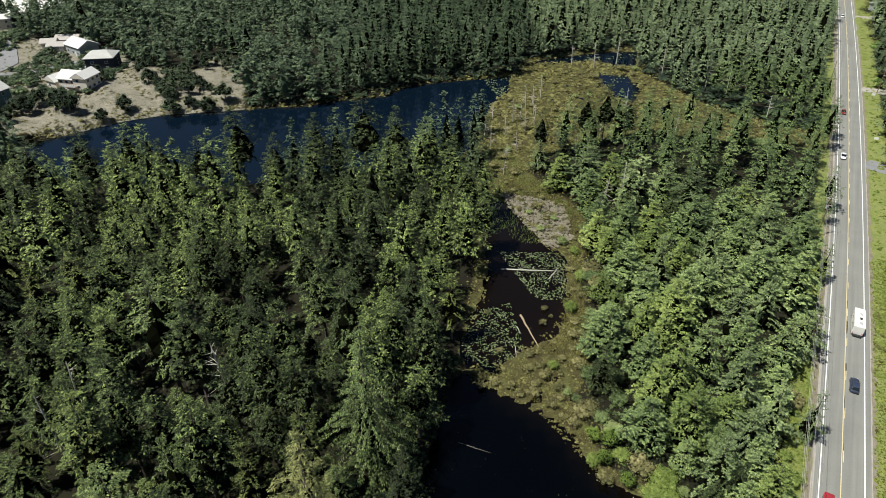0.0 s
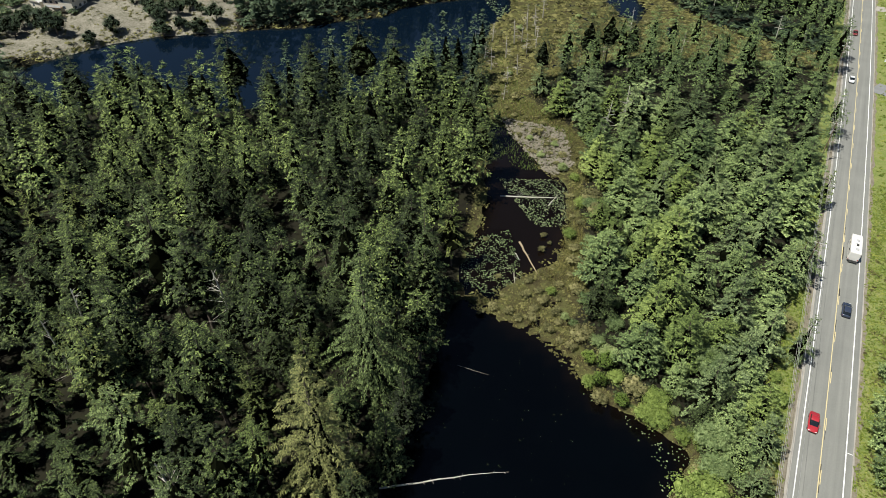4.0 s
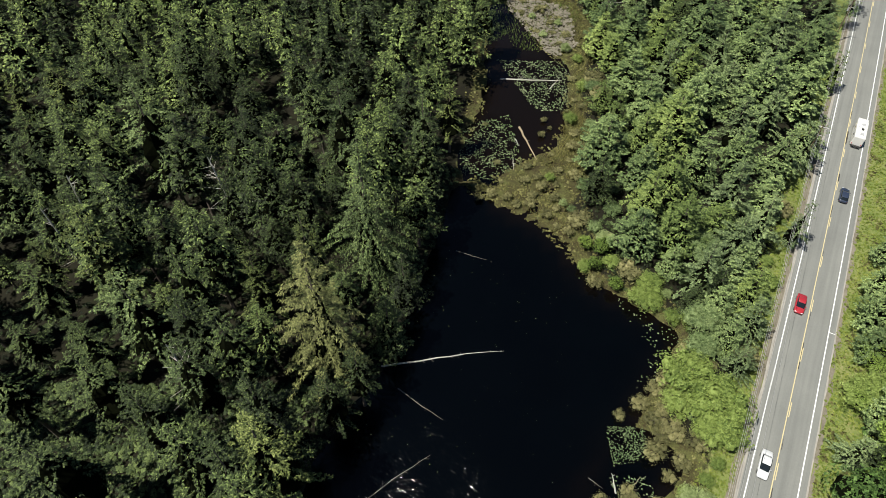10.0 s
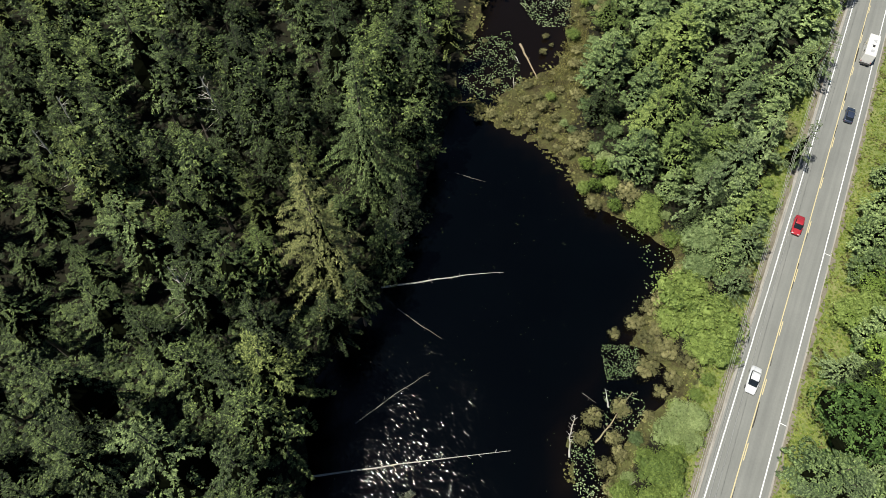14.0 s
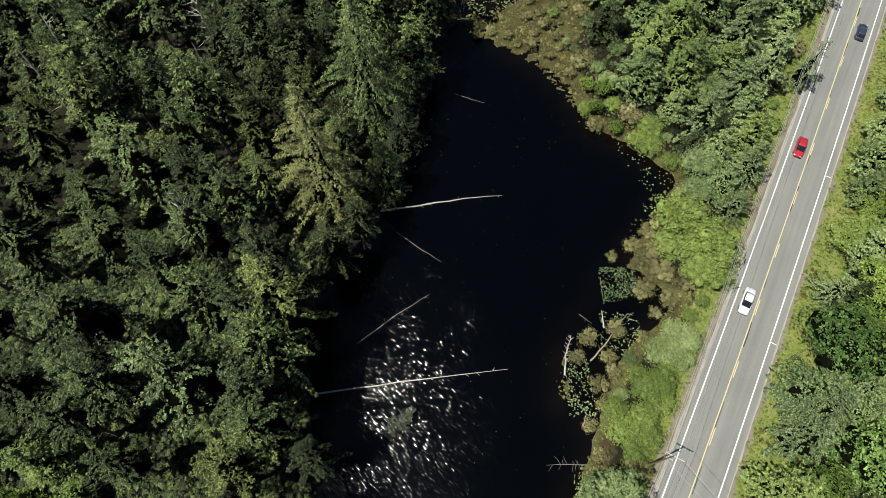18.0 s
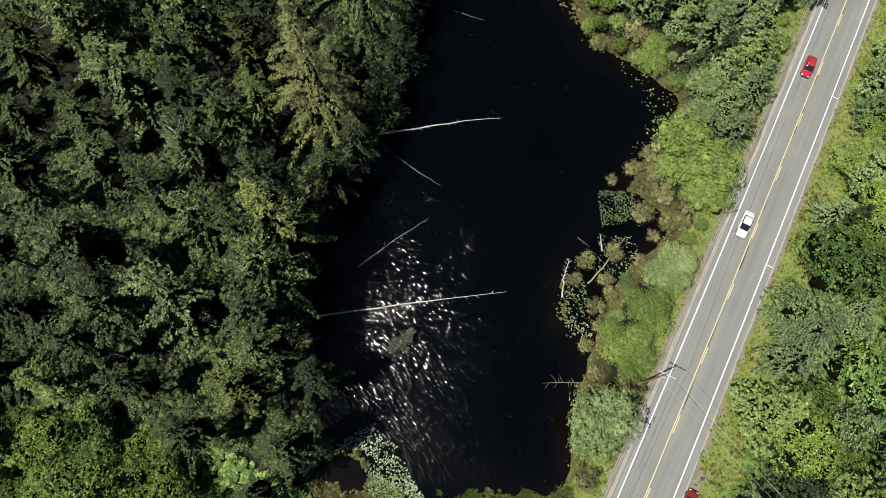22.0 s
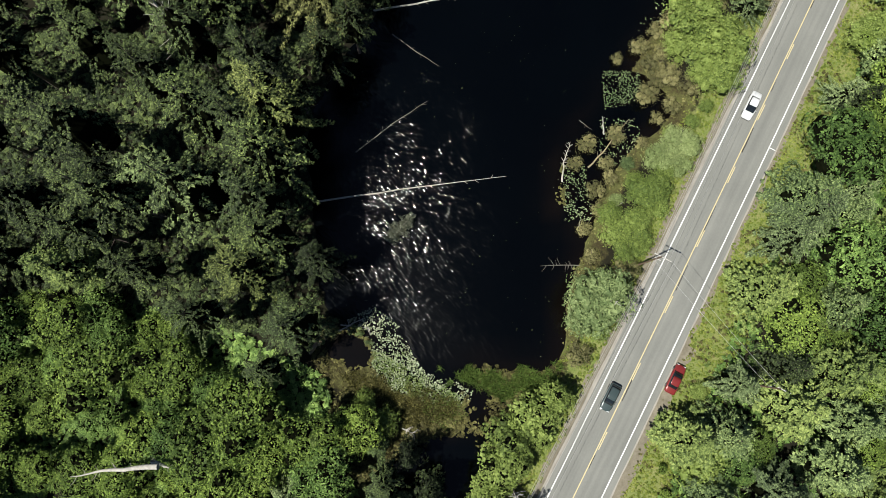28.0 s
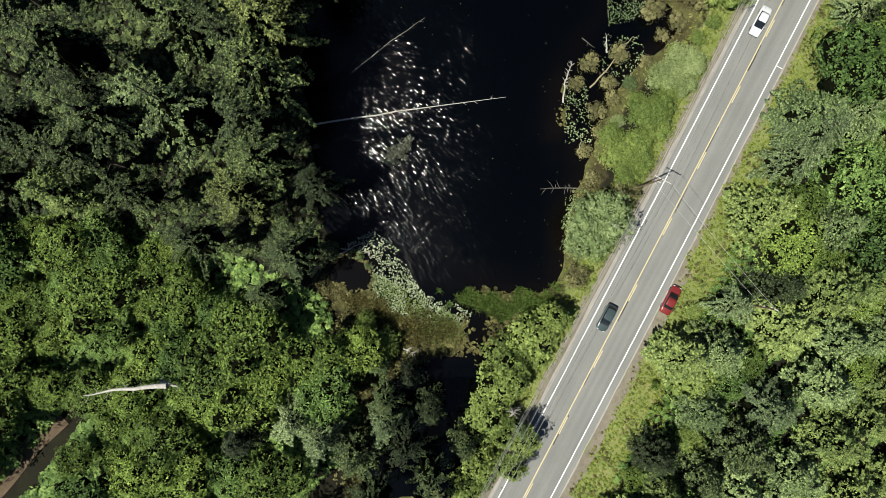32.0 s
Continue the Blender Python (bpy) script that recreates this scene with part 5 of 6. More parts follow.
tussocks("verge_grass", GRASS_MAT, 22000, (60, 260, 110, 430), lambda x, y: (road_sq(x, y)[1] > 6.4) & (road_sq(x, y)[1] < 16), 0.5, 42, "uneven grass beside the far road", "grass", 0.15)
tussocks("dune_grass", BOG_GRASS, 9000, (-270, -85, 215, 375), lambda x, y: (np.maximum(np.maximum(inside(DUNE, x, y), inside(HOUSES, x, y)), inside(CLEARING, x, y)) > -2) & (wave(x, y, 14, 12) > 0.0), 0.6, 34, "tufts of dune grass on sand", "grass", 0.2)
tussocks("undergrowth", ALDER, 16000, (10, 110, -48, 90), lambda x, y: (road_sq(x, y)[1] > 11) & (road_sq(x, y)[1] < 45), 0.55, 35, "green bramble and fern undergrowth", "undergrowth", 0.4)
tussocks("undergrowth", ALDER, 16000, (-95, -10, -55, 5), lambda x, y: (inside(DECID, x, y) > -2) & (inside(TRACK, x, y) < 4.5), 0.5, 36, "green bramble undergrowth below the alders", "undergrowth", 0.5)
tussocks("undergrowth", SPRUCE, 14000, (20, 150, 60, 230), lambda x, y: (road_sq(x, y)[1] < -9) & wooded(x, y), 0.42, 37, "green undergrowth below the roadside firs", "undergrowth", 0.4)
# Also coloured dark, in place of shade in the gaps.
tussocks("undergrowth", DARK_SPRUCE, 10000, (-150, 14, 45, 185), lambda x, y: wooded(x, y) & in_view(x, y) & (y > 48) & (water_depth(x, y) < -6), 0.5, 38, "fern and salal undergrowth in the wood, darkened for shade", "undergrowth", 0.9)
tussocks("undergrowth", FAR_GREEN, 12000, (-160, 150, 225, 350), lambda x, y: wooded(x, y) & ((water_depth(x, y) > -22) | (inside(MARSH, x, y) > -22)), 1.3, 39, "bushes along the far lake shore", "undergrowth", 0.9)
for x, y, r in spread.fill(5, 140, 165, 320, 5, 9, lambda x, y: (inside(MARSH, x, y) > 1) & (water_depth(x, y) < -1) & (wave(x, y, 40, 5) > -0.1), 12):
    pick(BUSH_B if rng.random() < 0.6 else SMALL_D if rng.random() < 0.5 else BUSH_P).plant(x, y, rng.uniform(1.2, 3.2), rng.uniform(0, 6.28), "scrub on the bog", rng.uniform(0.8, 1.3))
for x, y, r in spread.fill(0, 45, 80, 185, 3.0, 6.0, lambda x, y: (inside(MARSH, x, y) > 0.3) & (water_depth(x, y) < -0.5) & (wave(x, y, 9, 3) > -0.3), 13):
    pick(BUSH_B).plant(x, y, rng.uniform(0.7, 1.7), rng.uniform(0, 6.28), "scrub on the bog", rng.uniform(1.0, 1.5))


# ---- fallen and standing dead wood ----
def dead_log(path, radius, twigs=6, label="bleached fallen log lying in dark water", seed=0, mat=None, name="fallen_log", tip=0.25, twig_len=0.8):
    """A fallen stem with broken side branches; path in metres from its butt to its tip."""
    g = np.random.default_rng(seed + 70)
    pts = np.array([(*p, WATER_Z + 0.06) if len(p) == 2 else p for p in path], float)
    t = np.linspace(0, 1, 9)
    u = np.linspace(0, 1, len(pts))
    line = np.stack([np.interp(t, u, pts[:, i]) for i in range(3)], 1)
    line[1:-1] += g.normal(0, 0.35 * radius, (7, 3)) * (1, 1, 0.4)
    root = new(name)
    root.location = line[0]
    line -= line[0]
    mat = mat or DEAD_WOOD
    part("stem", mesh_of("stem", *tube(line, radius * (1 - (1 - tip) * t), 7), mat, None, True), root)
    for i in range(twigs):
        k = g.uniform(0.25, 0.97)
        a = np.array([np.interp(k, t, line[:, j]) for j in range(3)])
        d = unit(line[-1] - line[0])
        side = np.array([-d[1], d[0], 0]) * (1 if i % 2 else -1)
        l = twig_len * g.uniform(0.4, 1.2)
        e = a + (side * 0.8 + d * g.uniform(0.1, 0.8) + np.array([0, 0, g.uniform(0.0, 0.5)])) * l
        part("branch_stub", mesh_of("branch_stub", *tube(np.array([a, (a + e) / 2 + g.normal(0, 0.05, 3), e]), (0.045, 0.035, 0.012), 4), mat), root)
    return tagged(root, label, "log")


GREY_LOG = surface("grey sunken wood", [(0.3, (0.07, 0.065, 0.055)), (0.7, (0.2, 0.185, 0.16))], 2, bump=0.4)
TAN_LOG = surface("barked tan log", [(0.3, (0.2, 0.15, 0.09)), (0.7, (0.4, 0.33, 0.22))], 2, bump=0.5)
dead_log([(-20.5, 21.4, -1.7), (-7.4, 23.2, -1.72), (10.5, 25.3, -1.78)], 0.17, 12, "long bleached fallen trunk reaching across the pond", 1, tip=0.2)
dead_log([(-11.5, 54.6, -1.7), (-2.4, 56.1, -1.74), (4.8, 57.3, -1.78), (11.5, 57.8, -1.84)], 0.19, 9, "slender white fallen trunk half sunk in the pond", 2, tip=0.15)
dead_log([(-8.3, 50.3), (-3.9, 46.9), (-0.4, 44.5)], 0.12, 4, "thin half-sunk log with a moss tuft", 3, GREY_LOG)
dead_log([(-14.4, 29.7), (-8.1, 34.6), (-2.4, 38.4)], 0.12, 6, "thin grey half-sunk log", 4, GREY_LOG)
dead_log([(2.3, 81.1), (5.5, 79.8), (9.7, 78.4, -1.85)], 0.09, 2, "thin grey half-sunk log near the spit", 5, GREY_LOG)
dead_log([(19.7, 24.2), (20.1, 27.5), (21.3, 31.0)], 0.16, 18, "white dead spruce top with ribs of branches, lying in water", 6, twig_len=0.9)
dead_log([(23.4, 10.3), (18.4, 10.4), (15.7, 10.3)], 0.1, 12, "grey dead treetop lying in water", 7, GREY_LOG, twig_len=1.4)
dead_log([(14.5, 138.5), (22.8, 137.8), (30.6, 137.6)], 0.24, 14, "pale beaver-felled log across the creek", 8, twig_len=1.6)
dead_log([(26.9, 134.1), (30.1, 139.0)], 0.14, 3, "pale short log leaning on another log", 9)
dead_log([(18.1, 119.4), (19.3, 115.2), (20.8, 109.6), (22.6, 105.1)], 0.3, 4, "stout tan fallen trunk in the bog", 10, TAN_LOG)
dead_log([(16.8, 115.2), (17.5, 112.8)], 0.12, 3, "short white driftwood stick", 11)
dead_log([(15.8, 108.3), (15.8, 104.5)], 0.1, 4, "short white driftwood stick in the creek", 12)
dead_log([(25.3, 17.8, -0.3), (28.9, 20.2, 0.4)], 0.24, 3, "grey weathered log in the thicket", 13)
dead_log([(23.0, 34.7), (25.0, 33.0)], 0.08, 1, "thin brown sunken stick", 14, GREY_LOG)
dead_log([(24.0, 26.5, -1.3), (27.0, 29.5, -1.2), (31.0, 34.5, -0.8)], 0.16, 8, "brown mossy log at the thicket's edge", 15, TAN_LOG)
dead_log([(27.0, 32.2), (26.8, 35.4)], 0.15, 2, "short white stub of a log", 16)
dead_log([(22.0, 16.4), (22.6, 18.0)], 0.09, 0, "small white stick at the bank", 17)
dead_log([(-17.0, 0.2, -1.3), (-13.2, 2.1, -1.6)], 0.13, 8, "tangle of white dead branches at the shore", 18, twig_len=1.6)
dead_log([(-16.6, 1.2, -1.4), (-11.8, 0.6, -1.6)], 0.1, 6, "white dead branch at the shore", 19, twig_len=1.2)
dead_log([(-21.7, -3.2, -0.8), (-19.3, -1.2, 0.9)], 0.42, 2, "broken pale stump at the wood's edge", 20, TAN_LOG, "tree_stump", 0.7)
dead_log([(-6.8, -15.0, -1.2), (-4.8, -16.0, -1.0)], 0.12, 14, "bleached tangle of dead branches in the sedge", 23, twig_len=1.2)
dead_log([(-38.9, -17.7, 12.2), (-45.2, -18.2, 11.8), (-51.5, -19.2, 10.8)], 0.42, 9, "bleached broken trunk lying over the alders", 21, tip=0.1, twig_len=1.2)
dead_log([(-40.5, -17.2, 10.4), (-38.6, -18.4, 9.4)], 0.34, 2, "splintered white butt of a broken trunk", 22, tip=0.5)


def dead_tree(x, y, h, seed, label="bare grey standing dead tree", group="dead trees in the marsh"):
    g = np.random.default_rng(seed + 40)
    root = new("dead_tree")
    root.location = (x, y, max(float(ground_z(x, y)), WATER_Z) - 0.2)
    lean = g.normal(0, 0.04, 2)
    z = np.linspace(0, h, 6)
    part("trunk", mesh_of("trunk", *tube(np.stack([lean[0] * z, lean[1] * z, z], 1), 0.03 * h ** 0.8 * (1 - 0.85 * z / h) + 0.03, 6), DEAD_WOOD), root)
    for i in range(15):
        k, a = g.uniform(0.25, 0.97), g.uniform(0, 6.28)
        l = (1.1 - k) * h * 0.28 + 0.3
        p = np.array([lean[0] * k * h, lean[1] * k * h, k * h])
        e = p + np.array([math.cos(a) * l, math.sin(a) * l, g.uniform(-0.2, 0.35) * l])
        part("dead_branch", mesh_of("dead_branch", *tube(np.array([p, e]), (0.07, 0.02), 4), DEAD_WOOD), root)
    return tagged(root, label, "dead tree", group)


SNAGS = [(32.3, 249.9, 11), (35, 244, 9), (29, 238, 7), (10.5, 227.4, 9), (14, 222, 7), (8.5, 219, 8), (36, 256, 8), (40, 262, 10), (73.0, 247, 10), (104.8, 269.2, 12), (112, 268, 13), (119, 262, 12), (126.7, 238, 9), (134, 233, 7), (98, 285, 13), (47, 166, 13), (54, 171, 14), (44.1, 159.6, 9), (21, 203, 7), (25, 210, 8)]
MORE_SNAGS = [(30, 228, 8), (16, 214, 9), (13, 232, 9), (18, 240, 7), (22, 224, 9), (26, 236, 10), (34, 233, 8), (12, 205, 8), (19, 192, 6), (45, 205, 9), (58, 224, 8), (88, 228, 9), (96, 222, 10), (70, 300, 12), (82, 306, 13), (60, 304, 10)]
for i, (x, y, h) in enumerate(SNAGS + MORE_SNAGS):
    dead_tree(x, y, h, i)

for i, (x, y, h) in enumerate(((-39.1, 45.7, 21), (-42.0, 85.8, 22), (-66.5, 76.9, 22), (-70.1, 74.0, 20))):
    dead_tree(x, y, h, 60 + i, "bleached bare dead tree among the spruces", "dead trees of the west wood")


dead_tree(25.5, 3.7, 8.5, 80, "bare grey dead branches rising through the willow", "dead trees by the road")
dead_tree(10.2, -24.0, 7.0, 81, "bare grey dead sapling between the roadside alders", "dead trees by the road")


# ---- water plants ----
def pads(n, poly, size, seed, density=lambda x, y: x == x, label="pale green lily pads floating on dark water", mat=PAD_MAT):
    g = np.random.default_rng(seed)
    pts = np.array(poly)
    lo, hi = pts.min(0), pts.max(0)
    x, y = g.uniform(lo[0], hi[0], n), g.uniform(lo[1], hi[1], n)
    k = (inside(poly, x, y) > 0) & (ground_z(x, y) < WATER_Z + 0.08) & density(x, y)
    x, y = x[k], y[k]
    cell = np.stack([np.floor(x / (1.75 * size)), np.floor(y / (1.75 * size))], 1)
    x, y = (c[np.unique(cell, axis=0, return_index=True)[1]] for c in (x, y))      # pads lie side by side
    m = len(x)
    r = size * g.uniform(0.5, 1.1, m)
    a = np.linspace(0.25, 6.03, 7)
    t = g.uniform(0, 6.28, m)
    tilt = g.normal(0, 0.12, (m, 2))
    v = np.empty((m, 8, 3))
    v[:, 0] = np.stack([x, y, np.full(m, WATER_Z + 0.03)], 1)
    for i, b in enumerate(a):
        c, s = np.cos(b + t), np.sin(b + t)
        v[:, i + 1] = np.stack([x + r * c, y + r * s, WATER_Z + 0.035 + r * np.abs(tilt[:, 0] * c + tilt[:, 1] * s)], 1)
    f = np.array([(0, i, i + 1) for i in range(1, 7)])
    return tagged(new("lily_pads", mesh_of("lily_pads", v.reshape(-1, 3), (np.arange(m)[:, None, None] * 8 + f).reshape(-1, 3), mat)), label, "lily pads", kind="stuff")


def patchy(size, seed, level=0.0):
    """Loose drifts: dense in the middle, thinning out to single leaves."""
    return lambda x, y: wave(x, y, size, seed) + 0.5 * wave(x, y, size * 0.37, seed + 1) + 0.9 * np.sin(9173.0 * x + 5417.0 * y) > level + 0.25


PALE_PAD = foliage("pale sunlit lily pads", (0.16, 0.2, 0.1), (0.36, 0.4, 0.26), (0.62, 0.64, 0.5), 0.1, 0.5)
pads(15000, [(-15.5, 2.0), (-11.5, 4.2), (-7.0, 0.7), (-5.2, -3.4), (-3.0, -6.6), (0.6, -7.4), (4.6, -9.6), (3.2, -12.2), (-4.0, -11.0), (-8.6, -9.4), (-11.6, -6.5), (-12.2, -2.2)], 0.135, 1, patchy(2.6, 1, 0.02), "crowded pale lily pads at the pond's south end", PALE_PAD)
pads(7000, [(-11.6, -3.0), (-6.0, -3.6), (-2.6, -7.6), (3.2, -10.4), (2.2, -13.0), (-4.0, -12.2), (-8.6, -10.2), (-11.8, -7.0)], 0.15, 21, patchy(2.2, 4, -0.2), "green lily pads among sedge")
pads(1700, [(27.0, 43.4), (33.6, 43.2), (33.4, 37.7), (27.2, 36.5)], 0.13, 2, patchy(3.1, 2, -0.05))
pads(1100, [(19.7, 27.4), (23.8, 27.0), (24.4, 17.6), (19.9, 17.4)], 0.13, 3, patchy(2.4, 3, 0.1))
pads(1000, [(26.5, 35.2), (33.2, 34.8), (32.3, 27.0), (25.6, 26.6)], 0.13, 4, patchy(2.4, 4, 0.15))
pads(4200, [(3.2, 120), (15.8, 124), (18.5, 105), (10.4, 101.4), (3.6, 103)], 0.16, 5, patchy(4, 5, 0.0), "scattered lily pads on the dark creek")
pads(4200, [(14, 147), (33, 146), (33, 125.5), (22.5, 125.5)], 0.17, 6, patchy(5, 6, -0.1), "pale lily pads round the beaver log")
pads(750, [(17, 96), (26, 86), (29, 72), (34, 68), (44, 62), (42, 57), (36, 68), (26, 73), (23, 82), (14, 91)], 0.15, 7, patchy(3.5, 7, 0.1), "lily pads strung along the bank")
pads(750, [(34, 72), (45, 63), (42, 52), (36, 46), (33, 50), (38, 58), (33, 67)], 0.17, 8, patchy(3, 8, 0.1), "small lily pads near the bank")
pads(260, [(-18, 0), (22, -6), (20, 30), (24, 75), (5, 95), (-18, 40)], 0.06, 9, label="tiny floating leaves scattered on the pond")
pads(3600, [(15, 288), (40, 290), (45, 262), (30, 232), (12, 215), (9, 235), (22, 262)], 0.42, 10, patchy(14, 9, 0.0), "rafts of lily pads on the far lake")
pads(1350, [(40, 320), (100, 326), (95, 290), (70, 270), (60, 300)], 0.45, 11, patchy(12, 10, 0.1), "rafts of lily pads on the marsh pools")

REED_MAT = foliage("reed blades", (0.07, 0.12, 0.028), (0.18, 0.27, 0.06), (0.33, 0.41, 0.11), 0.25)


GOLD_GRASS = foliage("golden marsh grass", (0.05, 0.048, 0.014), (0.19, 0.175, 0.055), (0.4, 0.35, 0.13), 0.25)
PALE_TWIG = surface("pale dead twigs", [(0.3, (0.12, 0.108, 0.08)), (0.7, (0.31, 0.28, 0.215))], 1.5, bump=0)


def reeds(n, poly, h, seed, label, mat=REED_MAT, name="reeds"):
    g = np.random.default_rng(seed)
    pts = np.array(poly)
    lo, hi = pts.min(0), pts.max(0)
    x, y = g.uniform(lo[0], hi[0], n), g.uniform(lo[1], hi[1], n)
    k = inside(poly, x, y) + 1.3 * wave(x, y, 4.3, seed) + 0.7 * wave(x, y, 1.6, seed + 3) > 0.4
    x, y = x[k], y[k]
    m = len(x)
    a, l = g.uniform(0, 6.28, m), h * g.uniform(0.5, 1.2, m)
    d = np.stack([np.cos(a), np.sin(a)], 1)
    base = np.stack([x, y, np.maximum(ground_z(x, y), WATER_Z) - 0.05], 1)
    side = np.stack([-d[:, 1], d[:, 0], np.zeros(m)], 1) * 0.05
    tip = base + np.concatenate([d * (0.55 * l)[:, None], l[:, None]], 1)
    v = np.stack([base - side, base + side, tip], 1).reshape(-1, 3)
    return tagged(new(name, mesh_of(name, v, np.arange(len(v)).reshape(-1, 3), mat)), label, name.replace("_", " "), kind="stuff")


reeds(9500, [(-1.6, -5.0), (3, -6.2), (7.5, -5.6), (10, -6.4), (14, -5.8), (19, -5.6), (19.4, -8.4), (14.2, -11.4), (9.8, -10.8), (5.6, -9.4), (0.4, -7.8)], 1.4, 1, "tall green reeds along the pond's south shore")
reeds(2800, [(18, 179), (36, 172), (36, 153), (30, 147), (25, 157), (20, 169)], 1.0, 5, "pale grey twiggy dead scrub beside the creek", PALE_TWIG, "dead_scrub")
reeds(26000, [(31, 102), (36, 112), (35, 132), (42, 152), (40, 176), (24, 192), (14, 182), (19, 178), (36, 172), (36, 150), (30, 128), (27, 112)], 0.9, 6, "golden olive marsh grass along the creek", GOLD_GRASS, "marsh_grass")
reeds(9000, [(15, 186), (38, 182), (42, 205), (60, 222), (100, 225), (84, 250), (40, 255), (18, 240)], 1.5, 7, "golden olive grass across the far marsh", GOLD_GRASS, "marsh_grass")
reeds(12000, [(-17.0, -6.5), (-11.6, -6.0), (-5.9, -8.6), (2.7, -10.2), (2.3, -14.1), (-2.6, -15), (-8.8, -14.2), (-13.5, -10.3)], 0.8, 2, "straw-coloured sedge behind the lily pads", GOLD_GRASS, "marsh_grass")
reeds(5200, [(-11.6, -3.2), (-7.5, -3.4), (-3.6, -7.2), (1.5, -9.4), (3.2, -11.2), (3.4, -15.4), (-2.6, -14.6), (-4.0, -11.2), (-9.6, -9.0)], 0.7, 9, "green sedge among the lily pads")
reeds(7000, [(1, 100), (8, 97), (18, 90), (27, 80), (31, 72), (33, 74), (27, 93), (22, 100), (8, 101)], 0.6, 3, "golden sedge on the spit between pond and creek", GOLD_GRASS, "marsh_grass")
reeds(9000, [(20, 108), (30, 100), (36, 112), (35, 132), (30, 122), (26, 112)], 0.7, 8, "golden olive marsh grass beside the creek", GOLD_GRASS, "marsh_grass")
reeds(9000, [(12, 170), (20, 150), (31, 150), (40, 168), (27, 195), (20, 240), (14, 215)], 0.9, 4, "sedge meadow along the creek")


tussocks("dead_scrub", PALE_TWIG, 3600, (17, 38, 148, 182), lambda x, y: (inside([(18, 179), (36, 172), (36, 153), (30, 147), (25, 157), (20, 169)], x, y) > -0.5) & (wave(x, y, 3, 9) > -0.45), 0.34, 45, "cream-grey bleached brush beside the creek", "dead scrub", 0.45)
tussocks("weeds", BRIGHT_LEAF, 9000, (0, 120, -48, 140), lambda x, y: (road_sq(x, y)[1] > 7.0) & (road_sq(x, y)[1] < 13) & (wave(x, y, 4, 13) > 0.1), 0.28, 46, "yellow-green weeds standing in the verge grass", "weeds", 0.25)
tussocks("weeds", BOG_GRASS, 6000, (0, 120, -48, 140), lambda x, y: (road_sq(x, y)[1] > 5.6) & (road_sq(x, y)[1] < 11) & (wave(x, y, 3, 17) > 0.2), 0.16, 47, "dry straw-coloured tufts along the verge", "weeds", 0.12)


# ---- utility poles and wires ----
INSULATOR = surface("grey porcelain", [(0.3, (0.35, 0.35, 0.36)), (0.7, (0.5, 0.5, 0.5))], 9, bump=0, rough=0.3)
ARM_WOOD = surface("pale weathered crossarm wood", [(0.3, (0.4, 0.38, 0.35)), (0.7, (0.62, 0.6, 0.56))], 5, bump=0.3)


def box_bm(bm, sx, sy, sz, m=Matrix(), bevel=0.0):
    made = bmesh.ops.create_cube(bm, size=1, matrix=m @ Matrix.Diagonal((sx, sy, sz, 1)))
    if bevel:
        edges = list({e for v in made["verts"] for e in v.link_edges})
        bmesh.ops.bevel(bm, geom=edges, offset=bevel, segments=2, affect="EDGES", profile=0.6)
    return bm


def box_mesh(name, sx, sy, sz, mat, m=Matrix(), bevel=0.0):
    return bm_mesh(name, box_bm(bmesh.new(), sx, sy, sz, m, bevel), mat)


def utility_pole(s, q, h=13.0, arm=2.6, side=1):
    root = new("utility_pole")
    x, y, _ = on_road(s, q)
    root.matrix_basis = Matrix.Translation((x, y, float(ground_z(x, y)) - 0.1)) @ Matrix.Rotation(-ROAD_A, 4, "Z")
    z = np.linspace(-0.5, h, 5)
    part("pole", mesh_of("pole", *tube(np.stack([0 * z, 0 * z, z], 1), 0.17 - 0.006 * z, 10), POLE_WOOD, None, True), root)
    bar = part("crossarm", box_mesh("crossarm", arm, 0.12, 0.14, ARM_WOOD, pose(0.35, 0.14, h - 0.45), 0.01), root)
    part("lower_crossarm", box_mesh("lower_crossarm", 1.0, 0.1, 0.12, ARM_WOOD, pose(0.3, 0.14, h - 2.6), 0.01), root)
    for dx in (-0.85, 0.1, 0.85, 1.55):
        pin = [(dx, 0.14, h - 0.38), (dx, 0.14, h - 0.2), (dx, 0.14, h - 0.12)]
        part("insulator", mesh_of("insulator", *tube(np.array(pin), (0.03, 0.07, 0.04), 8), INSULATOR), bar)
    part("transformer", mesh_of("transformer", *tube(np.array([(-0.35, 0.0, h - 3.6), (-0.35, 0, h - 2.7)]), (0.22, 0.22), 10), INSULATOR, None, True), root) if side > 1 else None
    return tagged(root, "tall brown wooden utility pole with a pale crossarm", "utility pole", "utility poles along the road")


POLES = [(-106, -8.5), (-42, -8.5), (23.3, -7.4), (128, -8.6), (184, -8.2), (240, -8.4), (312, -8.6), (390, -8.6)]
for i, (s, q) in enumerate(POLES):
    utility_pole(s, q, side=1 + (i % 3 == 1))


def wire(a, b, sag, name="overhead_wire", r=0.018):
    t = np.linspace(0, 1, 13)
    p = np.array(a)[None] * (1 - t)[:, None] + np.array(b)[None] * t[:, None]
    p[:, 2] -= sag * 4 * t * (1 - t)
    ob = new(name, mesh_of(name, *tube(p, [r] * 13, 4), WIRE))
    return tagged(ob, "thin grey overhead wire between utility poles", "wire", "overhead wires")


for (s0, q0), (s1, q1) in zip(POLES, POLES[1:]):
    for dq, z in ((-0.5, 12.8), (0.45, 12.8), (1.2, 12.8), (1.9, 12.8), (0.2, 9.0), (0.25, 7.6)):
        wire(on_road(s0, q0 + dq, z), on_road(s1, q1 + dq, z), 0.7)
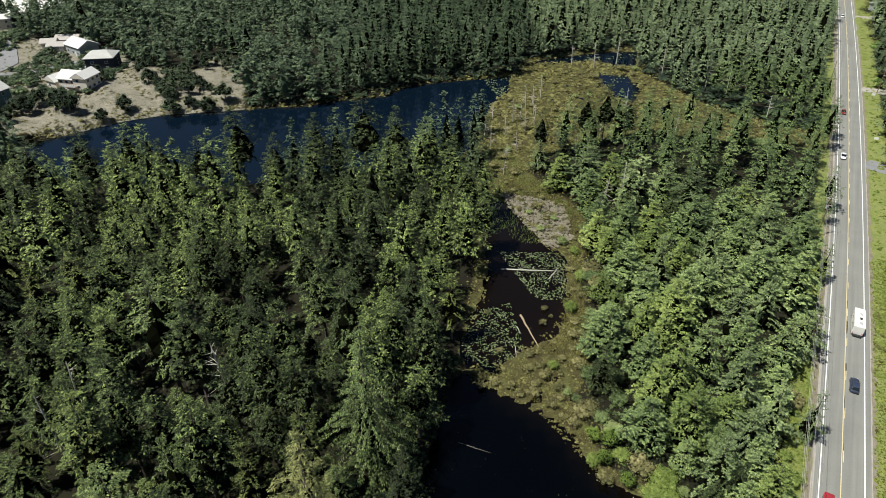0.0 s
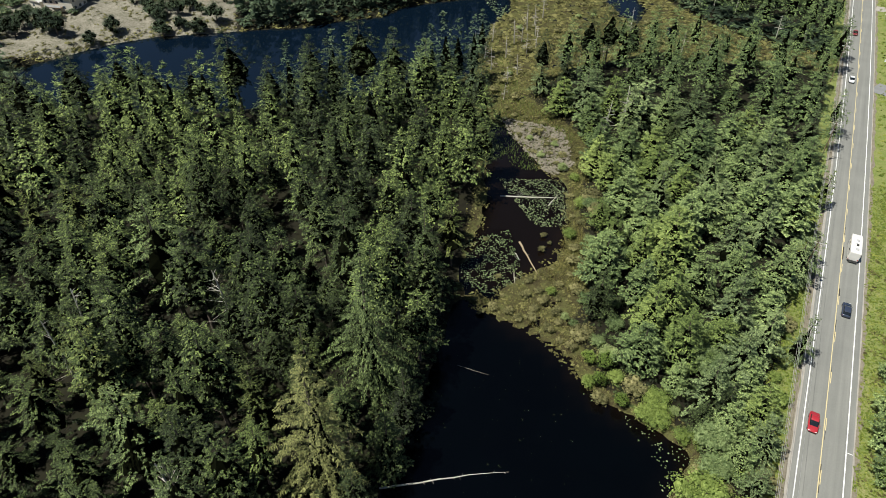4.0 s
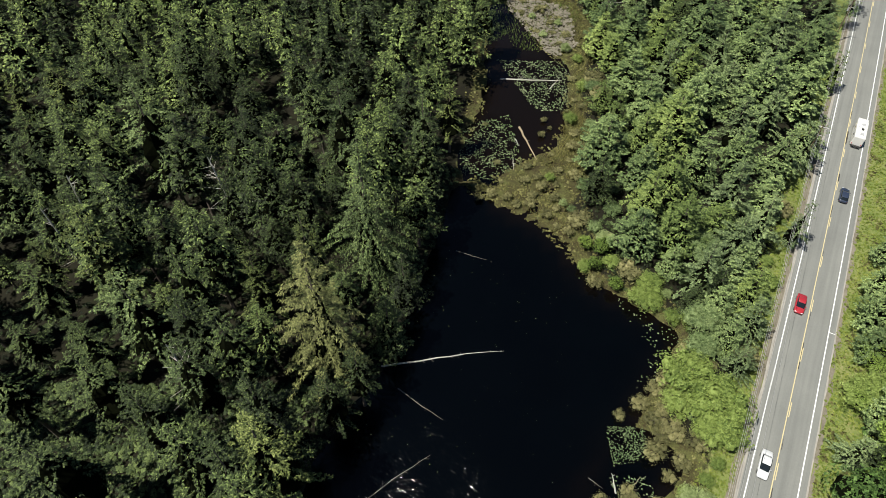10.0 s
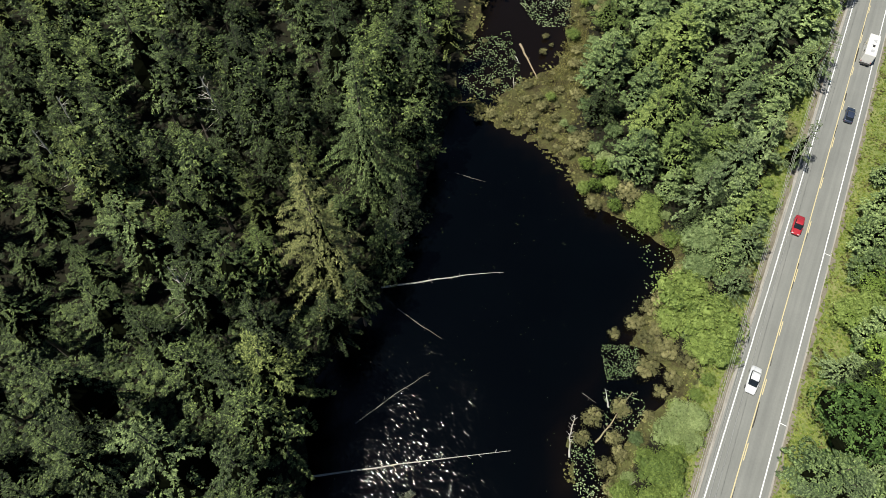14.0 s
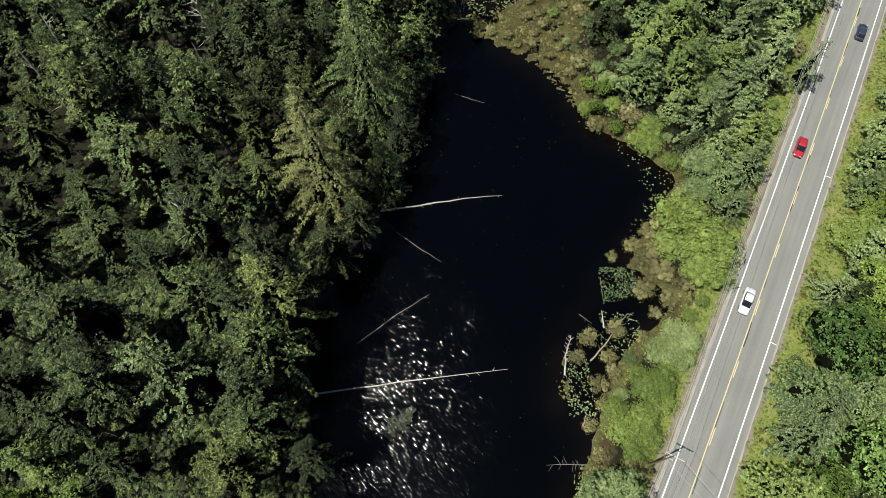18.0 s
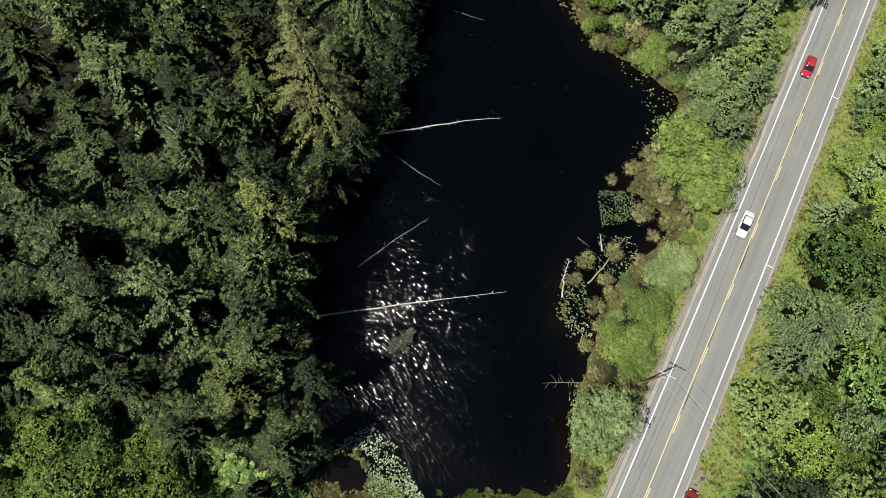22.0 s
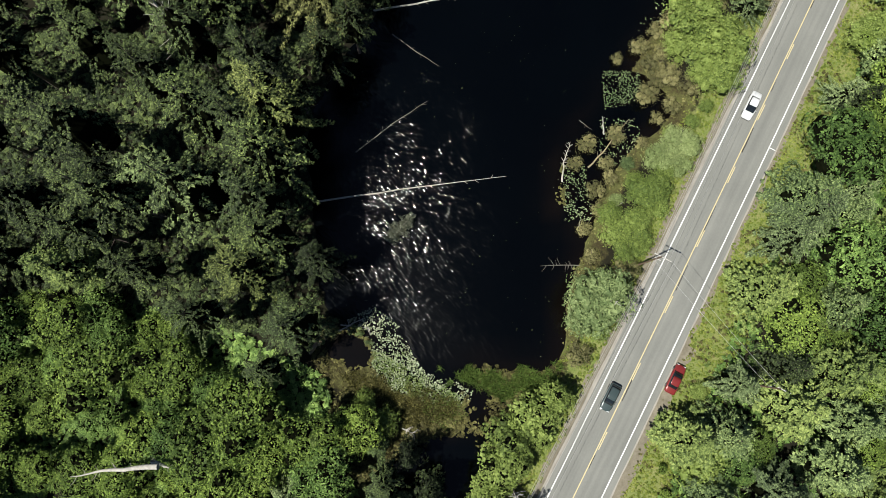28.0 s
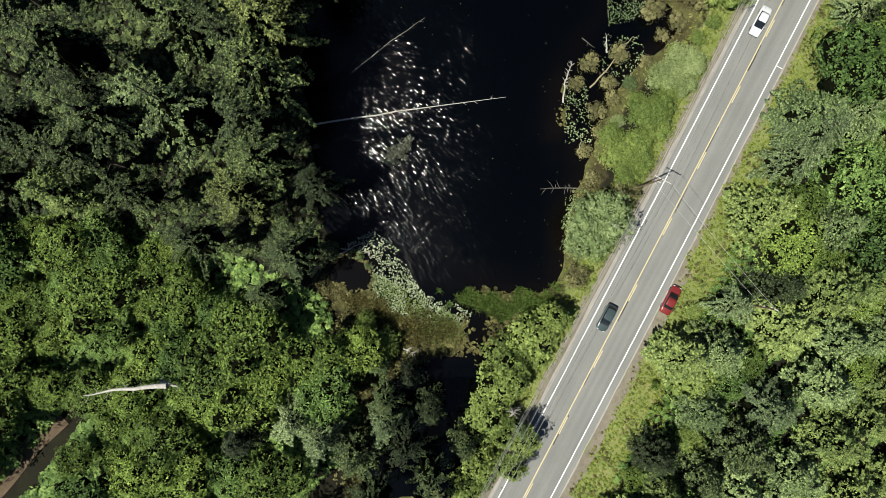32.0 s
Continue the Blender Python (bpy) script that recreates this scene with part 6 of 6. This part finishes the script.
for z, dq in ((12.7, 1.9), (9.2, 0.4)):
    wire(on_road(23.3, -7.4 + dq, z), on_road(15.0, 16.0, z - 2.0), 0.5)
utility_pole(15.0, 16.0, 10.5, 1.2)
root = utility_pole(319, 10.5, 10.5, 1.4)


# ---- vehicles ----
def paint(name, col, rough=0.3, metal=0.1):
    n = Nodes(name)
    dirt = n.noise(1.3, 4)
    n.out(n.mix(n.math("MULTIPLY", dirt, 0.16), col, (0.2, 0.18, 0.15)), rough, metal, 0.5)
    n.bsdf.inputs["Coat Weight"].default_value = 0.5
    return n.mat


GLASS_DARK = Nodes("tinted car glass").out((0.012, 0.016, 0.02), 0.05, 0.0, 0.7)
RUBBER = surface("tyre rubber", [(0.3, (0.015, 0.015, 0.015)), (0.7, (0.035, 0.035, 0.035))], 8, bump=0.1)
RIM = surface("alloy rim", [(0.3, (0.4, 0.4, 0.42)), (0.7, (0.55, 0.55, 0.56))], 8, bump=0, metal=0.8, rough=0.35)
LAMP_RED = Nodes("red lamp lens").out((0.35, 0.01, 0.012), 0.2)
LAMP_CLEAR = Nodes("clear lamp lens").out((0.7, 0.72, 0.74), 0.1)
TRIM = surface("black plastic trim", [(0.3, (0.02, 0.02, 0.02)), (0.7, (0.04, 0.04, 0.04))], 8, bump=0)


def loft(stations, sides):
    """Quads through rounded cross-sections: each station is y, half width, bottom z, top z, crown."""
    rows = []
    w = np.linspace(0, 2 * np.pi, sides, endpoint=False)
    for y, hw, z0, z1, sq in stations:
        c, s = np.cos(w), np.sin(w)
        px = hw * np.sign(c) * np.abs(c) ** sq
        pz = (z0 + z1) / 2 + (z1 - z0) / 2 * np.sign(s) * np.abs(s) ** sq
        rows.append(np.stack([px, np.full(sides, y), pz], 1))
    n = len(rows)
    v = np.concatenate(rows + [[(0, stations[0][0], (stations[0][2] + stations[0][3]) / 2)], [(0, stations[-1][0], (stations[-1][2] + stations[-1][3]) / 2)]])
    q = [(i * sides + j, i * sides + (j + 1) % sides, (i + 1) * sides + (j + 1) % sides, (i + 1) * sides + j) for i in range(n - 1) for j in range(sides)]
    a, b = n * sides, n * sides + 1
    q += [(j, a, (j + 1) % sides, (j + 1) % sides) for j in range(0)]
    return v, np.array(q), [(a, (j + 1) % sides, j) for j in range(sides)] + [(b, (n - 1) * sides + j, (n - 1) * sides + (j + 1) % sides) for j in range(sides)]


def loft_mesh(name, stations, mat, sides=16):
    v, q, t = loft(stations, sides)
    tri = np.concatenate([q[:, :3], q[:, [0, 2, 3]], np.array(t)])
    return mesh_of(name, v, tri, mat, None, True)


def wheel(parent, x, y, r=0.33):
    w = 0.11
    m = part("wheel", mesh_of("tyre", *join([tube(np.array([(x - w, y, r), (x - 0.6 * w, y, r), (x + 0.6 * w, y, r), (x + w, y, r)]), (0.86 * r, r, r, 0.86 * r), 16)]), RUBBER, None, True), parent)
    e = x + math.copysign(w * 0.9, x)
    part("rim", mesh_of("rim", *tube(np.array([(e, y, r), (e + math.copysign(0.03, x), y, r)]), (0.66 * r, 0.3 * r), 12), RIM), m)


def car(s, q, heading, mat, label, length=4.7, width=1.82, height=1.45, boot=True, name="car"):
    """A passenger car on the road; heading 1 drives away from the camera, -1 towards it."""
    root = new(name)
    x, y, _ = on_road(s, q)
    root.matrix_basis = Matrix.Translation((x, y, 0.005)) @ Matrix.Rotation(-ROAD_A + (0 if heading > 0 else math.pi), 4, "Z")
    L, hw = length / 2, width / 2
    belt = 0.62 * height
    part("body", loft_mesh("body", [(-L, 0.72 * hw, 0.35, 0.6 * belt + 0.2, 0.5), (-L + 0.12, 0.92 * hw, 0.24, belt * 0.96, 0.45), (-0.55 * L, hw, 0.2, belt * 1.02, 0.4), (0, hw, 0.2, belt, 0.4),
                                   (0.45 * L, hw, 0.2, belt * 0.97, 0.4), (L - 0.25, 0.9 * hw, 0.24, belt * 0.82, 0.45), (L, 0.7 * hw, 0.34, belt * 0.66, 0.5)], mat), root)
    back = -0.62 * L if boot else -0.9 * L
    part("window_band", loft_mesh("window_band", [(back, 0.72 * hw, belt - 0.1, belt + 0.02, 0.5), (back + 0.5, 0.82 * hw, belt - 0.1, height * 0.95, 0.5), (-0.05 * L, 0.84 * hw, belt - 0.1, height * 0.985, 0.45),
                                                 (0.12 * L, 0.82 * hw, belt - 0.1, height * 0.95, 0.5), (0.5 * L, 0.76 * hw, belt - 0.12, belt + 0.01, 0.5)], GLASS_DARK), root, "dark tinted windscreen and windows")
    part("roof", loft_mesh("roof", [(back + 0.42, 0.6 * hw, height * 0.9, height * 0.955, 0.6), (back + 0.6, 0.72 * hw, height * 0.92, height, 0.6), (-0.05 * L, 0.74 * hw, height * 0.94, height + 0.02, 0.6),
                                   (0.14 * L, 0.68 * hw, height * 0.9, height * 0.965, 0.6)], mat), root)
    for sx in (-1, 1):
        for yy in (-0.6 * L, 0.62 * L):
            wheel(root, sx * (hw - 0.1), yy)
        part("headlight", box_mesh("headlight", 0.36, 0.16, 0.14, LAMP_CLEAR, pose(sx * 0.58 * hw, L - 0.12, 0.56 * belt + 0.08), 0.03), root, "clear headlight")
        part("tail_light", box_mesh("tail_light", 0.3, 0.12, 0.16, LAMP_RED, pose(sx * 0.62 * hw, -L + 0.09, 0.72 * belt), 0.03), root, "red tail light")
        part("wing_mirror", box_mesh("wing_mirror", 0.2, 0.1, 0.13, mat, pose(sx * (hw + 0.06), 0.32 * L, belt + 0.05), 0.03), root)
    part("bumper", box_mesh("bumper", 1.5 * hw, 0.1, 0.18, TRIM, pose(0, L - 0.05, 0.36), 0.03), root, "dark front bumper")
    return tagged(root, label, "car", "cars on the road")


RED = paint("dark red car paint", (0.2, 0.012, 0.014))
BRIGHT_RED = paint("bright red car paint", (0.42, 0.015, 0.03))
WHITE = paint("white car paint", (0.75, 0.76, 0.77))
SILVER = paint("pale silver car paint", (0.5, 0.55, 0.58), 0.3, 0.4)
NAVY = paint("navy car paint", (0.02, 0.035, 0.075))
SLATE = paint("slate green car paint", (0.035, 0.06, 0.065))
car(10.3, 5.75, 1, RED, "dark red saloon car parked on the gravel shoulder", 4.8)
car(288, -2.2, -1, RED, "small red car driving on the far road", 4.2)
car(244, -2.0, -1, WHITE, "white car driving on the far road")
car(447, -1.9, -1, WHITE, "white car far down the road")
car(90.5, -2.1, -1, BRIGHT_RED, "bright red saloon car driving towards the pond", 4.6)
car(124.3, 1.6, 1, NAVY, "navy blue estate car driving north", 4.6, boot=False)
car(3.1, -1.9, -1, SLATE, "dark slate car driving past the pond", 4.5, boot=False)
car(56.0, -1.95, -1, WHITE, "white saloon car beside the roadside willows", 5.0)


def motorhome(s, q):
    root = new("motorhome")
    x, y, _ = on_road(s, q)
    root.matrix_basis = Matrix.Translation((x, y, 0.005)) @ Matrix.Rotation(-ROAD_A, 4, "Z")
    shell = paint("cream motorhome panel", (0.72, 0.71, 0.68), 0.4, 0.0)
    part("body", box_mesh("body", 2.4, 6.6, 2.4, shell, pose(0, -0.6, 1.75), 0.18), root)
    part("cab_over", box_mesh("cab_over", 2.3, 1.5, 1.0, shell, pose(0, 3.1, 2.4), 0.25), root)
    part("cab", loft_mesh("cab", [(2.4, 0.95, 0.4, 1.9, 0.45), (3.2, 0.98, 0.4, 1.8, 0.45), (4.0, 0.9, 0.45, 1.2, 0.5), (4.5, 0.75, 0.5, 1.0, 0.5)], shell), root)
    part("windscreen", box_mesh("windscreen", 1.7, 0.5, 0.5, GLASS_DARK, pose(0, 3.65, 1.62, -25), 0.05), root, "dark windscreen")
    for yy, w in ((1.2, 0.7), (-0.6, 0.5), (-2.4, 0.7)):
        part("roof_vent", box_mesh("roof_vent", w, 0.7, 0.16, (TRIM if yy == -0.6 else INSULATOR), pose(0.2, yy, 3.02), 0.04), root)
    part("air_conditioner", box_mesh("air_conditioner", 0.75, 1.1, 0.3, WHITE, pose(-0.3, 0.3, 3.08), 0.1), root)
    for sx in (-1, 1):
        for yy in (-1.0, 1.6):
            part("side_window", box_mesh("side_window", 0.03, 0.9, 0.5, GLASS_DARK, pose(sx * 1.2, yy - 0.6, 2.0), 0.01), root)
        for yy in (-2.4, 3.2):
            wheel(root, sx * 1.0, yy, 0.38)
        part("tail_light", box_mesh("tail_light", 0.2, 0.06, 0.3, LAMP_RED, pose(sx * 1.0, -3.9, 1.0), 0.02), root)
    part("rear_rack", box_mesh("rear_rack", 1.9, 0.5, 0.12, TRIM, pose(0, -4.2, 0.7), 0.02), root)
    return tagged(root, "cream-white motorhome with roof vents on the road", "motorhome")


motorhome(146, 1.9)


# ---- houses behind the lake ----
def facade(name, base, dark):
    return surface(name, [(0.3, base), (0.7, dark)], 0.6, 6, rough=0.85, bump=0.2)


ROOF_GREY = facade("pale grey shingles", (0.36, 0.36, 0.35), (0.47, 0.47, 0.45))
ROOF_WHITE = facade("sunlit white metal roof", (0.5, 0.5, 0.49), (0.62, 0.61, 0.59))
ROOF_PINK = facade("faded pinkish shingles", (0.33, 0.31, 0.29), (0.43, 0.4, 0.375))
NAVY_WALL = facade("navy clapboard", (0.016, 0.02, 0.035), (0.028, 0.035, 0.05))
CREAM_WALL = facade("cream clapboard", (0.5, 0.47, 0.4), (0.62, 0.58, 0.5))
GREY_WALL = facade("grey clapboard", (0.25, 0.27, 0.28), (0.34, 0.36, 0.36))
TEAL_WALL = facade("teal clapboard", (0.06, 0.12, 0.12), (0.09, 0.16, 0.16))
FRAME_WHITE = Nodes("white window frame").out((0.7, 0.7, 0.69), 0.5)
PANE = Nodes("window glass").out((0.05, 0.065, 0.08), 0.06, 0.0, 0.6)


def window_on(root, x, y, z, w, h, turn):
    f = part("window", box_mesh("window", w + 0.16, 0.1, h + 0.16, FRAME_WHITE, pose(x, y, z, 0, 0, turn), 0.01), root)
    part("pane", box_mesh("pane", w, 0.12, h, PANE, pose(x, y, z, 0, 0, turn)), f)


def house(x, y, turn, w, d, h, rise, wall, roof, label, hip=False, windows=3, storeys=2, chimney=True, deck=False):
    """A gabled or hipped house: w along its ridge, d across, h to the eaves."""
    root = new("house")
    root.matrix_basis = Matrix.Translation((x, y, float(ground_z(x, y)) - 0.2)) @ Matrix.Rotation(radians(turn), 4, "Z")
    part("wall", box_mesh("wall", w, d, h, wall, pose(0, 0, h / 2)), root)
    o, t = 0.6, 0.22
    bm = bmesh.new()
    r = (w / 2 + o) - (d / 2 * 0.8 if hip else 0)
    pts = [(-w / 2 - o, -d / 2 - o, h - 0.1), (w / 2 + o, -d / 2 - o, h - 0.1), (w / 2 + o, d / 2 + o, h - 0.1), (-w / 2 - o, d / 2 + o, h - 0.1), (-r, 0, h + rise), (r, 0, h + rise)]
    lo = [bm.verts.new(p) for p in pts]
    up = [bm.verts.new((p[0], p[1], p[2] + t)) for p in pts]
    for vs in (up, lo[::1]):
        for f in ((0, 1, 5, 4), (2, 3, 4, 5), (1, 2, 5), (3, 0, 4)):
            bm.faces.new([vs[i] for i in f])
    for i in range(4):
        j = (i + 1) % 4
        bm.faces.new((lo[i], lo[j], up[j], up[i]))
    part("roof", bm_mesh("roof", bm, roof), root)
    if not hip:
        for sx in (-1, 1):
            bm = bmesh.new()
            a = [[bm.verts.new((sx * (w / 2 - e), y2, z2)) for y2, z2 in ((-d / 2, h - 0.02), (d / 2, h - 0.02), (0, h + rise - 0.25))] for e in (0.002, -0.62)]
            for f in a:
                bm.faces.new(f)
            for m in range(3):
                bm.faces.new((a[0][m], a[0][(m + 1) % 3], a[1][(m + 1) % 3], a[1][m]))
            part("gable", bm_mesh("gable", bm, wall), root)
    for k in range(storeys):
        z = 1.6 + 2.6 * k
        for i in range(windows):
            xx = (i - (windows - 1) / 2) * w / windows
            for yy in (-d / 2, d / 2):
                window_on(root, xx, yy, z, 1.3, 1.1, 0)
        for xx in (-w / 2, w / 2):
            window_on(root, xx, 0.15 * d, z, 1.3, 1.1, 90)
    part("door", box_mesh("door", 0.95, 0.1, 2.05, FRAME_WHITE, pose(0.5 * w / windows, -d / 2 - 0.01, 1.03), 0.01), root, "white front door")
    if chimney:
        part("chimney", box_mesh("chimney", 0.7, 0.7, 1.8, GREY_WALL, pose(0.2 * w, 0.15 * d, h + rise * 0.8), 0.02), root)
    if deck:
        dk = part("deck", box_mesh("deck", 0.6 * w, 2.4, 0.2, POLE_WOOD, pose(0.1 * w, -d / 2 - 1.3, 2.8)), root)
        part("railing", box_mesh("railing", 0.6 * w, 0.08, 0.9, FRAME_WHITE, pose(0.1 * w, -d / 2 - 2.45, 3.4)), dk)
        for sx in (-0.15, 0.1, 0.35):
            part("post", box_mesh("post", 0.16, 0.16, 2.7, POLE_WOOD, pose(sx * w, -d / 2 - 2.3, 1.35)), dk)
    return tagged(root, label, "house", "houses behind the lake")


house(-162, 295, 8, 12.5, 10.5, 6.2, 2.2, NAVY_WALL, ROOF_GREY, "navy two-storey house with a pale hipped roof", True, 2)
house(-160, 266, -12, 11, 9, 5.4, 2.4, CREAM_WALL, ROOF_WHITE, "cream two-storey house with a white roof and deck", False, 4, 2, True, True)
house(-154.3, 263.4, 76, 8.5, 6.5, 5.4, 2.2, CREAM_WALL, ROOF_WHITE, "cream gabled wing with a white roof facing the lake", False, 3, 2, False)
house(-169, 269, 60, 9, 7, 3.4, 2.2, CREAM_WALL, ROOF_WHITE, "cream single-storey wing with a white roof", False, 2, 1, False)
house(-183, 318, -35, 13, 10, 4.4, 2.6, GREY_WALL, ROOF_WHITE, "grey house with a bright white gabled roof", False, 3, 1)
house(-196, 331, 5, 11, 7, 3.4, 1.6, CREAM_WALL, ROOF_PINK, "low cream house with pinkish roofs", False, 3, 1, False)
house(-203.5, 326, 12, 7, 6, 3.0, 1.5, CREAM_WALL, ROOF_PINK, "low cream wing with a pinkish roof", False, 2, 1, False)
house(-197, 321, 5, 8, 6, 2.8, 1.4, CREAM_WALL, ROOF_PINK, "low garage with a pinkish roof", False, 2, 1, False)
house(-186, 246, 70, 12, 9, 5.6, 2.4, TEAL_WALL, ROOF_GREY, "teal two-storey house with a grey roof", False, 2)
house(-252, 362, 20, 16, 9, 5.6, 1.6, CREAM_WALL, ROOF_WHITE, "pale beachfront house with a white roof", True, 4)
house(262, 398, 30, 14, 10, 4.0, 1.8, GREY_WALL, ROOF_WHITE, "pale building with a white roof beside the road", False, 3, 1, False)

ASPHALT_LANE = surface("smooth grey lane asphalt", [(0.3, (0.17, 0.175, 0.18)), (0.7, (0.23, 0.235, 0.24))], 0.3, 4, rough=0.85, bump=0.1)


def lane(name, path, width, mat, label, lift=0.1):
    p = np.array(path, float)
    t = np.linspace(0, 1, 6 * len(p))
    u = np.linspace(0, 1, len(p))
    line = np.stack([np.interp(t, u, p[:, i]) for i in range(2)], 1)
    d = unit(np.gradient(line, axis=0))
    n = np.stack([-d[:, 1], d[:, 0]], 1) * width / 2
    rows = []
    for k in np.linspace(-1, 1, 5):
        xy = line + n * k
        rows.append(np.column_stack([xy, ground_z(xy[:, 0], xy[:, 1]) + lift]))
    v, m = np.concatenate(rows), len(line)
    q = [(r * m + i, r * m + i + 1, (r + 1) * m + i + 1, (r + 1) * m + i) for r in range(4) for i in range(m - 1)]
    return tagged(new(name, mesh_of(name, v, q, mat, None, True)), label, "road", kind="structure")


lane("lane", [(-240, 340), (-222, 318), (-211, 300), (-212, 284), (-206, 268), (-205, 240)], 9, ASPHALT_LANE, "curving grey residential lane", 0.35)
lane("driveway", [(-206, 284), (-194, 288), (-180, 302), (-168, 288)], 5, ASPHALT_LANE, "grey driveway between the houses", 0.2)
lane("side_road", [on_road(322, 5)[:2], on_road(321, 14)[:2], on_road(316, 40)[:2]], 6, GRAVEL, "gravel side road joining the highway", 0.07)
lane("side_road", [on_road(243, 5)[:2], on_road(240, 12)[:2], on_road(234, 30)[:2]], 8, ASPHALT_LANE, "paved side road joining the highway", 0.07)
lane("side_road", [on_road(452, 5)[:2], on_road(450, 25)[:2]], 6, GRAVEL, "gravel drive joining the highway", 0.07)
DIRT = surface("brown dirt track", [(0.3, (0.06, 0.042, 0.024)), (0.7, (0.14, 0.1, 0.062))], 0.8, 6, rough=0.95, bump=0.4)
lane("dirt_track", [(-60.5, -24.6), (-64.9, -28.5), (-70.2, -35), (-77, -42), (-88, -54)], 3.0, DIRT, "brown dirt track through the thicket", 0.15)

# ---- small things along the road ----
SIGN_WHITE = Nodes("white sign face").out((0.75, 0.75, 0.74), 0.5)
for s, q in ((311, 8.5), (262, 8)):
    root = new("road_sign")
    x, y, _ = on_road(s, q)
    root.matrix_basis = Matrix.Translation((x, y, float(ground_z(x, y)))) @ Matrix.Rotation(-ROAD_A, 4, "Z")
    part("post", mesh_of("post", *tube(np.array([(0, 0, -0.3), (0, 0, 2.4)]), (0.05, 0.05), 6), POLE_WOOD), root)
    part("board", box_mesh("board", 1.4, 0.04, 0.9, SIGN_WHITE, pose(0, -0.06, 2.0), 0.01), root, "blank white board")
    tagged(root, "white roadside sign on a wooden post", "road sign")
for s in (51.2, 87):
    root = new("survey_mark", box_mesh("survey_mark", 1.1, 0.12, 0.004, WHITE_PAINT))
    x, y, _ = on_road(s, 4.2, 0.008)
    root.matrix_basis = Matrix.Translation((x, y, 0.01)) @ Matrix.Rotation(-ROAD_A, 4, "Z")
    tagged(root, "short white painted survey mark across the edge line", "road marking", kind="structure")
for k in range(14):
    s = -20 + 13.3 * k + float(rng.uniform(-4, 4))
    l = float(rng.uniform(2.0, 6.5))
    tagged(new("tar_seam", ribbon("tar_seam", -0.02 + 0.1 * float(rng.uniform(-1, 1)), 0.1 + 0.1 * float(rng.uniform(-1, 1)), s, s + l, 0.003, TAR, 0.7, 0.05)), "dark worn tar seam along the centre line", "road patch", kind="structure")

SILVER = foliage("bleached dead needles", (0.16, 0.18, 0.12), (0.36, 0.38, 0.28), (0.6, 0.61, 0.5), 0.05)


def sunken_top(x, y, length, turn, tilt):
    """The bleached top of a drowned spruce, leaning out of the water."""
    root = new("drowned_treetop")
    root.matrix_basis = Matrix.LocRotScale((x, y, WATER_Z - 0.3), Euler((0, radians(tilt), radians(turn)), "XYZ"), (1, 1, 1))
    v, f, m = fir(300, length, 1.5, 0.4, 8, 11, 0.1, 0.12, 0.25, 0.8, 0.4, 0.2, 6, 0, 0.2, 0.35, 0.2, True, 0.22, 1.2)
    part("crown", mesh_of("crown", v, f, [SILVER]), root)
    part("stem", mesh_of("stem", *tube(np.array([(0, 0, -0.8), (0, 0, 0.5 * length), (0, 0, length)]), (0.12, 0.07, 0.02), 6), DEAD_WOOD), root)
    return tagged(root, "silvery dead spruce top leaning out of dark water", "dead treetop")


sunken_top(-9.0, 14.6, 6.2, 46, 72)
